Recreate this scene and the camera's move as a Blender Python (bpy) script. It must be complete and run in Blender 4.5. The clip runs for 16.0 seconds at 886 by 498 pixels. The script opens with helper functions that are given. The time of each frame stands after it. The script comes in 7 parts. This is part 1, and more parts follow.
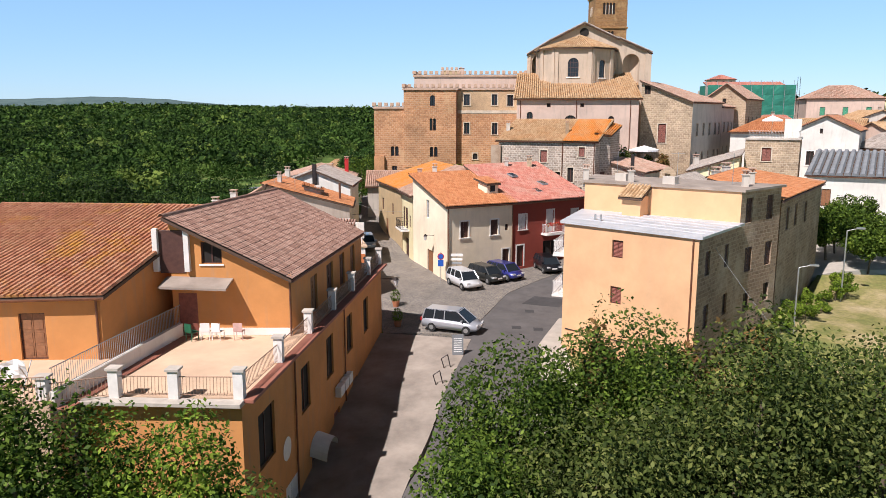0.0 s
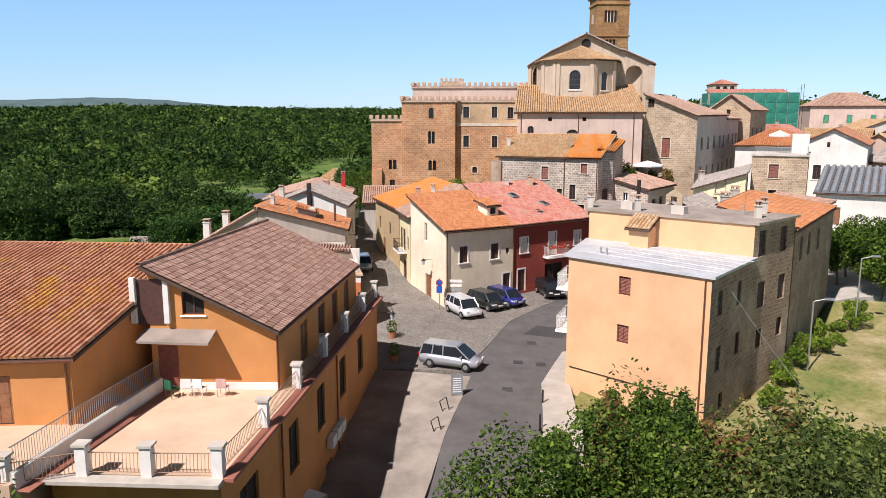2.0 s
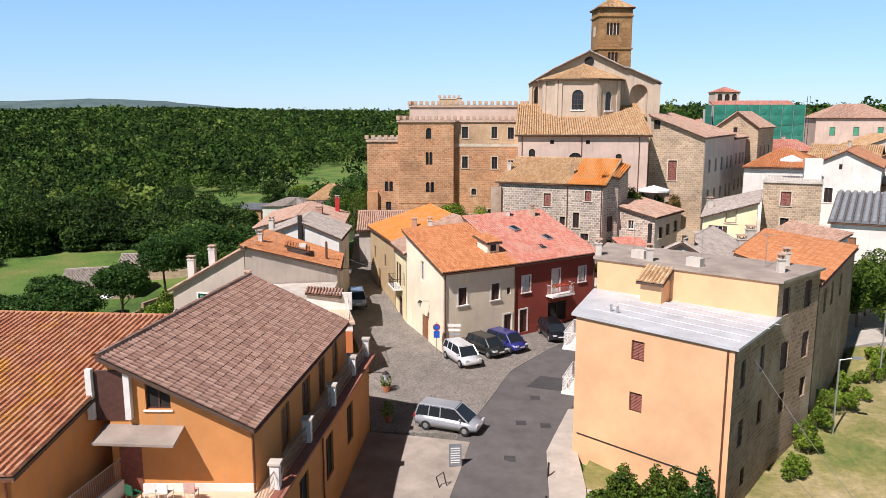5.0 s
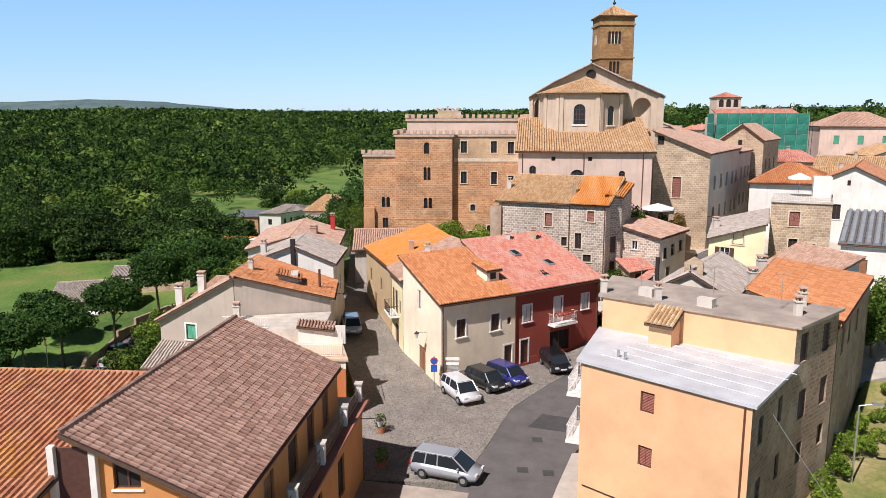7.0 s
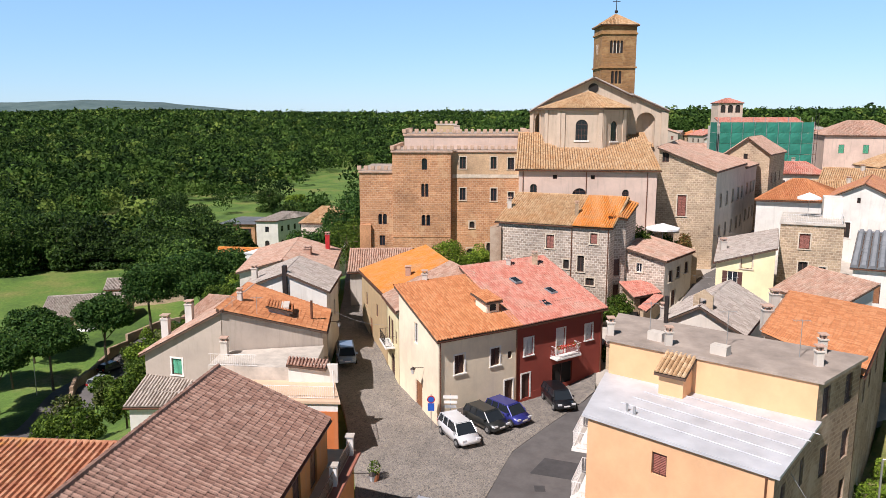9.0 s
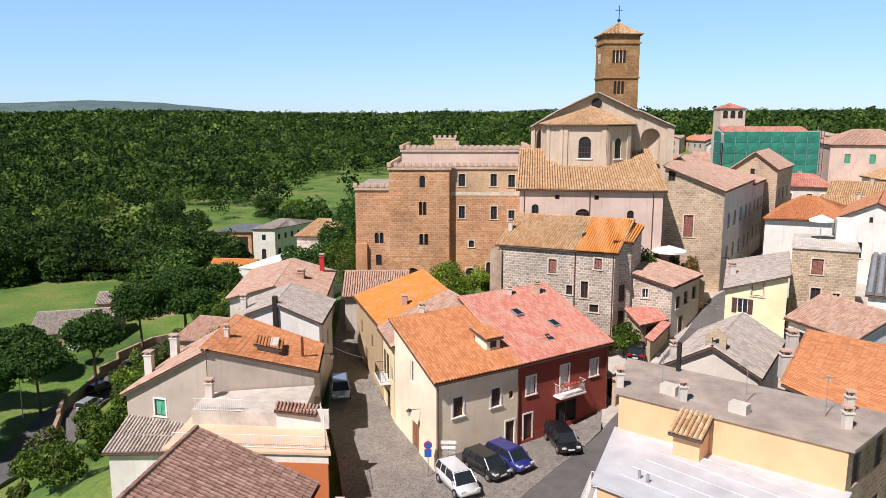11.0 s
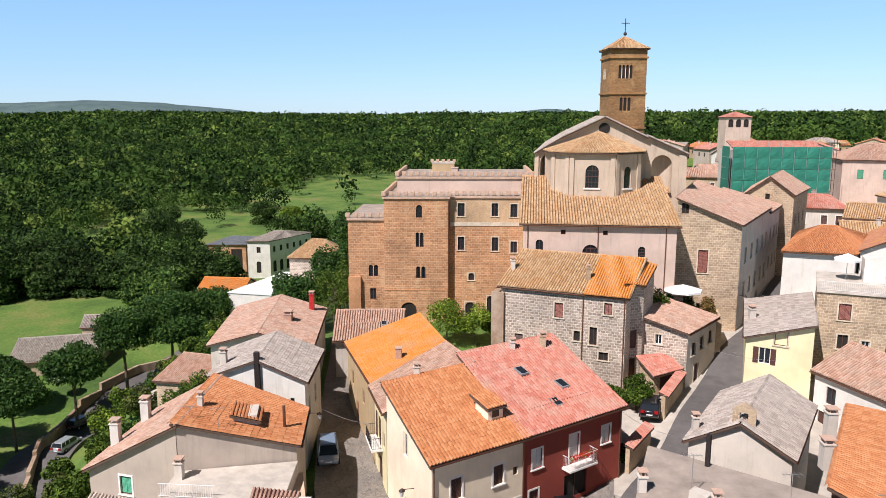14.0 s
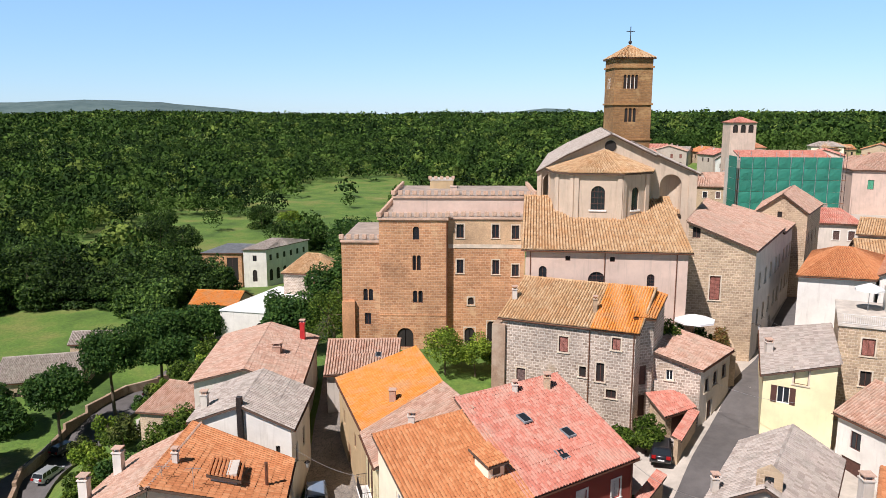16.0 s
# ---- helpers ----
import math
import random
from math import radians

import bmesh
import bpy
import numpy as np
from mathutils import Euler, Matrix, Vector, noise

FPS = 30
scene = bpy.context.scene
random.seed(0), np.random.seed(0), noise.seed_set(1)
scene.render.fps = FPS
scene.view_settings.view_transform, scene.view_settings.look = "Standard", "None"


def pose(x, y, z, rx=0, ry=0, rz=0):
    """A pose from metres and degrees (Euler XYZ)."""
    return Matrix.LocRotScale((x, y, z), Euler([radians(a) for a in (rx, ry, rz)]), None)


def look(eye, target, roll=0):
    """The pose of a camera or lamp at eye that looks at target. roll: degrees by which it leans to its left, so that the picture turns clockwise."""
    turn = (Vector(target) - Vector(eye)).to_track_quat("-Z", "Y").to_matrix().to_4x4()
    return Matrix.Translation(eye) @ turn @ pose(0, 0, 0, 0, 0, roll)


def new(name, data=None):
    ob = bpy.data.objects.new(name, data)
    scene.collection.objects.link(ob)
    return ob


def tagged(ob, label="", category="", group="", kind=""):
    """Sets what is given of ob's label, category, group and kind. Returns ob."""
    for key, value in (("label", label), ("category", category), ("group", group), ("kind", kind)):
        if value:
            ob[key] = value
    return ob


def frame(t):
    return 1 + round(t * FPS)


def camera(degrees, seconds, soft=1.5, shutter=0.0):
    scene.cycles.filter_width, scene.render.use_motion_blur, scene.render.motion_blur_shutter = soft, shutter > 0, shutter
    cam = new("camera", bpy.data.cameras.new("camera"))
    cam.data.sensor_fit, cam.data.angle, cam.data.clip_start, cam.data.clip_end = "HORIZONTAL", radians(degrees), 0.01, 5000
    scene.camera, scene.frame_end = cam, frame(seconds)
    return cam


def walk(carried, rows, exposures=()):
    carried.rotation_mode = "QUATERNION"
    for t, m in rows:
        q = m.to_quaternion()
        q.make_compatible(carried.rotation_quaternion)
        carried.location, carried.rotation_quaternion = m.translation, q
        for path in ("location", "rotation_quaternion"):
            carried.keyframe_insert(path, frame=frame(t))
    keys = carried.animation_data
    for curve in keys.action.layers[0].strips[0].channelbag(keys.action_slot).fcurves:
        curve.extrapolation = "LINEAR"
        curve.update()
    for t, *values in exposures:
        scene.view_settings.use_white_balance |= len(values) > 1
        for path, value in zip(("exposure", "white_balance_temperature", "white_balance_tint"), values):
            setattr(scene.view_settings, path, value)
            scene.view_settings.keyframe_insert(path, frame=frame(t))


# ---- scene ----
cam = camera(61.5, 16.0, 0.65)
PATH = [
    (0.0, (2.112, -66.577, 15.048), (0.646, -27.234, 7.973), 0.02),
    (1.0, (2.104, -65.254, 15.936), (0.653, -25.910, 8.870), 0.01),
    (2.0, (2.080, -63.867, 16.835), (0.647, -24.521, 9.776), -0.00),
    (3.0, (2.057, -62.452, 17.740), (0.643, -23.104, 10.690), -0.01),
    (4.0, (2.042, -61.026, 18.654), (0.648, -21.676, 11.611), -0.01),
    (5.0, (2.038, -59.594, 19.576), (0.665, -20.241, 12.541), -0.02),
    (6.0, (2.047, -58.147, 20.510), (0.693, -18.793, 13.482), -0.03),
    (7.0, (2.063, -56.671, 21.460), (0.730, -17.315, 14.437), -0.03),
    (8.0, (2.084, -55.144, 22.427), (0.769, -15.787, 15.407), -0.03),
    (9.0, (2.105, -53.543, 23.414), (0.806, -14.185, 16.395), -0.03),
    (10.0, (2.120, -51.845, 24.421), (0.835, -12.487, 17.402), -0.04),
    (11.0, (2.128, -50.030, 25.448), (0.854, -10.672, 18.424), -0.04),
    (12.0, (2.129, -48.085, 26.490), (0.863, -8.728, 19.459), -0.04),
    (13.0, (2.127, -46.006, 27.542), (0.865, -6.651, 20.499), -0.03),
    (14.0, (2.133, -43.799, 28.591), (0.870, -4.447, 21.534), -0.03),
    (15.0, (2.163, -41.488, 29.625), (0.894, -2.140, 22.546), -0.03),
    (16.0, (2.240, -39.114, 30.621), (0.959, 0.229, 23.518), -0.02),
]
walk(cam, [(t, look(eye, target, roll)) for t, eye, target, roll in PATH],
     [(0.0, 0.3, 6450, 17), (16.0, 0.3, 6450, 17)])

# ---- light ----
SUN_AZ, SUN_EL = radians(217), radians(51)
to_sun = Vector((math.sin(SUN_AZ) * math.cos(SUN_EL), math.cos(SUN_AZ) * math.cos(SUN_EL), math.sin(SUN_EL)))
world = bpy.data.worlds.new("sky")
scene.world = world
world.use_nodes = True
wn = world.node_tree.nodes
sky = wn.new("ShaderNodeTexSky")
sky.sky_type, sky.sun_disc = "NISHITA", False
sky.sun_elevation, sky.sun_rotation = SUN_EL, SUN_AZ
sky.altitude = 300
sky.air_density, sky.dust_density, sky.ozone_density = 1.0, 0.15, 3.0
wn["Background"].inputs["Strength"].default_value = 0.058
tint = wn.new("ShaderNodeMixRGB")
tint.blend_type, tint.inputs["Fac"].default_value, tint.inputs["Color2"].default_value = "MULTIPLY", 1.0, (0.89, 0.98, 1.14, 1)
world.node_tree.links.new(sky.outputs["Color"], tint.inputs["Color1"])
even = wn.new("ShaderNodeMixRGB")
even.inputs["Fac"].default_value, even.inputs["Color2"].default_value = 0.45, (3.0, 6.2, 9.0, 1)
world.node_tree.links.new(tint.outputs["Color"], even.inputs["Color1"])
# clear air: pale towards the horizon, deeper blue overhead
up = wn.new("ShaderNodeSeparateXYZ")
world.node_tree.links.new(wn.new("ShaderNodeTexCoord").outputs["Generated"], up.inputs["Vector"])
deep = wn.new("ShaderNodeMapRange")
deep.interpolation_type = "SMOOTHSTEP"
deep.inputs["From Min"].default_value, deep.inputs["From Max"].default_value = 0.12, 0.6
deep.inputs["To Min"].default_value, deep.inputs["To Max"].default_value = 1.72, 0.12
world.node_tree.links.new(up.outputs["Z"], deep.inputs["Value"])
depth_mix = wn.new("ShaderNodeMixRGB")
depth_mix.blend_type, depth_mix.inputs["Fac"].default_value = "MULTIPLY", 1.0
world.node_tree.links.new(even.outputs["Color"], depth_mix.inputs["Color1"])
world.node_tree.links.new(deep.outputs["Result"], depth_mix.inputs["Color2"])
world.node_tree.links.new(depth_mix.outputs["Color"], wn["Background"].inputs["Color"])
sun = new("sun", bpy.data.lights.new("sun", "SUN"))
sun.data.energy, sun.data.angle, sun.data.color = 5.0, radians(0.53), (1.0, 0.97, 0.94)
sun.matrix_basis = look(to_sun * 300, (0, 0, 0))

# ---- materials ----
def nodes_of(name):
    m = bpy.data.materials.new(name)
    m.use_nodes = True
    t = m.node_tree
    return m, t, t.nodes["Principled BSDF"]


def ramp(t, fac, stops):
    r = t.nodes.new("ShaderNodeValToRGB")
    e = r.color_ramp.elements
    while len(e) < len(stops):
        e.new(0.5)
    for k, (p, c) in enumerate(stops):
        e[k].position, e[k].color = p, (*c, 1)
    t.links.new(fac, r.inputs["Fac"])
    return r.outputs["Color"]


def noise_tex(t, scale, detail=4.0, rough=0.55, vec=None):
    n = t.nodes.new("ShaderNodeTexNoise")
    n.inputs["Scale"].default_value, n.inputs["Detail"].default_value, n.inputs["Roughness"].default_value = scale, detail, rough
    if vec is None:
        vec = t.nodes.new("ShaderNodeTexCoord").outputs["Object"]
    t.links.new(vec, n.inputs["Vector"])
    return n.outputs["Fac"]


def mix(t, fac, a, b, mode="MIX"):
    m = t.nodes.new("ShaderNodeMix")
    m.data_type, m.blend_type = "RGBA", mode
    for sock, v in ((m.inputs["Factor"], fac), (m.inputs[6], a), (m.inputs[7], b)):
        if hasattr(v, "is_linked"):
            t.links.new(v, sock)
        elif isinstance(v, (int, float)):
            sock.default_value = v
        else:
            sock.default_value = (*v, 1)
    return m.outputs[2]


def bump(t, p, height, strength=0.4, dist=0.02):
    b = t.nodes.new("ShaderNodeBump")
    b.inputs["Strength"].default_value, b.inputs["Distance"].default_value = strength, dist
    t.links.new(height, b.inputs["Height"])
    t.links.new(b.outputs["Normal"], p.inputs["Normal"])


def lerp(p, q, t):
    return tuple(a + (b - a) * t for a, b in zip(p, q))


def dim(c, k):
    return tuple(min(1.0, v * k) for v in c)



def stretched(t, sx, sy, sz):
    m = t.nodes.new("ShaderNodeMapping")
    m.inputs["Scale"].default_value = (sx, sy, sz)
    t.links.new(t.nodes.new("ShaderNodeTexCoord").outputs["Object"], m.inputs["Vector"])
    return m.outputs["Vector"]


def plaster(name, c, stain=0.5, dirt=(0.30, 0.25, 0.19)):
    """Painted render: faint blotches, vertical streaks, fine grain."""
    m, t, p = nodes_of(name)
    big = ramp(t, noise_tex(t, 0.35, 6, 0.65), [(0.35, dim(c, 0.86)), (0.65, dim(c, 1.07))])
    streak = noise_tex(t, 1.0, 5, 0.7, stretched(t, 2.2, 2.2, 0.22))
    sfac = ramp(t, streak, [(0.52, (0, 0, 0)), (0.78, (stain, stain, stain))])
    col = mix(t, sfac, big, dirt)
    patch = ramp(t, noise_tex(t, 0.9, 8, 0.7), [(0.62, (0, 0, 0)), (0.70, (0.5 * stain,) * 3)])
    col = mix(t, patch, col, dim(c, 1.25))
    t.links.new(col, p.inputs["Base Color"])
    p.inputs["Roughness"].default_value = 0.9
    bump(t, p, noise_tex(t, 14, 6, 0.7), 0.35, 0.02)
    return m


def masonry(name, c1, c2, mortar, bw=0.55, bh=0.28, rough_patch=None, patch=(0.55, 0.62)):
    """Squared stone courses on the wall's own metres, with worn patches."""
    m, t, p = nodes_of(name)
    uv = t.nodes.new("ShaderNodeUVMap").outputs["UV"]
    n = t.nodes.new("ShaderNodeTexNoise")
    n.inputs["Scale"].default_value = 1.7
    t.links.new(uv, n.inputs["Vector"])
    add = t.nodes.new("ShaderNodeMixRGB")
    add.blend_type, add.inputs["Fac"].default_value = "ADD", 0.13
    t.links.new(uv, add.inputs["Color1"])
    t.links.new(n.outputs["Color"], add.inputs["Color2"])
    b = t.nodes.new("ShaderNodeTexBrick")
    b.inputs["Scale"].default_value = 1.0
    b.inputs["Brick Width"].default_value, b.inputs["Row Height"].default_value = bw, bh
    b.inputs["Mortar Size"].default_value, b.inputs["Mortar Smooth"].default_value = 0.035, 0.4
    b.inputs["Color1"].default_value, b.inputs["Color2"].default_value = (*c1, 1), (*c2, 1)
    b.inputs["Mortar"].default_value = (*mortar, 1)
    t.links.new(add.outputs["Color"], b.inputs["Vector"])
    big = noise_tex(t, 0.28, 6, 0.65)
    col = mix(t, 0.75, b.outputs["Color"], ramp(t, big, [(0.3, (0.55,) * 3), (0.7, (1.25,) * 3)]), "MULTIPLY")
    fine = noise_tex(t, 5, 6, 0.75)
    col = mix(t, 0.6, col, ramp(t, fine, [(0.3, (0.55,) * 3), (0.7, (1.3,) * 3)]), "MULTIPLY")
    if rough_patch:
        f = ramp(t, noise_tex(t, 0.22, 7, 0.7), [(patch[0], (0, 0, 0)), (patch[1], (0.8, 0.8, 0.8))])
        col = mix(t, f, col, rough_patch)
    t.links.new(col, p.inputs["Base Color"])
    p.inputs["Roughness"].default_value = 0.95
    h = mix(t, 0.5, b.outputs["Fac"], fine)
    inv = t.nodes.new("ShaderNodeInvert")
    t.links.new(h, inv.inputs["Color"])
    bump(t, p, inv.outputs["Color"], 0.7, 0.04)
    return m


def tiles(name, c1, c2, c3, lichen=(0.32, 0.30, 0.22), amount=0.5, moss=None):
    """Fired clay, each piece of its own shade, with lichen in patches."""
    m, t, p = nodes_of(name)
    g = t.nodes.new("ShaderNodeNewGeometry")
    c1, c3 = lerp(c2, c1, 0.6), lerp(c2, c3, 0.5)
    col = ramp(t, g.outputs["Random Per Island"], [(0.0, c1), (0.5, c2), (1.0, c3)])
    f = ramp(t, noise_tex(t, 0.55, 6, 0.7), [(0.46, (0, 0, 0)), (0.68, (amount,) * 3)])
    col = mix(t, f, col, lichen)
    if moss:
        f2 = ramp(t, noise_tex(t, 0.3, 5, 0.75), [(0.54, (0, 0, 0)), (0.66, (0.8,) * 3)])
        col = mix(t, f2, col, moss)
    col = mix(t, 0.5, col, ramp(t, noise_tex(t, 9, 5, 0.7), [(0.3, (0.6,) * 3), (0.7, (1.25,) * 3)]), "MULTIPLY")
    t.links.new(col, p.inputs["Base Color"])
    p.inputs["Roughness"].default_value = 0.85
    bump(t, p, noise_tex(t, 22, 4), 0.3, 0.01)
    return m


def plain(name, c, rough=0.6, metal=0.0, var=0.18, scale=3.0):
    m, t, p = nodes_of(name)
    col = ramp(t, noise_tex(t, scale, 6, 0.65), [(0.3, dim(c, 1 - var)), (0.7, dim(c, 1 + var))])
    t.links.new(col, p.inputs["Base Color"])
    p.inputs["Roughness"].default_value, p.inputs["Metallic"].default_value = rough, metal
    bump(t, p, noise_tex(t, scale * 6, 4), 0.15, 0.01)
    return m


def foliage(name, c1, c2, c3, scale=0.12, swing=1.0):
    m, t, p = nodes_of(name)
    g = t.nodes.new("ShaderNodeNewGeometry")
    col = ramp(t, g.outputs["Random Per Island"], [(0.0, c1), (0.55, c2), (1.0, c3)])
    col = mix(t, 0.7, col, ramp(t, noise_tex(t, scale, 3), [(0.32, dim((0.5, 0.6, 0.5), 1 / swing)), (0.68, (1.4 * swing, 1.3 * swing, 1.15 * swing))]), "MULTIPLY")
    if scale > 0.2:
        col = mix(t, 0.8, col, ramp(t, noise_tex(t, 1.7, 3), [(0.34, (0.55, 0.6, 0.5)), (0.66, (1.5, 1.4, 1.2))]), "MULTIPLY")
    t.links.new(col, p.inputs["Base Color"])
    p.inputs["Roughness"].default_value = 0.6
    p.inputs["Specular IOR Level"].default_value = 0.12
    tr = t.nodes.new("ShaderNodeBsdfTranslucent")
    t.links.new(col, tr.inputs["Color"])
    ms = t.nodes.new("ShaderNodeMixShader")
    ms.inputs["Fac"].default_value = 0.10
    t.links.new(p.outputs["BSDF"], ms.inputs[1])
    t.links.new(tr.outputs["BSDF"], ms.inputs[2])
    t.links.new(ms.outputs["Shader"], t.nodes["Material Output"].inputs["Surface"])
    return m


def glass_dark(name, c=(0.02, 0.025, 0.03)):
    m, t, p = nodes_of(name)
    p.inputs["Base Color"].default_value = (*c, 1)
    p.inputs["Roughness"].default_value = 0.12
    return m


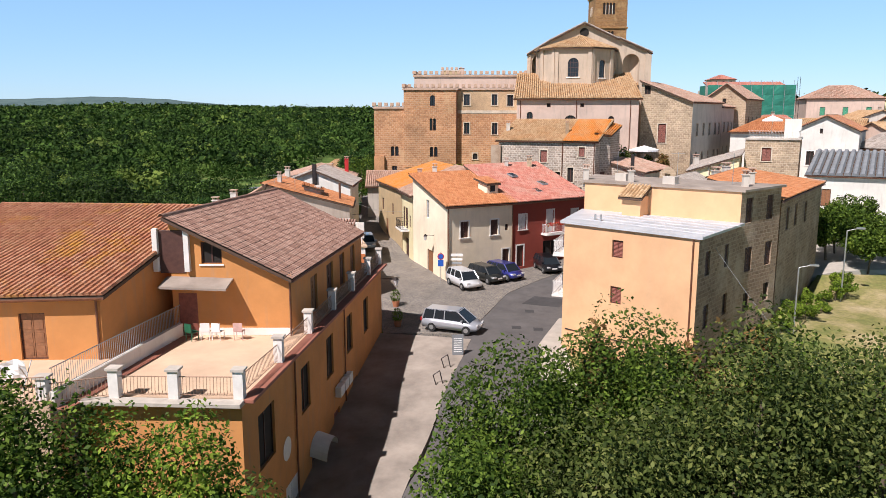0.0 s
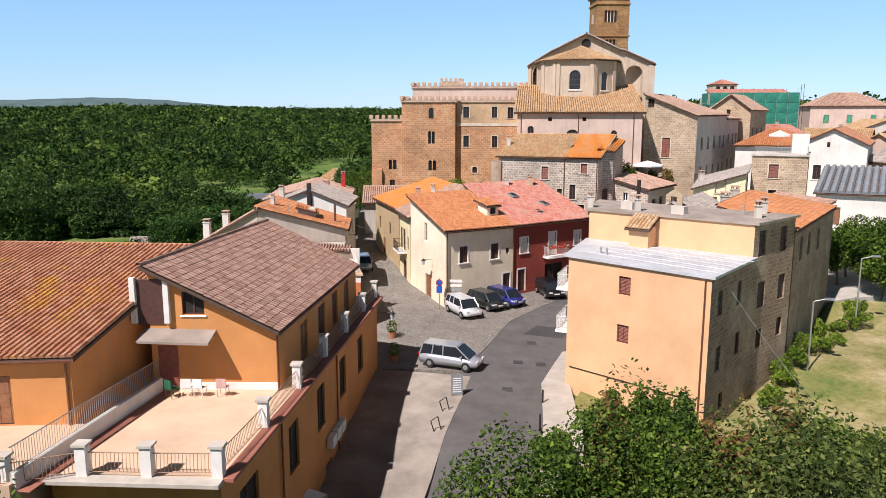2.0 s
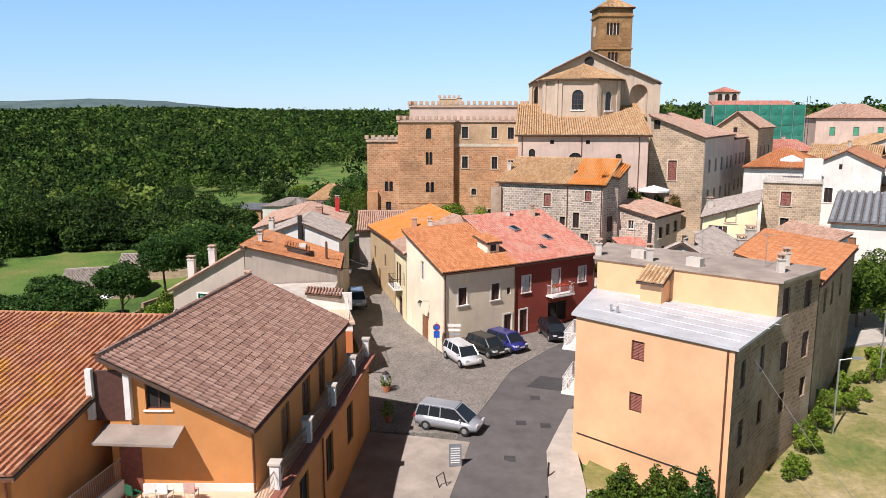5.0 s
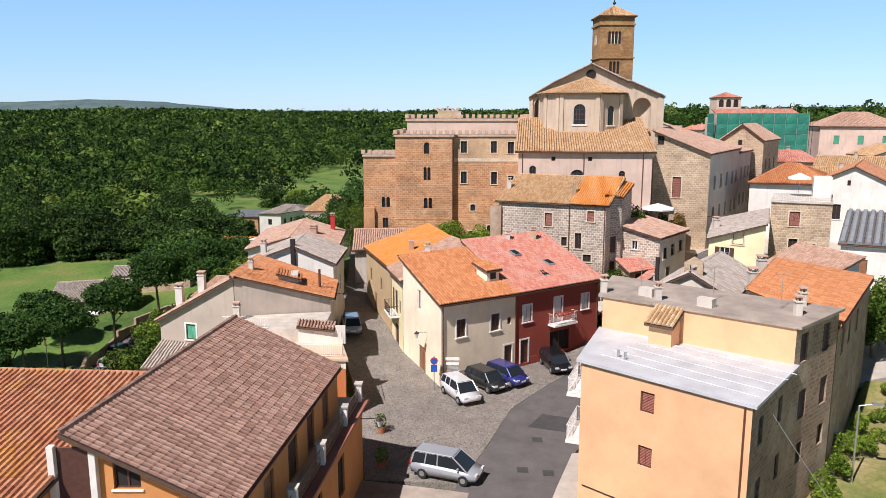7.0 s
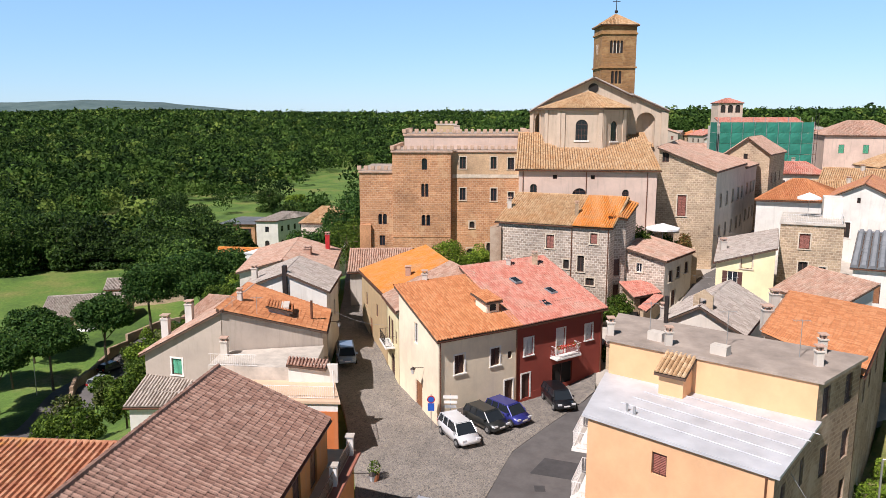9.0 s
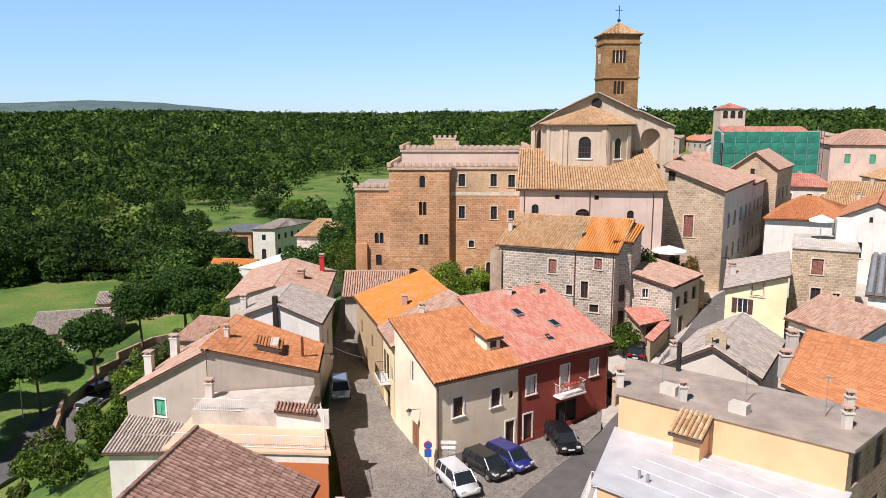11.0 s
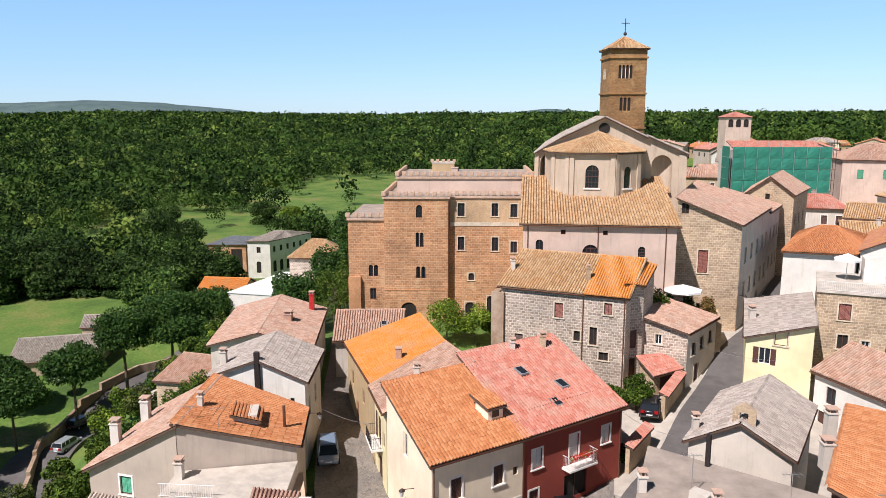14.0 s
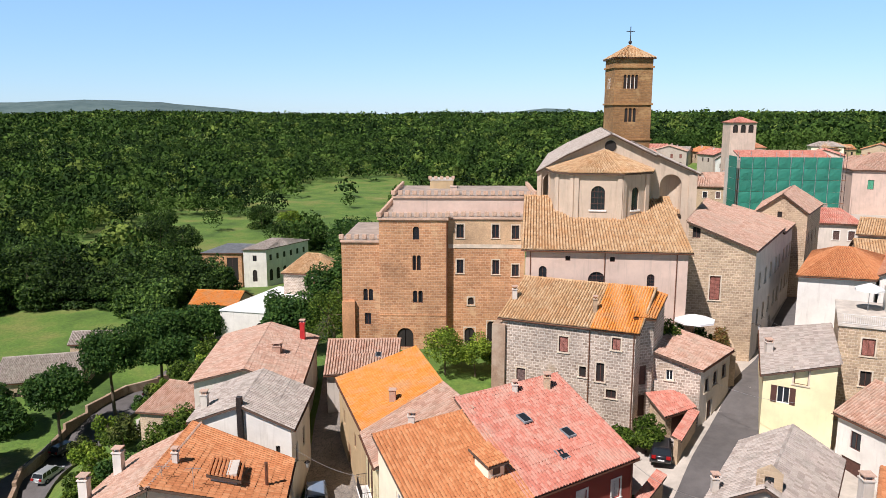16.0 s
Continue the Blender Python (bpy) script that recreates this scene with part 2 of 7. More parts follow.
M = {
    "orange": plaster("orange_plaster", (0.62, 0.27, 0.085), 0.35),
    "orange_red": plaster("red_orange_plaster", (0.58, 0.17, 0.05), 0.3),
    "peach": plaster("peach_plaster", (0.80, 0.46, 0.245), 0.22, (0.6, 0.42, 0.27)),
    "cream": plaster("cream_plaster", (0.90, 0.76, 0.56), 0.25, (0.5, 0.42, 0.33)),
    "white": plaster("white_plaster", (0.74, 0.70, 0.63), 0.35),
    "pale": plaster("pale_plaster", (0.62, 0.55, 0.47), 0.55),
    "grey_plaster": plaster("grey_plaster", (0.46, 0.38, 0.31), 0.7),
    "yellow": plaster("pale_yellow_plaster", (0.80, 0.70, 0.42), 0.3, (0.55, 0.45, 0.3)),
    "ochre": plaster("ochre_plaster", (0.50, 0.36, 0.20), 0.6),
    "brickred": plaster("brick_red_plaster", (0.30, 0.055, 0.035), 0.25, (0.2, 0.07, 0.05)),
    "church": plaster("church_plaster", (0.56, 0.44, 0.33), 0.75, (0.27, 0.21, 0.16)),
    "pink": plaster("pink_plaster", (0.62, 0.46, 0.37), 0.6, (0.34, 0.27, 0.22)),
    "tuff": masonry("tuff_masonry", (0.60, 0.31, 0.15), (0.44, 0.205, 0.095), (0.60, 0.38, 0.23), 0.56, 0.30, (0.60, 0.38, 0.21)),
    "pale_tuff": masonry("pale_tuff_masonry", (0.62, 0.42, 0.25), (0.50, 0.32, 0.18), (0.64, 0.46, 0.30), 0.5, 0.28),
    "tuff_dark": masonry("dark_tuff_masonry", (0.42, 0.22, 0.085), (0.30, 0.145, 0.055), (0.30, 0.18, 0.09), 0.5, 0.26, (0.44, 0.27, 0.12)),
    "rubble": masonry("rubble_masonry", (0.58, 0.43, 0.28), (0.40, 0.28, 0.18), (0.64, 0.50, 0.36), 0.46, 0.27, (0.50, 0.37, 0.24), (0.5, 0.62)),
    "basalt": masonry("pale_rubble_masonry", (0.55, 0.44, 0.35), (0.33, 0.25, 0.19), (0.72, 0.62, 0.51), 0.44, 0.27, (0.42, 0.32, 0.22), (0.58, 0.68)),
    "dark_stone": masonry("grey_stone_masonry", (0.40, 0.27, 0.18), (0.26, 0.17, 0.11), (0.42, 0.31, 0.22), 0.5, 0.26, (0.48, 0.37, 0.27), (0.5, 0.62)),
    "roof_brown": tiles("brown_roof_tiles", (0.20, 0.10, 0.07), (0.36, 0.20, 0.145), (0.52, 0.33, 0.25), (0.28, 0.19, 0.14), 0.3),
    "roof_orange": tiles("orange_roof_tiles", (0.40, 0.135, 0.045), (0.55, 0.21, 0.08), (0.66, 0.32, 0.15), (0.42, 0.22, 0.1), 0.15),
    "roof_old": tiles("old_roof_tiles", (0.28, 0.10, 0.055), (0.46, 0.19, 0.10), (0.58, 0.33, 0.2), (0.45, 0.24, 0.10), 0.4, (0.55, 0.27, 0.03)),
    "roof_red": tiles("red_roof_tiles", (0.42, 0.13, 0.085), (0.56, 0.205, 0.145), (0.66, 0.36, 0.28), (0.52, 0.34, 0.26), 0.7),
    "roof_pink": tiles("weathered_pink_roof_tiles", (0.34, 0.17, 0.11), (0.52, 0.31, 0.22), (0.66, 0.48, 0.38), (0.42, 0.33, 0.25), 0.6),
    "roof_grey": tiles("grey_roof_tiles", (0.24, 0.19, 0.155), (0.43, 0.36, 0.31), (0.60, 0.52, 0.45), (0.33, 0.30, 0.25), 0.6),
    "roof_church": tiles("church_roof_tiles", (0.34, 0.18, 0.08), (0.53, 0.34, 0.18), (0.68, 0.50, 0.32), (0.52, 0.24, 0.08), 0.5),
    "roof_bright": tiles("bright_orange_roof_tiles", (0.68, 0.22, 0.025), (0.72, 0.26, 0.04), (0.66, 0.34, 0.14), (0.52, 0.31, 0.16), 0.65),
    # tile bed coloured dark to paint the shade in gaps between tiles
    "roof_under": plain("gap_shade_tile_bed", (0.10, 0.06, 0.04), 0.95),
    "bitumen": plain("grey_bitumen_sheet", (0.34, 0.275, 0.225), 0.9, 0, 0.3, 0.5),
    "silver": plain("aluminium_paint_sheet", (0.55, 0.55, 0.56), 0.55, 0.1, 0.16, 0.6),
    "slate": plain("grey_roof_sheet", (0.23, 0.24, 0.25), 0.8, 0, 0.15, 0.6),
    "concrete": plain("concrete", (0.52, 0.46, 0.39), 0.9, 0, 0.25, 0.8),
    "terrace": plain("pinkish_terrace_screed", (0.66, 0.46, 0.31), 0.9, 0, 0.14, 0.5),
    "terrace_red": plain("red_terrace_tile", (0.35, 0.13, 0.085), 0.75, 0, 0.2, 0.8),
    "trim": plain("white_painted_trim", (0.78, 0.74, 0.68), 0.7, 0, 0.12, 1.5),
    "stone_trim": plain("pale_stone_trim", (0.60, 0.50, 0.38), 0.85, 0, 0.2, 1.2),
    "wood": plain("dark_brown_wood", (0.085, 0.035, 0.025), 0.6, 0, 0.25, 5),
    "wood_red": plain("red_brown_wood", (0.24, 0.075, 0.05), 0.65, 0, 0.25, 5),
    "wood_light": plain("brown_wood", (0.27, 0.12, 0.055), 0.6, 0, 0.25, 5),
    "green_wood": plain("green_painted_wood", (0.05, 0.30, 0.17), 0.6, 0, 0.15, 5),
    "white_wood": plain("white_painted_wood", (0.75, 0.73, 0.70), 0.6, 0, 0.1, 5),
    "iron": plain("dark_iron", (0.05, 0.04, 0.037), 0.55, 0.6, 0.3, 8),
    "rust": plain("rusty_painted_iron", (0.35, 0.22, 0.15), 0.7, 0.3, 0.3, 8),
    "copper": plain("brown_copper_pipe", (0.22, 0.10, 0.06), 0.5, 0.6, 0.2, 4),
    "steel": plain("galvanised_steel", (0.45, 0.45, 0.44), 0.45, 0.7, 0.15, 4),
    "glass": glass_dark("window_glass"),
    # near-black colour painted in for the shade of rooms that aren't built
    "void": plain("painted_interior_dark", (0.02, 0.016, 0.013), 0.9),
    "bark": plain("bark", (0.13, 0.095, 0.065), 0.95, 0, 0.3, 6),
    "green": foliage("leaf_green", (0.018, 0.040, 0.006), (0.056, 0.100, 0.014), (0.135, 0.20, 0.036), 0.5),
    "olive": foliage("leaf_olive", (0.024, 0.040, 0.010), (0.068, 0.092, 0.025), (0.155, 0.175, 0.058), 0.5),
    "bright_green": foliage("leaf_bright_green", (0.06, 0.11, 0.014), (0.12, 0.19, 0.022), (0.22, 0.30, 0.045), 0.5),
    "dry_leaf": foliage("leaf_reddish", (0.14, 0.06, 0.03), (0.20, 0.12, 0.05), (0.15, 0.16, 0.05), 0.5),
    "pine": foliage("pine_needles", (0.018, 0.05, 0.014), (0.035, 0.085, 0.02), (0.07, 0.13, 0.03), 0.3),
    "forest": foliage("wood_canopy", (0.006, 0.017, 0.004), (0.022, 0.050, 0.010), (0.075, 0.128, 0.027), 0.055, 1.9),
    "net": plain("green_scaffold_net", (0.018, 0.185, 0.125), 0.7, 0, 0.2, 0.5),
    "cloth": plain("white_canvas", (0.78, 0.77, 0.74), 0.9, 0, 0.06, 2),
    "pink_cloth": plain("washed_pink_cloth", (0.55, 0.36, 0.32), 0.9),
    "plastic_green": plain("dark_green_plastic", (0.02, 0.12, 0.06), 0.5),
    "sign_blue": plain("blue_sign", (0.02, 0.10, 0.45), 0.4),
    "sign_red": plain("red_sign", (0.5, 0.03, 0.03), 0.4),
    "red_flower": foliage("red_flowers", (0.5, 0.02, 0.02), (0.6, 0.05, 0.03), (0.1, 0.2, 0.03), 0.5),
    "terracotta": plain("terracotta", (0.45, 0.17, 0.08), 0.8),
    "merlon_stone": plain("weathered_pinkish_stone", (0.52, 0.35, 0.25), 0.9, 0, 0.3, 1.5),
}


# ---- builders ----
def base(name, x, y, z, label, category, group=""):
    """The top of a thing made of parts."""
    ob = new(name)
    ob.matrix_basis = Matrix.Translation((x, y, z))
    ob.empty_display_size = 0.3
    return tagged(ob, label, category, group)


def part(name, bm, material, parent, label=""):
    me = bpy.data.meshes.new(name)
    bm.to_mesh(me)
    bm.free()
    return part_mesh(name, me, material, parent, label)


def part_mesh(name, me, material, parent, label=""):
    for mm in material if isinstance(material, (list, tuple)) else [material]:
        me.materials.append(mm)
    ob = new(name, me)
    if parent:
        ob.parent = parent
        ob.matrix_parent_inverse = parent.matrix_basis.inverted()
    if label:
        ob["label"] = label
    return ob


def raw_mesh(name, verts, faces):
    me = bpy.data.meshes.new(name)
    me.from_pydata(verts, [], faces)
    return me


class Side:
    """A wall's own frame: u along it, v outwards, z up."""

    def __init__(self, a, b):
        self.a, self.b = Vector((a[0], a[1], 0)), Vector((b[0], b[1], 0))
        self.d = (self.b - self.a).normalized()
        self.n = Vector((self.d.y, -self.d.x, 0))
        self.length = (self.b - self.a).length

    def at(self, u, v, z):
        return self.a + self.d * u + self.n * v + Vector((0, 0, z))

    def box(self, bm, u0, u1, v0, v1, z0, z1):
        vs = [bm.verts.new(self.at(u, v, z)) for z in (z0, z1) for u, v in ((u0, v0), (u0, v1), (u1, v1), (u1, v0))]
        for f in ((0, 1, 2, 3), (7, 6, 5, 4), (0, 4, 5, 1), (1, 5, 6, 2), (2, 6, 7, 3), (3, 7, 4, 0)):
            bm.faces.new([vs[k] for k in f])


NICHE = 1.5


def wall(bm, uvl, side, z0, tops, holes=(), depth=0.2):
    """One wall face with openings that run into it. tops: (u, z) along its upper edge. holes: (u0, z0, w, h)."""
    tu, tz = [p[0] for p in tops], [p[1] for p in tops]
    us = sorted({0.0, side.length, *tu, *[round(h[0], 3) for h in holes], *[round(h[0] + h[2], 3) for h in holes]})
    us = [u for u in us if -1e-6 <= u <= side.length + 1e-6]
    zs = sorted({z0, *[round(h[1], 3) for h in holes], *[round(h[1] + h[3], 3) for h in holes]}) + [1e6]

    def top(u):
        return float(np.interp(u, tu, tz))

    def quad(pts, uvs):
        f = bm.faces.new([bm.verts.new(p) for p in pts])
        for lo, c in zip(f.loops, uvs):
            lo[uvl].uv = c

    for ua, ub in zip(us, us[1:]):
        if ub - ua < 1e-4:
            continue
        for za, zb in zip(zs, zs[1:]):
            um, zm = (ua + ub) / 2, (za + min(zb, 1e5)) / 2
            if any(h[0] < um < h[0] + h[2] and h[1] < zm < h[1] + h[3] for h in holes):
                continue
            la, lb, ha, hb = min(za, top(ua)), min(za, top(ub)), min(zb, top(ua)), min(zb, top(ub))
            if ha - la < 1e-4 and hb - lb < 1e-4:
                continue
            quad([side.at(ua, 0, la), side.at(ub, 0, lb), side.at(ub, 0, hb), side.at(ua, 0, ha)], [(ua, la), (ub, lb), (ub, hb), (ua, ha)])
    for h in holes:
        u0, v0, u1, v1 = h[0], h[1], h[0] + h[2], h[1] + h[3]
        dp = NICHE if len(h) > 4 and "niche" in h[4] else depth
        for (pa, pb) in (((u0, v0), (u1, v0)), ((u1, v0), (u1, v1)), ((u1, v1), (u0, v1)), ((u0, v1), (u0, v0))):
            quad([side.at(pa[0], 0, pa[1]), side.at(pa[0], -dp, pa[1]), side.at(pb[0], -dp, pb[1]), side.at(pb[0], 0, pb[1])],
                 [pa, (pa[0], pa[1] + dp), (pb[0], pb[1] + dp), pb])


def arch_fill(bm, side, u0, zt, w, v, rise, depth):
    """Spandrels that turn the head of a square opening into an arch."""
    n = 8
    for s in (0, 1):
        arc = [(u0 + w / 2 + (w / 2) * math.cos(math.pi * k / (2 * n)) * (1 if s else -1), zt - rise + rise * math.sin(math.pi * k / (2 * n))) for k in range(n + 1)]
        poly = arc + [((u0 + w) if s else u0, zt)]
        for vv in (v, v - depth):
            bm.faces.new([bm.verts.new(side.at(u, vv, z)) for u, z in poly])
        for p, q in zip(arc, arc[1:]):
            bm.faces.new([bm.verts.new(side.at(*c)) for c in ((p[0], v, p[1]), (q[0], v, q[1]), (q[0], v - depth, q[1]), (p[0], v - depth, p[1]))])


def opening(parent, side, hole, style, trim=None, wallmat=None):
    """A window or door in a hole (u0, z0, w, h): its frame, pane, leaves, surround and sill."""
    u0, z0, w, h = hole[:4]
    u1, z1 = u0 + w, z0 + h
    if "niche" in style:
        bm = bmesh.new()
        n = 10
        for k in range(n):
            a0, a1 = math.pi * k / n, math.pi * (k + 1) / n
            bm.faces.new([bm.verts.new(side.at((u0 + u1) / 2 - w / 2 * math.cos(a), -NICHE * math.sin(a) * 0.98 - 0.02, z)) for a, z in ((a0, z0), (a1, z0), (a1, z1), (a0, z1))])
        ob = part("niche", bm, wallmat, parent, "rounded wall niche")
        bm = bmesh.new()
        arch_fill(bm, side, u0, z1, w, 0.0, w / 2, 0.25)
        part("arch_head", bm, wallmat, ob)
        roof_part(parent, [(side.at(u0, 0.25, z0 - 0.1), side.at(u1, 0.25, z0 - 0.1), side.at(u1, -NICHE, z0 + 0.55), side.at(u0, -NICHE, z0 + 0.55))], M["roof_church"], 0.28, 0.45)
        return ob
    kind = "door" if "door" in style else "window"
    bm = bmesh.new()
    d0, d1, fr = -0.17, -0.11, 0.06
    if style.startswith("arch"):
        d0, d1 = -0.19, -0.15
    for a, b, c, d in ((u0, u0 + fr, z0, z1), (u1 - fr, u1, z0, z1), (u0 + fr, u1 - fr, z0, z0 + fr), (u0 + fr, u1 - fr, z1 - fr, z1)):
        side.box(bm, a, b, d0, d1, c, d)
    frame_mat = M["wood"]
    if "white" in style:
        frame_mat = M["white_wood"]
    if "grid" in style:
        for k in range(1, 4):
            side.box(bm, u0 + w * k / 4 - 0.03, u0 + w * k / 4 + 0.03, d0, d1, z0 + fr, z1 - fr)
            side.box(bm, u0 + fr, u1 - fr, d0, d1 + 0.01, z0 + h * k / 4 - 0.03, z0 + h * k / 4 + 0.03)
    elif "glass" in style or "void" in style and w > 0.7:
        side.box(bm, (u0 + u1) / 2 - 0.035, (u0 + u1) / 2 + 0.035, d0, d1, z0 + fr, z1 - fr)
    ob = part(kind, bm, frame_mat, parent)
    bm = bmesh.new()
    if any(k in style for k in ("shutter", "door", "roller")):
        n = 1 if "single" in style or w < 0.75 else 2
        mat = M["green_wood"] if "green" in style else M["white_wood"] if "white" in style else M["wood_red"] if "red" in style else M["wood_light"] if "light" in style else M["wood"]
        for k in range(n):
            a, b = u0 + fr + (w - 2 * fr) * k / n + 0.01, u0 + fr + (w - 2 * fr) * (k + 1) / n - 0.01
            leaf = bmesh.new()
            if "roller" in style or "shutter" in style:
                m = max(8, int(h / 0.045)) // 2 * 2
                zs_ = [z0 + fr + (h - 2 * fr) * j / m for j in range(m + 1)]
                rows = [[leaf.verts.new(side.at(u, -0.12 + 0.028 * (j % 2), zz)) for u in (a, b)] for j, zz in enumerate(zs_)]
                for p, q in zip(rows, rows[1:]):
                    leaf.faces.new([p[0], p[1], q[1], q[0]])
            else:
                side.box(leaf, a, b, -0.15, -0.12, z0 + fr, z1 - fr)
                for j in range(3):
                    side.box(leaf, a + 0.07, b - 0.07, -0.12, -0.10, z0 + 0.15 + (h - 0.3) * j / 3, z0 + (h - 0.3) * (j + 1) / 3)
            part("leaf" if kind == "door" else "shutter", leaf, mat, ob)
        bm.free()
    else:
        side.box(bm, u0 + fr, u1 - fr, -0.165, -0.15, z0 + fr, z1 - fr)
        # void panes: a near-black sheet stands in for the unlit room behind
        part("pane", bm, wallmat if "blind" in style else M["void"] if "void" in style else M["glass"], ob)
    if "open" in style:
        for s in (0, 1):
            leaf = bmesh.new()
            a = u0 - w * 0.48 if s == 0 else u1 + 0.02
            side.box(leaf, a, a + w * 0.46, 0.01, 0.05, z0, z1)
            part("shutter", leaf, M["wood"], ob, "open brown shutter")
    if style.startswith("arch"):
        bm = bmesh.new()
        arch_fill(bm, side, u0, z1, w, 0.0, min(w / 2, h * 0.5), 0.19)
        part("arch_head", bm, wallmat, ob)
    if trim:
        bm = bmesh.new()
        e, pr = 0.13, 0.035
        side.box(bm, u0 - e, u0, -0.02, pr, z0, z1 + e)
        side.box(bm, u1, u1 + e, -0.02, pr, z0, z1 + e)
        side.box(bm, u0, u1, -0.02, pr, z1, z1 + e)
        part("surround", bm, trim, ob)
        if kind == "window":
            bm = bmesh.new()
            side.box(bm, u0 - e - 0.05, u1 + e + 0.05, -0.1, 0.1, z0 - 0.09, z0 - 0.002)
            part("sill", bm, trim, ob)
    return ob


def tile_slope(V, F, e0, e1, r1, r0, pitch=0.24, row=0.40, lift=0.05, seg=3, flat=False):
    """Clay tiles laid in courses from the eave e0-e1 to the ridge r0-r1, every tile on its own."""
    e0, e1, r1, r0 = (np.array(p, float) for p in (e0, e1, r1, r0))
    up = (r0 + r1) / 2 - (e0 + e1) / 2
    rows = max(2, int(round(np.linalg.norm(up) / row)))
    across = (e1 - e0) / np.linalg.norm(e1 - e0)
    nrm = np.cross(across, up)
    nrm /= np.linalg.norm(nrm)
    rng = np.random.RandomState(int(abs(e0[0] * 37 + e1[1] * 91) * 10) % 99991)
    for j in range(rows):
        t0, t1 = j / rows, min(1.0, (j + 1.28) / rows)
        a0, b0 = e0 + (r0 - e0) * t0, e1 + (r1 - e1) * t0
        a1, b1 = e0 + (r0 - e0) * t1, e1 + (r1 - e1) * t1
        n = max(1, int(round(np.linalg.norm(b0 - a0) / pitch)))
        for i in range(n):
            q = rng.uniform(-0.5, 0.5, 3)
            k = len(V)
            if flat:
                pts = ((0.02, 0.4), (0.30, 0.0), (0.62, 0.15), (0.80, 1.0), (0.98, 0.75))
            else:
                pts = ((0.02, 0.0), (0.26, 0.85), (0.74, 0.85), (0.98, 0.0))
            for a, b, w_, l_ in ((a0, b0, 1.0, lift + 0.028), (a1, b1, 0.86, lift)):
                for f, hgt in pts:
                    s = (i + 0.5 + (f - 0.5) * w_ * 0.98 + q[0] * 0.05) / n
                    p = a + (b - a) * s + nrm * (l_ + hgt * (0.035 if flat else pitch * 0.50) + q[1] * 0.012)
                    V.append(tuple(p))
            m = len(pts)
            for c in range(m - 1):
                F.append((k + c, k + c + 1, k + m + c + 1, k + m + c))
            if not flat:
                F.append((k, k + 3, k + 2, k + 1))


def ridge_caps(V, F, p, q, r=0.15, step=0.45):
    p, q = np.array(p, float), np.array(q, float)
    d = q - p
    L = np.linalg.norm(d)
    if L < 0.1:
        return
    d /= L
    s = np.cross(d, (0, 0, 1.0))
    s /= np.linalg.norm(s) + 1e-9
    u = np.cross(s, d)
    n = max(1, int(L / step))
    for i in range(n):
        k = len(V)
        for t, rr in ((i / n, r), (min(1, (i + 1.15) / n), r * 0.85)):
            for a in (-0.1, 0.85, 1.57, 2.29, 3.24):
                V.append(tuple(p + d * (L * t) + s * math.cos(a) * rr + u * (math.sin(a) * rr + 0.03)))
        for c in range(4):
            F.append((k + c, k + c + 1, k + 5 + c + 1, k + 5 + c))


def slab(V, F, pts, th):
    """A slab under a roof plane: pts in order, th thick downwards."""
    k, n = len(V), len(pts)
    V += [tuple(p) for p in pts] + [(p[0], p[1], p[2] - th) for p in pts]
    F.append(tuple(range(k, k + n)))
    F.append(tuple(range(k + 2 * n - 1, k + n - 1, -1)))
    for i in range(n):
        j = (i + 1) % n
        F.append((k + i, k + n + i, k + n + j, k + j))


def out(p, c, k):
    """p moved k metres away from c in plan."""
    v = Vector((p[0] - c[0], p[1] - c[1]))
    v.normalize()
    return (p[0] + v.x * k, p[1] + v.y * k, *p[2:])


def roof_part(parent, planes, material, pitch=0.24, row=0.4, caps=(), under=None, flat=False, label="", th=0.14):
    """A tiled roof of several planes (e0, e1, r1, r0); its board below is a part too."""
    V, F = [], []
    for pl in planes:
        slab(V, F, [pl[0], pl[1], pl[2], pl[3]] if math.dist(pl[2], pl[3]) > 0.05 else [pl[0], pl[1], pl[2]], th)
    # the board's dark default colour deepens the tile gaps as painted shade
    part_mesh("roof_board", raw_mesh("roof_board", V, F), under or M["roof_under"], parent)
    V, F = [], []
    for pl in planes:
        tile_slope(V, F, *pl, pitch=pitch, row=row, lift=0.05, flat=flat)
    for p, q in caps:
        ridge_caps(V, F, p, q)
    ob = part_mesh("roof", raw_mesh("roof", V, F), material, parent, label)
    ob["kind"] = "stuff"
    return ob


def chimney(parent, x, y, z, h=1.1, w=0.5, material=None, cap=True):
    bm = bmesh.new()
    s = Side((x - w / 2, y), (x + w / 2, y))
    s.box(bm, 0, w, -w / 2, w / 2, z - 0.6, z + h)
    s.box(bm, -0.06, w + 0.06, -w / 2 - 0.06, w / 2 + 0.06, z + h, z + h + 0.07)
    ob = part("chimney", bm, material or M["pale"], parent)
    if cap:
        bm = bmesh.new()
        for a in (0.04, w - 0.12):
            for b in (-w / 2 + 0.04, w / 2 - 0.12):
                s.box(bm, a, a + 0.08, b, b + 0.08, z + h + 0.07, z + h + 0.3)
        s.box(bm, -0.05, w + 0.05, -w / 2 - 0.05, w / 2 + 0.05, z + h + 0.3, z + h + 0.37)
        part("cowl", bm, M["roof_pink"], ob)
    return ob


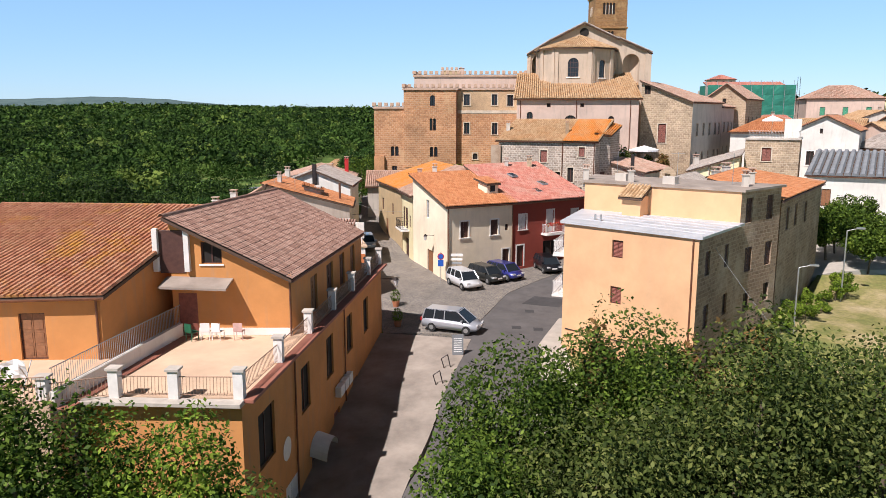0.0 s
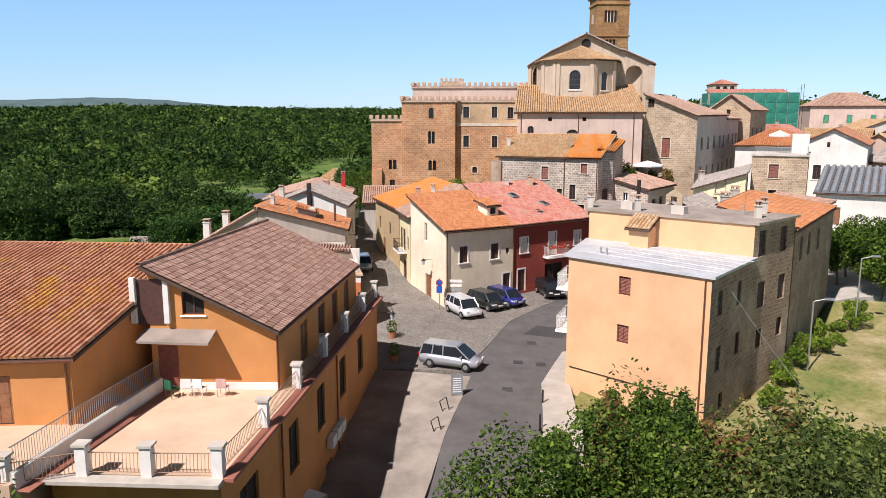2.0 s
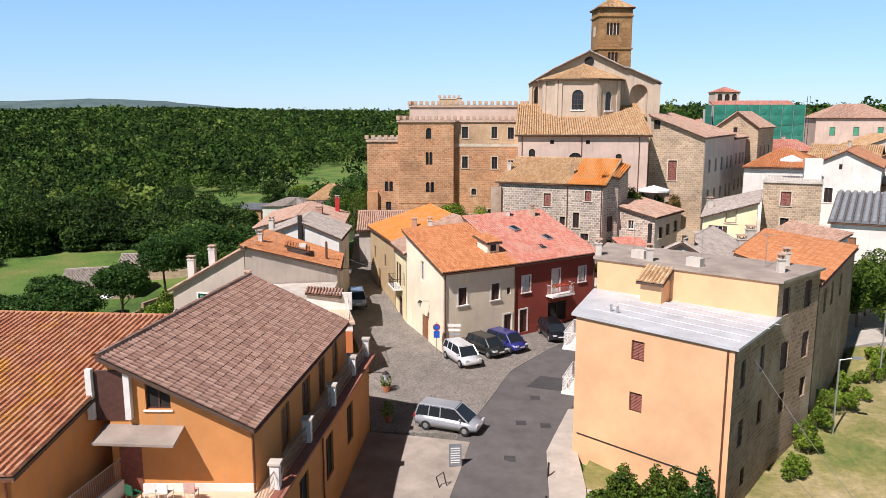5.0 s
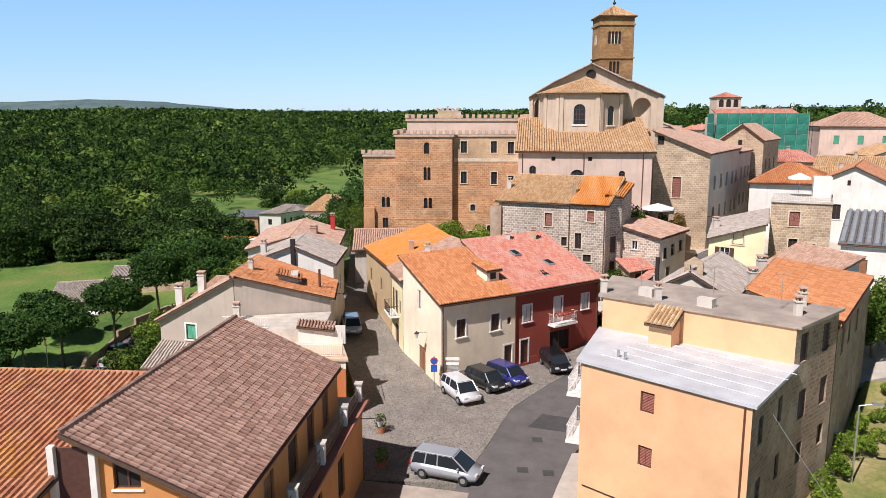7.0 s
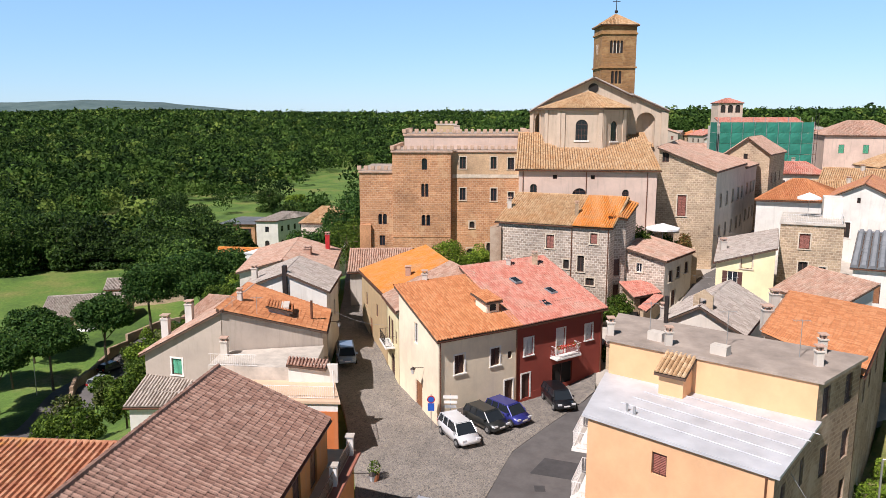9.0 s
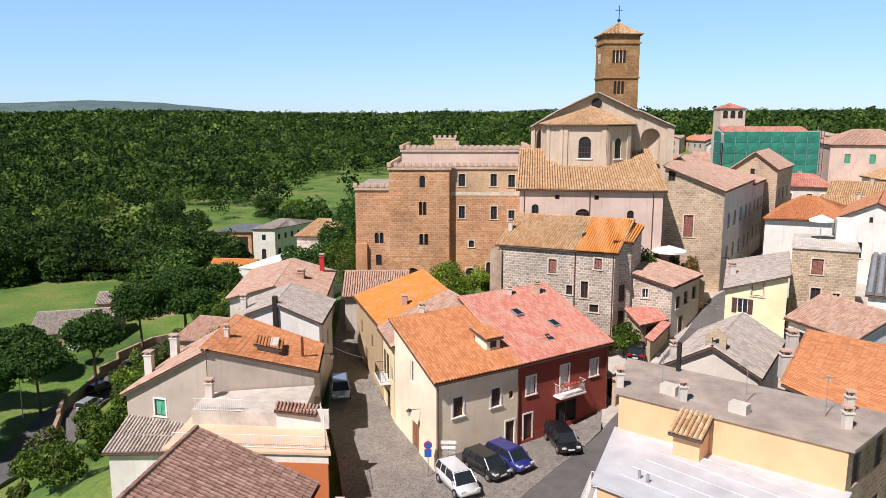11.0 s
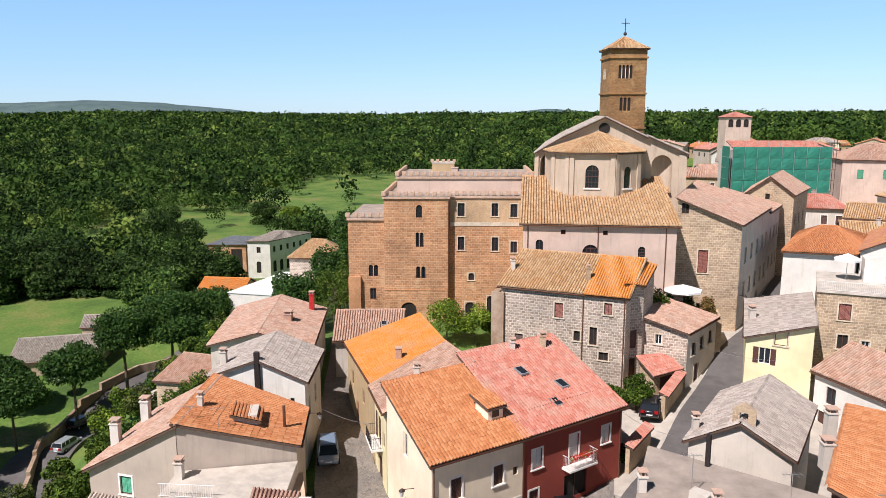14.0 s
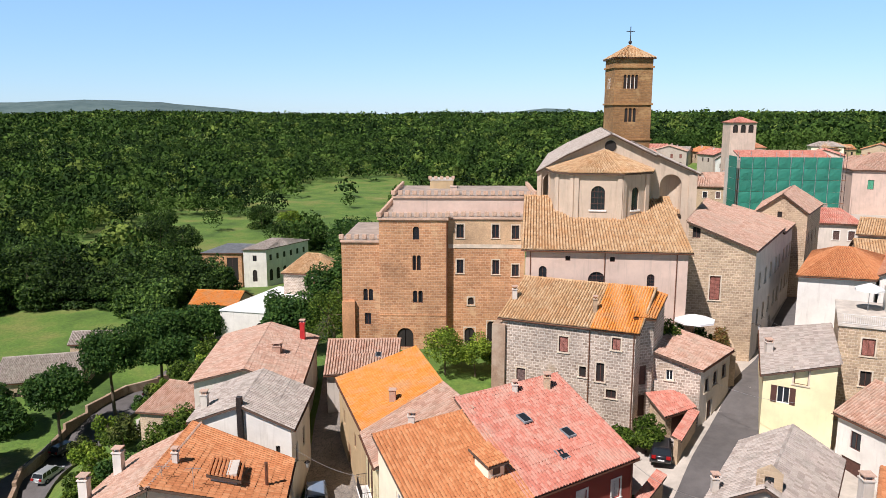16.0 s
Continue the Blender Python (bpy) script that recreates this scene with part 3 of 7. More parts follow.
def house(name, label, category, P, z0, roof, wallmat, roofmat, holes=None, trim=None, mats=None, over=0.35, pitch=0.27, row=0.42, gutter=True, flat_tile=False, group="", th=0.14, into=None):
    """P: plan corners A, B, C, D, anticlockwise from above. roof: ("shed", zA, zB, zC, zD) | ("gable", "AB"|"BC", eave, ridge[, eave2]) |
    ("hip", eave, ridge, inset) | ("flat", z). holes: {side: [(u, z, w, h, style)]}. mats: {side: wall material}."""
    A, B, C, D = P
    cx, cy = sum(p[0] for p in P) / 4, sum(p[1] for p in P) / 4
    top = into or base(name, cx, cy, z0, label, category, group)
    holes, mats = holes or {}, mats or {}
    sides = [Side(A, B), Side(B, C), Side(C, D), Side(D, A)]
    kind = roof[0]
    if kind == "shed":
        zc = roof[1:5]
    elif kind == "gable":
        e2 = roof[4] if len(roof) > 4 else roof[2]
        zc = (roof[2], roof[2], e2, e2) if roof[1] == "AB" else (roof[2], e2, e2, roof[2])
    elif kind == "hip":
        zc = (roof[1],) * 4
    else:
        zc = (roof[1],) * 4
    for k, s in enumerate(sides):
        L = s.length
        tops = [(0, zc[k]), (L, zc[(k + 1) % 4])]
        if kind == "gable" and ((roof[1] == "AB" and k in (1, 3)) or (roof[1] == "BC" and k in (0, 2))):
            tops = [tops[0], (L / 2, roof[3]), tops[1]]
        bm = bmesh.new()
        uvl = bm.loops.layers.uv.new("UVMap")
        hs = holes.get("ABCD"[k], [])
        wall(bm, uvl, s, z0, tops, hs)
        wm = mats.get("ABCD"[k], wallmat)
        part("wall", bm, wm, top)
        for hole in hs:
            opening(top, s, hole, hole[4], None if len(hole) > 5 and hole[5] is None else trim, wm)
    c = (cx, cy)
    if kind == "flat":
        V, F = [], []
        slab(V, F, [(*out(p, c, over)[:2], roof[1] + 0.12) for p in P], 0.16)
        part_mesh("roof", raw_mesh("roof", V, F), roofmat, top)
        return top, sides
    E = [(*out(p, c, over * 1.3)[:2], z) for p, z in zip(P, zc)]
    if kind == "shed":
        fall = (zc[3] - zc[0]) / max(0.1, math.dist(A, D)) * over
        E = [(*E[0][:2], E[0][2] - fall), (*E[1][:2], E[1][2] - fall), (*E[2][:2], E[2][2] + fall), (*E[3][:2], E[3][2] + fall)]
        planes, caps = [tuple(E)], [(E[3], E[2])]
    elif kind == "gable":
        zr = roof[3]
        if roof[1] == "AB":
            f = (zr - zc[0]) / (math.dist(B, C) / 2) * over
            E = [(*p[:2], p[2] - f) for p in E]
            R0, R1 = (*lerp(E[3][:2], E[0][:2], 0.5), zr), (*lerp(E[1][:2], E[2][:2], 0.5), zr)
            planes, caps = [(E[0], E[1], R1, R0), (E[2], E[3], R0, R1)], [(R0, R1)]
        else:
            f = (zr - zc[0]) / (math.dist(A, B) / 2) * over
            E = [(*p[:2], p[2] - f) for p in E]
            R0, R1 = (*lerp(E[0][:2], E[1][:2], 0.5), zr), (*lerp(E[2][:2], E[3][:2], 0.5), zr)
            planes, caps = [(E[1], E[2], R1, R0), (E[3], E[0], R0, R1)], [(R0, R1)]
    else:
        zr, ins = roof[2], roof[3]
        m0, m1 = lerp(E[0][:2], E[3][:2], 0.5), lerp(E[1][:2], E[2][:2], 0.5)
        R0, R1 = (*lerp(m0, m1, ins), zr), (*lerp(m0, m1, 1 - ins), zr)
        planes = [(E[0], E[1], R1, R0), (E[2], E[3], R0, R1), (E[1], E[2], R1, R1), (E[3], E[0], R0, R0)]
        caps = [(R0, R1), (E[0], R0), (E[3], R0), (E[1], R1), (E[2], R1)]
    roof_part(top, planes, roofmat, pitch, row, caps, flat=flat_tile, th=th)
    if gutter:
        for pl in planes[:2] if kind != "shed" else planes:
            s = Side(pl[0], pl[1])
            if s.length < 0.5:
                continue
            bm = bmesh.new()
            ring = ((0.0, -0.03), (0.02, -0.10), (0.07, -0.13), (0.12, -0.10), (0.14, -0.03))
            rows = [[bm.verts.new(s.at(u, v, (pl[0][2] if u == 0 else pl[1][2]) + z)) for v, z in ring] for u in (0, s.length)]
            for k in range(4):
                bm.faces.new([rows[0][k], rows[0][k + 1], rows[1][k + 1], rows[1][k]])
            part("gutter", bm, M["copper"], top)
    return top, sides


# ---- ground ----
TOWN_LEVELS = [(0, -3, 0), (10, 3, 0.1), (3, -13, -0.6), (4, -21, -1.0), (2, -32, -2.2), (-1, -45, -3.8), (-4, -62, -5.5),
               (-5, 8, 0.3), (-8.5, 18, 1.0), (-10, 28, 2.0), (-9, 42, 3.6), (16, 12, 1.0), (22, 22, 2.6), (31, 36, 4.8),
               (42, 55, 6.3), (64, 95, 9), (2, 42, 4.2), (20, 60, 7), (80, 120, 10), (34, 8, 1.5),
               (20, -22, -1.8), (28, -8, -0.4), (26, -36, -3.8), (46, -20, -1.0), (10, -45, -5.5), (150, 60, 8)]
VALLEY_LEVELS = [(-14, -42, -4.5), (-22, 4, -1.5), (-30, 16, -6), (-34, 40, -8), (-57, 56, -16.5), (-62, 110, -15), (-33, 92, -7), (-70, 190, -20),
                 (-53, 36, -17), (-50, 14, -17), (-75, 40, -18), (-40, -8, -14), (-50, 76, -14.5), (-26, 58, -2.5), (-85, 100, -16), (-110, 60, -19)]
GROUND = TOWN_LEVELS + VALLEY_LEVELS


def height(x, y):
    """The lie of the land: the town on its spur, the valley west of it, wooded hills behind."""
    num = den = 0.0
    for px, py, pz in GROUND:
        w = 1.0 / (((x - px) ** 2 + (y - py) ** 2) + 6.0) ** 1.6
        num, den = num + w * pz, den + w
    h = num / den
    r = math.hypot(x, y - 20)
    k = min(1.0, max(0.0, (r - 110) / 160))
    k = k * k * (3 - 2 * k)
    far = -24 + 46 * min(1.0, max(0.0, (r - 380) / 1250)) ** 1.2 + (8 * noise.noise((x * 0.003, y * 0.003, 0.3)) + 4 * noise.noise((x * 0.009, y * 0.009, 2.3))) * min(1, r / 900) - 0.035 * max(0.0, r - 1750)
    east = min(1.0, max(0.0, (x - 10) / 90))
    far = far * (1 - east) + (8 + 14 * min(1, r / 1400)) * east
    return h * (1 - k) + far * k


def earth():
    m, t, p = nodes_of("grass_and_earth")
    big = noise_tex(t, 0.05, 6, 0.65)
    col = ramp(t, big, [(0.30, (0.04, 0.085, 0.012)), (0.5, (0.10, 0.185, 0.026)), (0.64, (0.18, 0.20, 0.05)), (0.74, (0.32, 0.28, 0.13))])
    col = mix(t, 0.7, col, ramp(t, noise_tex(t, 1.6, 8, 0.75), [(0.3, (0.5, 0.5, 0.5)), (0.7, (1.35, 1.3, 1.2))]), "MULTIPLY")
    t.links.new(col, p.inputs["Base Color"])
    p.inputs["Roughness"].default_value = 0.95
    bump(t, p, noise_tex(t, 3, 8, 0.75), 0.6, 0.12)
    return m


def grid_mesh(name, xs, ys, fz):
    V = [(x, y, fz(x, y)) for y in ys for x in xs]
    n = len(xs)
    F = [(j * n + i, j * n + i + 1, (j + 1) * n + i + 1, (j + 1) * n + i) for j in range(len(ys) - 1) for i in range(n - 1)]
    me = raw_mesh(name, V, F)
    for f in me.polygons:
        f.use_smooth = True
    return me


M["earth"] = earth()
spread = [math.sinh(k / 85 * 4.6) / math.sinh(4.6) * 3800 for k in range(-85, 86)]


def soil(x, y):
    """The land itself lies a little below the paving."""
    return height(x, y) - 0.4 * max(0.0, min(1.0, (170 - math.hypot(x, y - 20)) / 40))


ground = part_mesh("ground", grid_mesh("ground", spread, [20 + v for v in spread], soil), M["earth"], None)
tagged(ground, "grassy sloping ground with bare earth and dry patches", "ground", "", "structure")


def cobbles():
    m, t, p = nodes_of("grey_cobbles")
    v = t.nodes.new("ShaderNodeTexVoronoi")
    v.feature = "DISTANCE_TO_EDGE"
    v.inputs["Scale"].default_value = 6.5
    co = t.nodes.new("ShaderNodeTexCoord").outputs["Object"]
    t.links.new(co, v.inputs["Vector"])
    c = t.nodes.new("ShaderNodeTexVoronoi")
    c.inputs["Scale"].default_value = 6.5
    t.links.new(co, c.inputs["Vector"])
    col = ramp(t, c.outputs["Color"], [(0.0, (0.10, 0.09, 0.085)), (1.0, (0.24, 0.215, 0.19))])
    col = mix(t, ramp(t, v.outputs["Distance"], [(0.02, (1, 1, 1)), (0.10, (0, 0, 0))]), col, (0.30, 0.255, 0.2))
    col = mix(t, 0.7, col, ramp(t, noise_tex(t, 0.5, 6, 0.7), [(0.3, (0.65,) * 3), (0.7, (1.3,) * 3)]), "MULTIPLY")
    t.links.new(col, p.inputs["Base Color"])
    p.inputs["Roughness"].default_value = 0.8
    bump(t, p, v.outputs["Distance"], 0.5, 0.03)
    return m


M["cobbles"] = cobbles()
M["asphalt"] = plain("worn_asphalt", (0.11, 0.100, 0.095), 0.9, 0, 0.22, 0.7)
M["asphalt_patch"] = plain("dark_asphalt_patch", (0.055, 0.052, 0.052), 0.9, 0, 0.2, 1.5)
M["pavement"] = plain("concrete_pavement", (0.44, 0.39, 0.33), 0.9, 0, 0.2, 0.7)


def sheet(name, left, right, lift, material, label, category="road", edge=0.8, n=6):
    """A paved strip between two lines of plan points, laid on the land."""
    V, F = [], []
    rows = []
    for (l0, l1), (r0, r1) in zip(zip(left, left[1:]), zip(right, right[1:])):
        steps = max(2, int(math.dist(l0, l1) / 1.5))
        for s in range(steps):
            rows.append((lerp(l0, l1, s / steps), lerp(r0, r1, s / steps)))
    rows.append((left[-1], right[-1]))
    for a, b in rows:
        for i in range(n + 1):
            p = lerp(a, b, i / n)
            V.append((p[0], p[1], height(*p) + lift))
    m = n + 1
    for j in range(len(rows) - 1):
        for i in range(n):
            F.append((j * m + i, j * m + i + 1, (j + 1) * m + i + 1, (j + 1) * m + i))
    top = len(V)
    rim = [j * m for j in range(len(rows))] + [(len(rows) - 1) * m + i for i in range(1, m)] + [j * m + n for j in range(len(rows) - 2, -1, -1)] + [i for i in range(n - 1, 0, -1)]
    for v in rim:
        V.append((V[v][0], V[v][1], V[v][2] - edge))
    for i in range(len(rim)):
        j = (i + 1) % len(rim)
        F.append((rim[i], top + i, top + j, rim[j]))
    ob = part_mesh(name, raw_mesh(name, V, F), material, None)
    return tagged(ob, label, category, "", "structure")


sheet("road", [(-9, -72), (-3.6, -45), (-0.3, -32), (0.9, -22), (1.4, -15), (3.0, -9), (5.2, -4), (9.6, 2.2), (13.0, 6.8), (16.6, 12), (20.5, 18.5), (25, 26.5), (29, 32.5), (33, 38), (41, 52), (52, 72), (66, 97)],
      [(0, -72), (3, -45), (5.3, -32), (6.6, -22), (7.0, -16), (8.8, -11), (11.9, -5), (14.6, 0), (17.2, 4.5), (20.4, 9.5), (24.6, 17), (28.5, 24.5), (32.2, 31), (35.6, 36.6), (43.4, 51), (54.5, 71), (69, 96)],
      0.05, M["asphalt"], "worn grey asphalt road through the village")
sheet("cobbled_square", [(-4.2, -14), (-5.6, -6), (-7.5, 2), (-9.5, 9), (-11.0, 18), (-12.2, 28), (-14, 44)],
      [(1.6, -14.6), (5.4, -3.8), (13.0, 6.9), (13.6, 10.0), (-4.5, 9.5), (-8, 24), (-8, 44)], 0.08, M["cobbles"], "square and lane of small grey cobbles", "square")
sheet("pavement", [(9.0, -10.4), (6.9, -16.5), (6.5, -22.0), (5.5, -30), (4.3, -38)], [(10.9, -9.8), (8.8, -16.2), (8.7, -20.5), (7.7, -29), (6.8, -37)], 0.16, M["pavement"], "raised concrete pavement beside the road", "pavement")
sheet("parking_strip", [(-7.2, -46), (-6.5, -36), (-5.8, -26), (-4.9, -13.9)], [(-3.6, -46), (-1.0, -35), (0.7, -24), (2.2, -15.6)], 0.07, plain("dusty_strip", (0.31, 0.26, 0.215), 0.95, 0, 0.35, 0.4), "dusty concrete strip between road and orange house", "pavement")


sheet("town_paving", [(10.5, 10), (12, 22), (22, 35), (33, 47), (60, 100), (95, 240)], [(27, -1), (44, 3), (60, 15), (85, 30), (110, 80), (220, 220)], 0.02, M["pavement"], "worn paving between the houses of the old town", "paving", 0.8, 24)


def dry_grass():
    m, t, p = nodes_of("dry_grass_and_earth")
    col = ramp(t, noise_tex(t, 0.16, 7, 0.7), [(0.34, (0.10, 0.15, 0.03)), (0.48, (0.24, 0.22, 0.07)), (0.60, (0.40, 0.32, 0.16)), (0.72, (0.52, 0.42, 0.28))])
    col = mix(t, 0.7, col, ramp(t, noise_tex(t, 2.5, 8, 0.75), [(0.3, (0.5, 0.52, 0.5)), (0.7, (1.3, 1.25, 1.2))]), "MULTIPLY")
    t.links.new(col, p.inputs["Base Color"])
    p.inputs["Roughness"].default_value = 0.95
    bump(t, p, noise_tex(t, 4, 8, 0.75), 0.6, 0.1)
    return m


M["dry_grass"] = dry_grass()
sheet("dry_slope", [(6.6, -48), (7.4, -31), (8.2, -20), (9.5, -17), (19.5, -17), (24, -12.4), (33.5, 0.5)], [(52, -60), (52, -42), (52, -34), (52, -28), (52, -18), (53, -10), (55, 0)],
      0.03, M["dry_grass"], "dry grassy slope with bare earth below the houses", "ground", 0.8, 24)
# ---- small builders for house fittings ----
def strip(parent, name, side, u0, u1, v0, v1, z0, z1, material, label=""):
    bm = bmesh.new()
    side.box(bm, u0, u1, v0, v1, z0, z1)
    bmesh.ops.bevel(bm, geom=list(bm.edges), offset=0.012, segments=1, affect="EDGES")
    return part(name, bm, material, parent, label)


def rod(bm, p, q, r=0.02, n=6):
    p, q = Vector(p), Vector(q)
    d = (q - p).normalized()
    s = d.orthogonal().normalized()
    u = d.cross(s)
    rings = [[bm.verts.new(c + (s * math.cos(a) + u * math.sin(a)) * r) for a in [2 * math.pi * k / n for k in range(n)]] for c in (p, q)]
    for k in range(n):
        bm.faces.new([rings[0][k], rings[0][(k + 1) % n], rings[1][(k + 1) % n], rings[1][k]])
    bm.faces.new(rings[0][::-1])
    bm.faces.new(rings[1])


def rod_part(parent, name, p, q, r, material, label=""):
    bm = bmesh.new()
    rod(bm, p, q, r)
    return part(name, bm, material, parent, label)


def railing(parent, p, q, h=0.85, gap=0.13, material=None, bulge=0.06):
    """An iron railing from p to q (feet): two rails and bars as parts."""
    p, q = Vector(p), Vector(q)
    L = (q - p).length
    d = (q - p) / L
    side = Vector((d.y, -d.x, 0))
    mat = material or M["rust"]
    bm = bmesh.new()
    rod(bm, p + Vector((0, 0, h)), q + Vector((0, 0, h)), 0.022)
    top = part("rail", bm, mat, parent)
    bm = bmesh.new()
    rod(bm, p + Vector((0, 0, 0.1)), q + Vector((0, 0, 0.1)), 0.016)
    part("rail", bm, mat, parent)
    bm = bmesh.new()
    n = max(2, int(L / gap))
    for k in range(1, n):
        c = p + d * (L * k / n)
        a, b, m_ = c + Vector((0, 0, 0.1)), c + Vector((0, 0, h)), c + side * bulge + Vector((0, 0, 0.32))
        rod(bm, a, m_, 0.011, 4)
        rod(bm, m_, b, 0.011, 4)
    ob = part("grille", bm, mat, top)
    ob["kind"] = "stuff"
    return top


MERLON = None


def merlons(parent, side, z, step=0.85, w=0.5, h=0.55, v0=-0.28, v1=0.06):
    """A row of battlements along a wall, each a part."""
    global MERLON
    if MERLON is None:
        bm = bmesh.new()
        bmesh.ops.create_cube(bm, size=1.0)
        bmesh.ops.bevel(bm, geom=list(bm.edges), offset=0.06, segments=1, affect="EDGES")
        MERLON = bpy.data.meshes.new("merlon")
        bm.to_mesh(MERLON)
        bm.free()
        MERLON.materials.append(M["merlon_stone"])
    n = int(side.length / step)
    az = math.atan2(side.d.y, side.d.x)
    for k in range(n + 1):
        ob = new("merlon", MERLON)
        ob.parent = parent
        ob.matrix_parent_inverse = parent.matrix_basis.inverted()
        c = side.at(side.length * k / n, (v0 + v1) / 2, z + h / 2)
        ob.matrix_basis = Matrix.LocRotScale(c, Euler((0, 0, az)), (w * random.uniform(0.9, 1.1), v1 - v0, h * random.uniform(0.88, 1.08)))


def balcony(parent, side, u0, u1, z, depth=0.9, white=True):
    strip(parent, "balcony_slab", side, u0, u1, 0.0, depth, z - 0.16, z, M["trim"])
    mat = M["white_wood"] if white else M["iron"]
    railing(parent, side.at(u0 + 0.04, 0.05, z), side.at(u0 + 0.04, depth - 0.05, z), 0.95, 0.12, mat, 0.0)
    railing(parent, side.at(u0 + 0.04, depth - 0.05, z), side.at(u1 - 0.04, depth - 0.05, z), 0.95, 0.12, mat, 0.0)
    railing(parent, side.at(u1 - 0.04, depth - 0.05, z), side.at(u1 - 0.04, 0.05, z), 0.95, 0.12, mat, 0.0)


def drainpipe(parent, side, u, z0, z1):
    return rod_part(parent, "drainpipe", side.at(u, 0.08, z0), side.at(u, 0.08, z1), 0.05, M["copper"])


def skylight(parent, p, az, w=0.75, l=1.0, slope=0.25):
    ob = None
    c, s = math.cos(az), math.sin(az)
    for name, g, th, mat in (("skylight", 0.0, 0.14, M["slate"]), ("pane", 0.07, 0.155, M["glass"])):
        bm = bmesh.new()
        vs = []
        for z in (0, th):
            for a, b in ((-w / 2 + g, -l / 2 + g), (w / 2 - g, -l / 2 + g), (w / 2 - g, l / 2 - g), (-w / 2 + g, l / 2 - g)):
                vs.append(bm.verts.new((p[0] + a * c - b * s, p[1] + a * s + b * c, p[2] + z + b * slope)))
        for f in ((3, 2, 1, 0), (4, 5, 6, 7), (0, 1, 5, 4), (1, 2, 6, 5), (2, 3, 7, 6), (3, 0, 4, 7)):
            bm.faces.new([vs[k] for k in f])
        ob = part(name, bm, mat, ob or parent)
    return ob


def aerial(parent, x, y, z, h=2.2):
    bm = bmesh.new()
    rod(bm, (x, y, z), (x, y, z + h), 0.02, 5)
    rod(bm, (x - 0.5, y, z + h - 0.1), (x + 0.5, y + 0.1, z + h - 0.1), 0.012, 4)
    for k in range(5):
        rod(bm, (x - 0.4 + k * 0.2, y - 0.25, z + h - 0.1), (x - 0.4 + k * 0.2, y + 0.3, z + h - 0.1), 0.008, 4)
    return part("aerial", bm, M["steel"], parent)


# ---- houses round the square ----
cream, CS = house("cream_house", "cream plastered two-storey corner house with orange tiles", "house", [(0, 0), (6.2, 4.6), (2.5, 12.6), (-3.7, 8.0)], -1.2,
      ("shed", 7.0, 6.85, 9.1, 9.1), M["cream"], M["roof_orange"],
      {"A": [(1.5, 3.93, 0.9, 1.5, "window_shutter"), (5.0, 3.9, 0.9, 1.45, "window_shutter"), (6.45, 0.3, 0.85, 2.1, "door_void"), (6.75, 4.2, 0.4, 0.6, "window_glass", None)],
       "D": [(3.9, -0.1, 1.5, 2.4, "door_light", None), (3.6, 5.3, 0.85, 1.75, "window_white_glass", None)]}, M["trim"])
strip(cream, "plinth", CS[0], 0.0, 6.4, 0.0, 0.03, -1.0, 1.15, M["grey_plaster"], "grey weathered plinth")
for uu in (0.12, 7.6):
    drainpipe(cream, CS[0], uu, 0, 6.8)
# dormer on the cream roof
dm = Side((3.7, 5.35), (4.75, 6.1))
bm = bmesh.new()
dm.box(bm, 0, 1.3, -1.5, 0, 7.3, 8.55)
part("dormer", bm, M["cream"], cream)
strip(cream, "dormer_window", dm, 0.35, 0.95, 0.0, 0.03, 7.75, 8.4, M["glass"])
roof_part(cream, [((*dm.at(-0.2, 0.25, 0)[:2], 8.5), (*dm.at(1.5, 0.25, 0)[:2], 8.5), (*dm.at(1.5, -2.0, 0)[:2], 8.95), (*dm.at(-0.2, -2.0, 0)[:2], 8.95))], M["roof_orange"])
chimney(cream, -1.6, 10.2, 9.1, 0.7, 0.45)

red, RS = house("red_house", "dark red plastered terraced house with red tiles", "house", [(6.22, 4.62), (14.1, 10.5), (9.6, 19.0), (1.8, 13.6)], -1.2,
      ("shed", 6.85, 6.85, 9.6, 9.6), M["brickred"], M["roof_red"],
      {"A": [(0.75, 4.1, 0.9, 1.45, "window_white_shutter"), (0.5, 0.45, 0.85, 2.1, "door_void"), (4.35, 3.55, 0.9, 2.2, "door_white_single"), (3.9, 0.5, 2.3, 2.2, "window_void", None), (7.7, 4.2, 0.85, 1.4, "window_white_shutter")]}, M["trim"])
balcony(red, RS[0], 3.6, 6.4, 3.5)
strip(red, "plinth", RS[0], 1.6, 9.7, 0.0, 0.03, -1.0, 0.9, M["brickred"])
for px, py, pz in ((6.5, 12.3, 8.75), (9.6, 11.6, 8.0), (6.4, 7.6, 7.35), (8.9, 9.2, 7.45)):
    skylight(red, (px, py, pz + 0.02), radians(36.6))
chimney(red, 6.0, 15.8, 9.4, 0.7, 0.4)
chimney(red, 8.6, 17.0, 9.6, 0.7, 0.5, M["rubble"])
drainpipe(red, RS[0], 9.6, 0.5, 6.7)

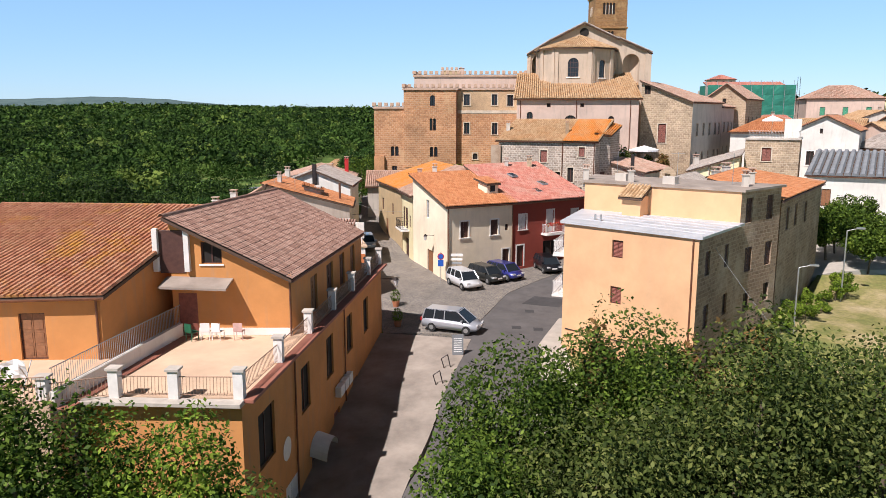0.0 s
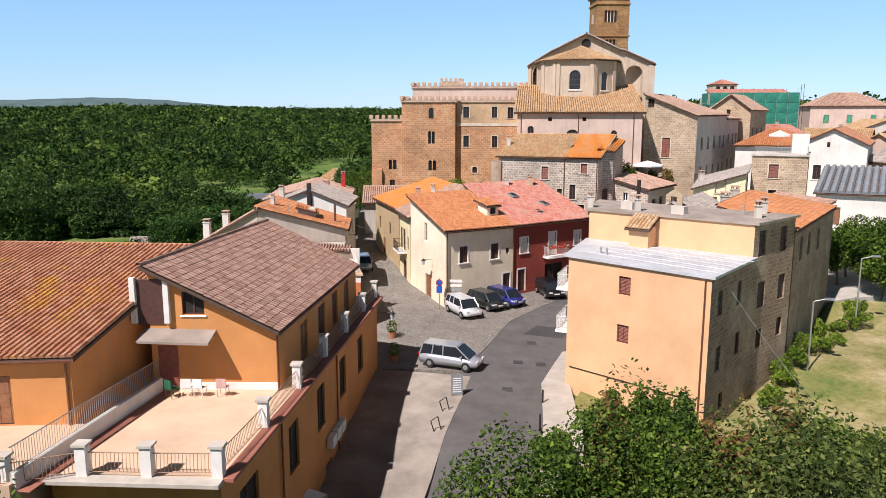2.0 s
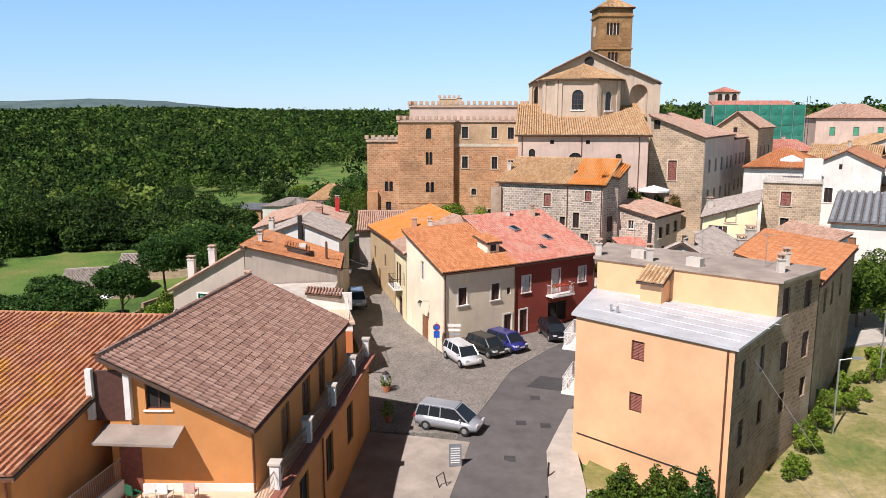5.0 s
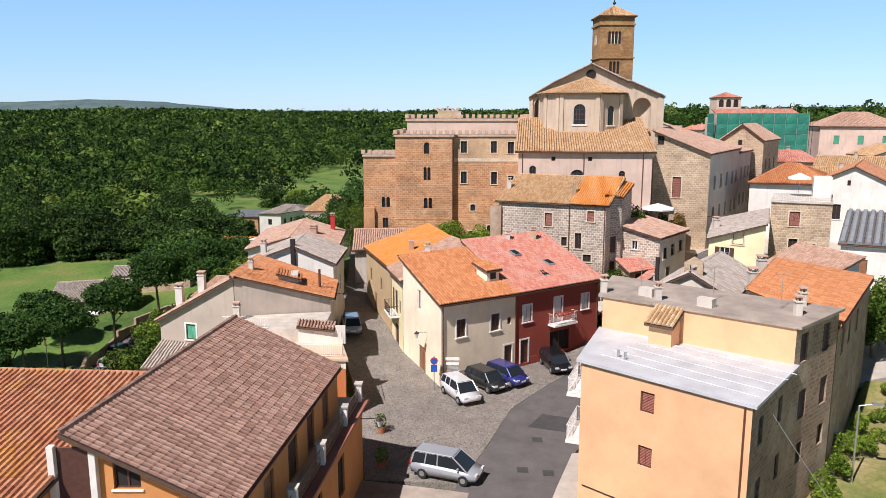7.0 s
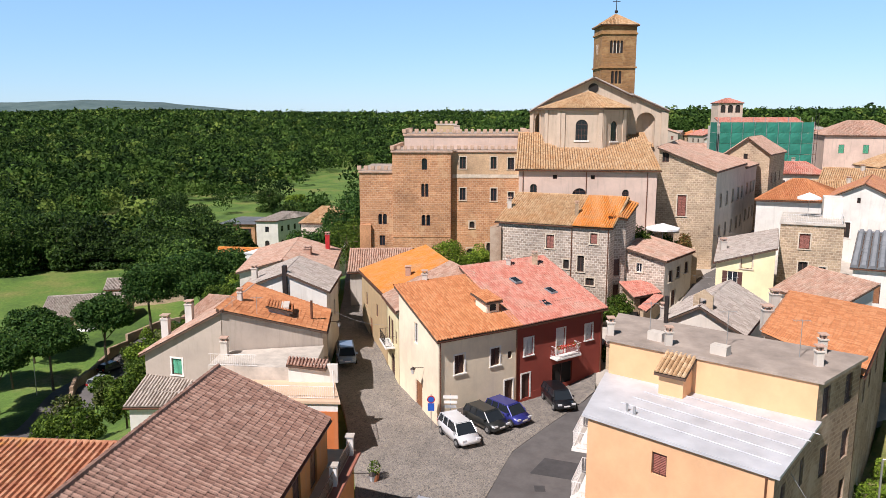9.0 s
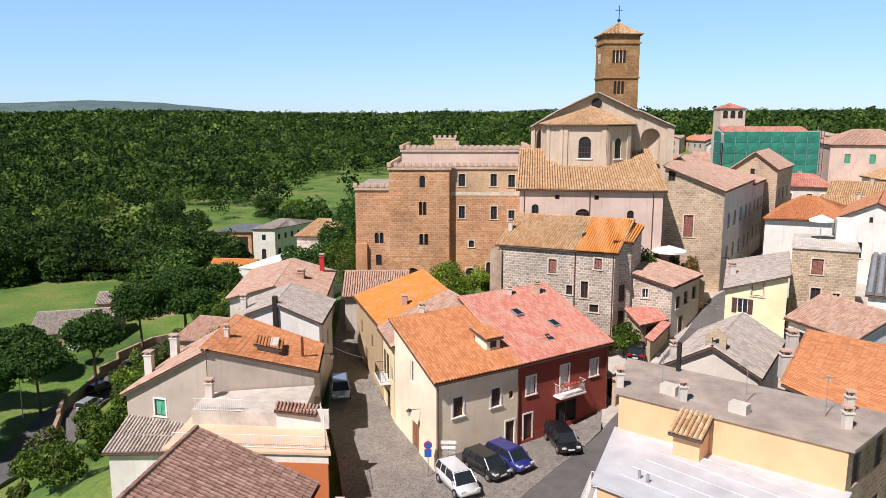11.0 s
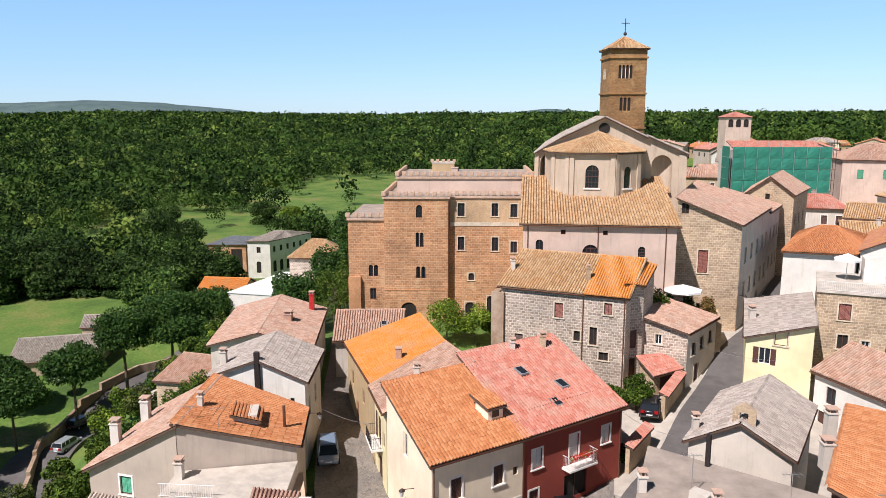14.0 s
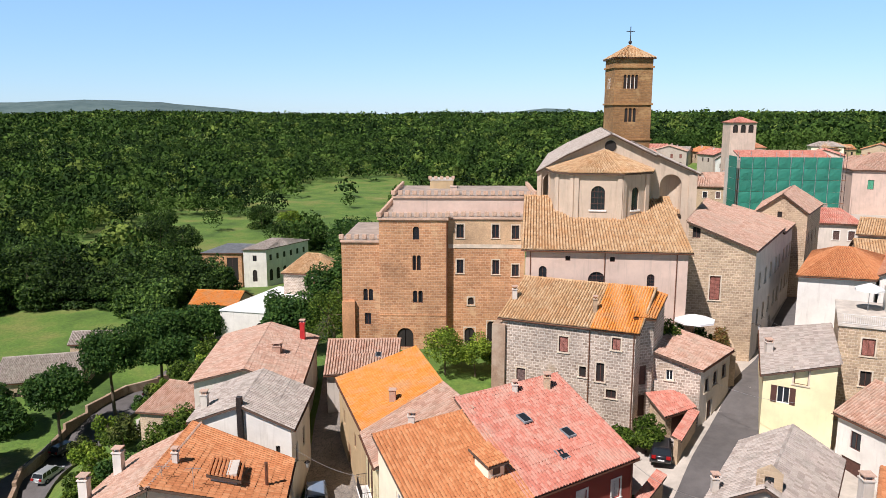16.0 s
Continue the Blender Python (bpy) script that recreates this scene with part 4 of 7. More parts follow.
ochre, OS = house("ochre_house", "old ochre and stone house with bright orange roof tiles", "house", [(-9.2, 24.4), (-5.3, 13.2), (0.2, 17.5), (-2.6, 27.0)], -0.5,
      ("shed", 7.2, 7.2, 9.2, 9.2), M["ochre"], M["roof_bright"], {"A": [(2, 3.9, 0.9, 1.4, "window_shutter"), (7, 3.9, 0.9, 1.3, "window_shutter"), (4, 1.0, 1.2, 2.1, "door_light")]}, None)
chimney(ochre, -3.6, 17.0, 8.2, 0.9, 0.5, M["roof_pink"], False)
house("yellow_house", "narrow yellow house with balcony and weathered roof", "house", [(-5.25, 13.1), (-3.75, 8.1), (2.4, 12.7), (0.2, 17.4)], -0.6,
      ("shed", 7.2, 7.1, 9.2, 9.3), M["yellow"], M["roof_pink"], {"A": [(1.4, 3.4, 1.0, 2.1, "window_open_void"), (3.6, 3.6, 0.8, 1.3, "window_shutter"), (1.5, 0.2, 1.8, 2.1, "door_void")]}, None)
yel = bpy.data.objects["yellow_house"]
balcony(yel, Side((-5.25, 13.1), (-3.75, 8.1)), 0.6, 3.6, 3.3, 0.9, False)
low, _ = house("low_house", "low house with grey-pink tiles before the castle", "house", [(-11.2, 29), (-4.8, 30.5), (-4.9, 35.5), (-11.8, 35)], 0.5,
      ("shed", 6.0, 6.0, 7.4, 7.4), M["pale"], M["roof_pink"])
skylight(low, (-6.6, 32.6, 6.75), 0.1, 0.6, 0.8)

# ---- orange house with the roof terrace ----
orange, TS = house("orange_house", "orange plastered house with brown tiles and roof terrace", "house", [(-12.6, -40.0), (-6.5, -40.2), (-4.4, -13.5), (-12.0, -13.5)], -6,
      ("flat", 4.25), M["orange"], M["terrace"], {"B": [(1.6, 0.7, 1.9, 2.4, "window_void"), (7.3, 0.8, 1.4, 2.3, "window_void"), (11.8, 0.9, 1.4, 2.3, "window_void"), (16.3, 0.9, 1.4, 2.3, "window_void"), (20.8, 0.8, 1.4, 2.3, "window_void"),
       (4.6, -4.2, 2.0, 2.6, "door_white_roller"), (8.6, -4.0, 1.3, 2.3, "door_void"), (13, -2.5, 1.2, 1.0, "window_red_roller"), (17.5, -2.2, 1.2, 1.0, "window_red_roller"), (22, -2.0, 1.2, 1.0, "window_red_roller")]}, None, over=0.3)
_, US = house("", "", "", [(-6.6, -31.5), (-5.6, -15.0), (-11.4, -15.2), (-12.4, -31.7)], 4.3,
      ("shed", 7.4, 7.0, 9.72, 10.1), M["orange"], M["roof_brown"], {"D": [(1.5, 7.95, 1.0, 1.1, "window_void")],
       "A": [(3.4, 4.45, 1.3, 2.05, "door_light"), (6.8, 4.45, 1.5, 2.05, "door_void"), (10.0, 4.45, 1.3, 2.05, "door_void"), (13.0, 4.45, 1.3, 2.05, "door_light")]}, None, pitch=0.3, row=0.38, flat_tile=True, into=orange)
strip(orange, "skirting", US[3], 0.6, 5.8, 0.0, 0.03, 4.38, 4.75, M["trim"], "white flaking skirting")
strip(orange, "window_trim", US[3], 1.4, 2.6, 0.0, 0.06, 7.85, 7.94, M["trim"])
# loggia and canopy on the gable wall
strip(orange, "loggia_post", US[3], 0.75, 1.0, 0.0, 0.25, 7.6, 9.6, M["trim"])
strip(orange, "loggia_post", US[3], -0.75, -0.5, 0.0, 0.25, 7.6, 9.7, M["trim"])
strip(orange, "loggia_door", US[3], -0.5, 0.75, -0.05, 0.05, 7.5, 9.6, M["wood"])
bm = bmesh.new()
vs = [bm.verts.new(US[3].at(u, v, z)) for u, v, z in ((-0.2, 0, 7.35), (3.0, 0, 7.25), (3.0, 1.3, 7.0), (-0.2, 1.3, 7.1), (-0.2, 0, 7.25), (3.0, 0, 7.15), (3.0, 1.3, 6.9), (-0.2, 1.3, 7.0))]
for f in ((0, 3, 2, 1), (4, 5, 6, 7), (0, 1, 5, 4), (1, 2, 6, 5), (2, 3, 7, 6), (3, 0, 4, 7)):
    bm.faces.new([vs[k] for k in f])
part("canopy", bm, M["bitumen"], orange, "stained concrete door canopy")
drainpipe(orange, US[3], 5.75, 4.3, 7.3)
strip(orange, "door", US[3], 0.3, 1.2, 0.0, 0.04, 4.35, 6.5, M["wood_red"])
# terrace: coping, pillars, railings
EDGE = Side((-6.45, -40.15), (-4.35, -13.6))
strip(orange, "coping", EDGE, 0, EDGE.length, -0.1, 0.42, 4.3, 4.45, M["terrace_red"], "dark red terrace coping")
FRONT = Side((-12.6, -40.1), (-6.4, -40.2))
strip(orange, "coping", FRONT, 0, FRONT.length, -0.1, 0.45, 4.28, 4.44, M["concrete"])
PIL = [(-6.62, -39.95), (-6.2, -35.7), (-5.85, -31.3), (-5.5, -26.8), (-5.15, -22.3), (-4.8, -17.6), (-4.5, -14.0)]
PIL2 = [(-13.6, -41.0), (-11.4, -40.0), (-9.1, -40.0)] + PIL[:1]


def pillar(x, y, z, h=1.1):
    s = Side((x - 0.19, y - 0.19), (x + 0.19, y - 0.19))
    bm = bmesh.new()
    s.box(bm, 0, 0.38, -0.38, 0, z, z + h)
    ob = part("pillar", bm, M["trim"], orange, "white terrace pillar with stone cap")
    bm = bmesh.new()
    s.box(bm, -0.07, 0.45, -0.45, 0.07, z + h, z + h + 0.09)
    part("cap", bm, M["concrete"], ob)


for x, y in PIL2[:-1] + PIL:
    pillar(x, y, 4.44)
for a, b in list(zip(PIL, PIL[1:])) + list(zip(PIL2, PIL2[1:])):
    v = (Vector(b) - Vector(a)).normalized() * 0.2
    railing(orange, (a[0] + v.x, a[1] + v.y, 4.45), (b[0] - v.x, b[1] - v.y, 4.45), 0.82)
# dividing wall with iron fence along the annex
DIV = Side((-13.1, -41.2), (-11.9, -31.9))
strip(orange, "dividing_wall", DIV, 0, DIV.length, -0.2, 0, 4.2, 5.05, M["white"])
railing(orange, DIV.at(0, -0.1, 5.0), DIV.at(DIV.length, -0.1, 5.0), 0.95, 0.13, M["steel"], 0.0)
strip(orange, "red_edge", DIV, 0, DIV.length, 0, 0.5, 4.38, 4.42, M["terrace_red"])
# canopy, plaque, units on the street wall
STREET = Side((-6.5, -40.2), (-4.4, -13.5))
bm = bmesh.new()
for k in range(12):
    a0, a1 = math.pi * k / 12, math.pi * (k + 1) / 12
    bm.faces.new([bm.verts.new(STREET.at(9.3 - 1.1 * math.cos(a), v, -1.75 + 0.75 * math.sin(a) - v * 0.3)) for a, v in ((a0, 0.02), (a1, 0.02), (a1, 0.9), (a0, 0.9))])
part("awning", bm, M["cloth"], orange, "pale rounded door awning")
bm = bmesh.new()
bmesh.ops.create_circle(bm, cap_ends=True, radius=0.55, segments=24, matrix=Matrix.Translation(STREET.at(4.9, 0.03, 0.2)) @ Matrix.Rotation(math.atan2(STREET.d.y, STREET.d.x), 4, "Z") @ Matrix.Rotation(radians(90), 4, "X"))
part("plaque", bm, M["trim"], orange, "round white wall plaque")
for k in range(3):
    strip(orange, "air_conditioner", STREET, 13.2 + 1.0 * k, 14.0 + 1.0 * k, 0.05, 0.4, -0.6, 0.0, M["cloth"], "white air conditioner unit")
for k in (6.2, 15.5):
    drainpipe(orange, STREET, k, -4, 4.2)
annex, AS = house("orange_annex", "orange plastered annex with old mossy roof tiles", "house", [(-26, -37.5), (-13.6, -36.4), (-12.6, -25.0), (-25, -24.5)], -5,
      ("shed", 7.4, 7.6, 9.8, 9.8), M["orange"], M["roof_old"], {"A": [(9, 4.72, 1.1, 2.05, "door_light")]}, None, pitch=0.27)
drainpipe(annex, AS[0], 12.3, 3.6, 7.4)
bm = bmesh.new()
s_ = Side((-27, -46), (-13.2, -41.0))
for z0, z1 in ((-6, 4.7),):
    vs = [bm.verts.new((x, y, z)) for z in (z0, z1) for x, y in ((-27, -44), (-13.2, -41.4), (-13.0, -36.3), (-27, -37.6))]
    for f in ((3, 2, 1, 0), (4, 5, 6, 7), (0, 1, 5, 4), (1, 2, 6, 5), (2, 3, 7, 6), (3, 0, 4, 7)):
        bm.faces.new([vs[k] for k in f])
part("lower_terrace", bm, M["terrace"], annex, "pale lower terrace of the annex")
railing(annex, (-13.3, -41.4, 4.7), (-18, -42.3, 4.7), 1.0, 0.14, M["rust"], 0.0)

# ---- peach house ----
peach, PS = house("peach_house", "peach plastered house with silver-grey flat roof and stone side", "house", [(8.5, -16.3), (15.6, -22.8), (20.0, -16.95), (10.75, -9.95)], -2.5,
      ("flat", 7.9), M["peach"], M["silver"], {"A": [(3.75, 6.0, 0.8, 1.15, "window_roller_red"), (3.75, 2.95, 0.8, 1.15, "window_roller_red")],
       "B": [(1.2, 5.4, 0.8, 1.5, "window_shutter", None), (4.6, 5.4, 0.8, 1.5, "window_shutter", None), (1.4, 2.0, 0.8, 1.5, "window_shutter", None), (4.8, 2.2, 0.8, 1.4, "window_void", None), (2.4, -0.6, 0.7, 1.0, "window_void", None)]}, None, {"B": M["dark_stone"]}, over=0.3)
_, PU = house("", "", "", [(10.75, -9.9), (20.0, -16.9), (24.2, -12.9), (12.6, -4.2)], -2.5,
      ("flat", 10.1), M["peach"], M["bitumen"], {"B": [(0.7, 7.9, 0.95, 1.7, "window_shutter", None), (3.7, 7.9, 0.95, 1.7, "window_shutter", None), (1.0, 4.5, 1.0, 1.7, "window_shutter", None), (3.9, 4.6, 1.0, 1.7, "window_shutter", None), (1.2, 1.7, 0.8, 1.3, "window_void", None), (4.1, 2.0, 0.8, 1.3, "window_void", None)]}, M["trim"], {"B": M["dark_stone"]}, over=0.3, into=peach)
for k in range(5):
    s_ = Side((8.9, -15.9), (15.6, -22.5))
    a, b = s_.at(0.3, -0.9 - k * 1.15, 8.035), s_.at(9.4, -0.9 - k * 1.15, 8.035)
    rod_part(peach, "sheet_seam", a, b, 0.025, M["silver"])
tl = Side((13.7, -12.2), (14.8, -13.03))
bm = bmesh.new()
tl.box(bm, 0, 1.4, 0, 1.3, 8.0, 9.4)
part("stair_head", bm, M["peach"], peach)
roof_part(peach, [((*tl.at(-0.2, 1.6, 0)[:2], 9.3), (*tl.at(1.6, 1.6, 0)[:2], 9.3), (*tl.at(1.6, -0.1, 0)[:2], 10.1), (*tl.at(-0.2, -0.1, 0)[:2], 10.1))], M["roof_church"])
for x, y, z in ((10.9, -9.2, 10.25), (13.9, -11.2, 10.25), (21.0, -14.6, 10.25), (22.2, -12.4, 10.25)):
    chimney(peach, x, y, z, 0.75, 0.38, M["pale"])
for x, y in ((13.0, -10.0), (15.9, -12.6)):
    bm = bmesh.new()
    Side((x, y), (x + 0.75, y - 0.7)).box(bm, 0, 0.95, -0.5, 0.1, 10.2, 10.75)
    part("skylight_box", bm, M["pale"], peach, "white roof light box")
rod_part(peach, "flue", (15.0, -6.4, 10.2), (15.0, -6.4, 12.0), 0.14, M["iron"])
for k, (u, v) in enumerate(((1.3, -1.7), (1.8, -1.6))):
    p = PS[0].at(u, v, 8.0)
    rod_part(peach, "vent", p, p + Vector((0, 0, 0.45)), 0.07, M["steel"])
for z in (5.5, 2.6):
    balcony(peach, PS[3], 2.6, 5.8, z, 1.0, True)
drainpipe(peach, PS[0], 9.3, -1, 7.8)
strip(peach, "pipe_line", PS[0], 0.3, 9.0, 0.0, 0.06, 0.5, 0.56, M["iron"])
for x, y in ((13.2, -9.6), (17.2, -11.4), (20.6, -13.2)):
    aerial(peach, x, y, 10.2)

rr, RRS = house("red_roof_house", "stone house with an orange-red tiled roof", "house", [(24.4, -12.6), (33.4, 1.0), (26.6, 1.9), (20.6, -8.4)], -2.5,
      ("shed", 9.1, 9.1, 10.2, 10.2), M["dark_stone"], M["roof_orange"], {"A": [(2, 6.6, 1, 1.7, "window_shutter"), (5, 6.6, 1, 1.7, "window_shutter"), (9, 6.4, 1, 1.7, "window_shutter")]}, None)
chimney(rr, 24.6, 0.2, 9.6, 1.0, 0.6, M["pale"])
chimney(rr, 22.4, -4.0, 9.6, 0.9, 0.6, M["pale"])

# ---- castle palace ----
castle, C1 = house("castle_palace", "brown tuff stone castle palace with battlements", "castle", [(-7.9, 45.5), (0.0, 45.5), (0.0, 60), (-7.9, 60)], 2, ("flat", 18.9), M["tuff"], M["bitumen"],
      {"A": [(3.9, 16.4, 0.75, 1.55, "arch_glass"), (3.84, 12.8, 0.44, 1.8, "arch_glass"), (4.36, 12.8, 0.44, 1.8, "arch_glass"), (3.86, 8.9, 0.52, 1.5, "arch_glass"), (4.5, 8.9, 0.52, 1.5, "arch_glass"), (1.95, 3.5, 1.95, 2.35, "arch_void")]}, None, over=0.15)
_, C2 = house("", "", "", [(0.02, 46.4), (9.0, 46.4), (9.0, 60), (0.02, 60)], 2, ("flat", 18.9), M["tuff"], M["bitumen"],
      {"A": [(1.0, 16.5, 0.85, 1.6, "window_glass"), (5.14, 16.5, 0.8, 1.6, "window_glass"), (7.43, 16.4, 0.85, 1.6, "window_glass"), (1.03, 12.3, 0.8, 1.65, "window_glass"), (5.2, 12.2, 0.8, 1.7, "window_glass"), (7.5, 12.0, 0.8, 1.4, "window_glass"),
             (2.37, 8.5, 0.7, 0.9, "arch_void"), (1.99, 3.6, 1.2, 2.1, "arch_void"), (4.68, 4.0, 0.87, 2.5, "arch_void")]}, M["stone_trim"], over=0.15, into=castle)
_, C3 = house("", "", "", [(-12.4, 46.0), (-7.92, 46.0), (-7.92, 60), (-12.4, 60)], 1, ("flat", 16.2), M["tuff"], M["bitumen"],
      {"A": [(2.47, 9.0, 0.53, 1.45, "arch_glass"), (3.1, 9.0, 0.53, 1.45, "arch_glass"), (2.6, 6.1, 0.75, 1.4, "window_glass"), (1.95, 3.0, 2.1, 1.2, "arch_void")]}, None, over=0.15, into=castle)
_, C4 = house("", "", "", [(-6.6, 49.5), (10.4, 49.5), (10.4, 62), (-6.6, 62)], 18, ("flat", 21.0), M["pink"], M["bitumen"], None, None, over=0.15, into=castle)
for s, z in ((C1[0], 19.05), (C1[3], 19.05), (C2[0], 19.05), (C3[0], 16.35), (C4[0], 21.15), (C4[3], 21.15), (C4[1], 21.15)):
    merlons(castle, s, z)
    strip(castle, "cornice", s, -0.12, s.length + 0.12, -0.02, 0.2, z - 0.35, z - 0.12, M["merlon_stone"])
strip(castle, "string_course", C2[0], 0.05, 8.9, 0.0, 0.07, 15.3, 15.75, M["stone_trim"], "pale string course")
strip(castle, "string_course", C1[0], 0.0, 7.9, 0.0, 0.05, 7.35, 7.5, M["tuff"])
for ua, ub, za, zb in ((0.02, 1.0, 15.76, 18.6), (1.85, 5.14, 15.76, 18.6), (5.94, 7.43, 15.76, 18.6), (8.28, 8.95, 15.76, 18.6), (1.0, 1.85, 15.76, 16.5), (1.0, 1.85, 18.1, 18.6),
                       (5.14, 5.94, 15.76, 16.5), (5.14, 5.94, 18.1, 18.6), (7.43, 8.28, 15.76, 16.4), (7.43, 8.28, 18.0, 18.6)):
    strip(castle, "pale_band", C2[0], ua, ub, 0.0, 0.026, za, zb, M["pale_tuff"], "pale rendered upper band")
bm = bmesh.new()
Side((-12.4, 45.7), (-10.9, 45.7)).box(bm, 0, 1.5, -0.3, 0.25, 1, 9.0)
part("buttress", bm, M["tuff"], castle)
chimney(castle, 0.6, 50.5, 21.1, 1.0, 0.8, M["pink"], False)
tw = [(-2.6, 58), (0.4, 58), (0.4, 61), (-2.6, 61)]
_, TWS = house("", "", "", tw, 19, ("flat", 22.2), M["ochre"], M["concrete"], over=0.1, into=castle)
merlons(castle, TWS[0], 22.3, 0.7, 0.4, 0.45)
drainpipe(castle, C1[0], 7.8, 3, 18.5)

# ---- church ----
church, CH = house("church", "large plastered church with apse and clay tile roofs", "church", [(13.9, 48.6), (23.6, 47.2), (29.2, 86), (19.5, 87.5)], 4, ("gable", "BC", 26.2, 28.4), M["church"], M["roof_grey"], over=0.5)
_, CL = house("", "", "", [(16.0, 88), (10.5, 49.1), (13.88, 48.62), (19.4, 87.4)], 4, ("shed", 24.2, 24.2, 25.9, 25.9), M["church"], M["roof_grey"],
      {"B": [(0.7, 19.6, 2.0, 4.3, "niche")]}, None, over=0.4, into=church)
_, CR = house("", "", "", [(28.4, 46.5), (34, 85.4), (29.3, 86), (23.62, 47.18)], 4, ("shed", 24.2, 24.2, 26.1, 26.1), M["church"], M["roof_grey"],
      {"D": [(0.75, 19.4, 2.4, 4.5, "niche")]}, None, over=0.4, into=church)
strip(church, "pilaster", CL[1], 0.0, 0.5, 0.0, 0.25, 15, 24.0, M["church"])
strip(church, "pilaster", CR[3], 3.9, 4.8, 0.0, 0.3, 15, 23.9, M["church"])
bm = bmesh.new()
ctr = Vector((18.7, 47.86, 27.05))
rg = [[], []]
for k in range(24):
    a = 2 * math.pi * k / 24
    for j, (r, v) in enumerate(((0.66, -0.06), (0.66, -0.01))):
        q = ctr + CH[0].d * (r * math.cos(a)) - CH[0].n * v * -1 + Vector((0, 0, r * math.sin(a)))
        rg[j].append(bm.verts.new(q + CH[0].n * 0.05 * j))
bm.faces.new(rg[1])
for k in range(24):
    bm.faces.new([rg[0][k], rg[0][(k + 1) % 24], rg[1][(k + 1) % 24], rg[1][k]])
# flat near-black disc paints the shade inside the round opening
part("oculus", bm, M["void"], church, "round oculus window with painted dark opening")
AP = [(11.9, 48.8), (12.2, 44.6), (13.9, 42.4), (19.0, 41.7), (22.3, 44.0), (23.2, 47.3)]
AZ0, AZ1 = 17.0, 24.3
for k, (a, b) in enumerate(zip(AP, AP[1:])):
    s = Side(a, b)
    hs = {2: [(s.length / 2 - 0.75, 20.4, 1.5, 2.6, "arch_grid_glass")], 3: [(s.length / 2 - 0.55, 20.3, 1.1, 2.5, "arch_glass")]}.get(k, [])
    bm = bmesh.new()
    uvl = bm.loops.layers.uv.new("UVMap")
    wall(bm, uvl, s, AZ0, [(0, AZ1), (s.length, AZ1)], hs)
    part("wall", bm, M["church"], church)
    for h_ in hs:
        opening(church, s, h_, h_[4], None, M["church"])
        strip(church, "sill", s, h_[0] - 0.2, h_[0] + h_[2] + 0.2, -0.1, 0.12, h_[1] - 0.18, h_[1], M["trim"])
    strip(church, "pilaster", s, s.length - 0.55, s.length, 0.0, 0.16, AZ0, AZ1, M["church"])
    strip(church, "pilaster", s, 0.0, 0.5, 0.0, 0.16, AZ0, AZ1, M["church"])
apx = (18.2, 48.0, 26.55)
E_ = [(*out((*p, 0), (17.6, 47.5), 0.5)[:2], 24.35) for p in AP]
roof_part(church, [(a, b, apx, apx) for a, b in zip(E_, E_[1:])], M["roof_church"], 0.3, 0.45, [(p, apx) for p in E_[1:-1]])
_, AM = house("", "", "", [(8.2, 35.4), (24.1, 33.8), (25.2, 47.4), (9.4, 48.8)], 3, ("shed", 17.3, 17.3, 21.0, 21.0), M["pink"], M["roof_church"],
      {"A": [(6.3, 13.3, 1.7, 1.75, "arch_grid_glass"), (1.36, 14.2, 0.8, 1.3, "arch_glass"), (12.1, 13.7, 0.75, 1.25, "arch_grid_glass"), (4.0, 16.1, 0.5, 0.5, "window_void"), (8.4, 16.1, 0.5, 0.5, "window_void")]}, None, over=0.45, into=church, pitch=0.3, row=0.45)
for u in (0.5, 7.9, 14.9):
    drainpipe(church, AM[0], u, 10, 17.0)
bell, BT = house("bell_tower", "brown brick bell tower with paired arched windows", "tower", [(26.8, 89.3), (33.2, 89.8), (32.7, 96), (26.3, 95.5)], 8, ("hip", 39.9, 42.2, 0.499), M["tuff_dark"], M["roof_church"],
      {"A": [(1.5, 34.9, 0.5, 2.3, "arch_void"), (2.15, 34.9, 0.5, 2.3, "arch_void"), (2.8, 34.9, 0.5, 2.3, "arch_void"), (3.45, 34.9, 0.5, 2.3, "arch_void"), (1.9, 29.4, 0.55, 2.3, "arch_void"), (2.6, 29.4, 0.55, 2.3, "arch_void"), (3.3, 29.4, 0.55, 2.3, "arch_void")],
       "B": [(2.5, 34.9, 0.5, 2.3, "arch_void"), (3.2, 34.9, 0.5, 2.3, "arch_void"), (2.5, 29.4, 0.55, 2.3, "arch_void"), (3.2, 29.4, 0.55, 2.3, "arch_void")]}, None, over=0.4)
for s in BT:
    for z in (26.3, 32.2, 38.3):
        strip(bell, "cornice", s, -0.2, s.length + 0.2, 0.0, 0.22, z, z + 0.3, M["tuff_dark"])
    for u in (2.03, 2.68, 3.33):
        strip(bell, "colonnette", s, u, u + 0.09, -0.05, 0.03, 34.9, 36.7, M["trim"])
rod_part(bell, "cross_post", (29.8, 92.6, 42.0), (29.8, 92.6, 45.3), 0.07, M["iron"])
rod_part(bell, "cross_arm", (29.1, 92.6, 44.5), (30.5, 92.6, 44.5), 0.06, M["iron"])
bm = bmesh.new()
bmesh.ops.create_icosphere(bm, subdivisions=2, radius=0.32, matrix=Matrix.Translation((29.8, 92.6, 42.7)))
part("orb", bm, M["iron"], bell)

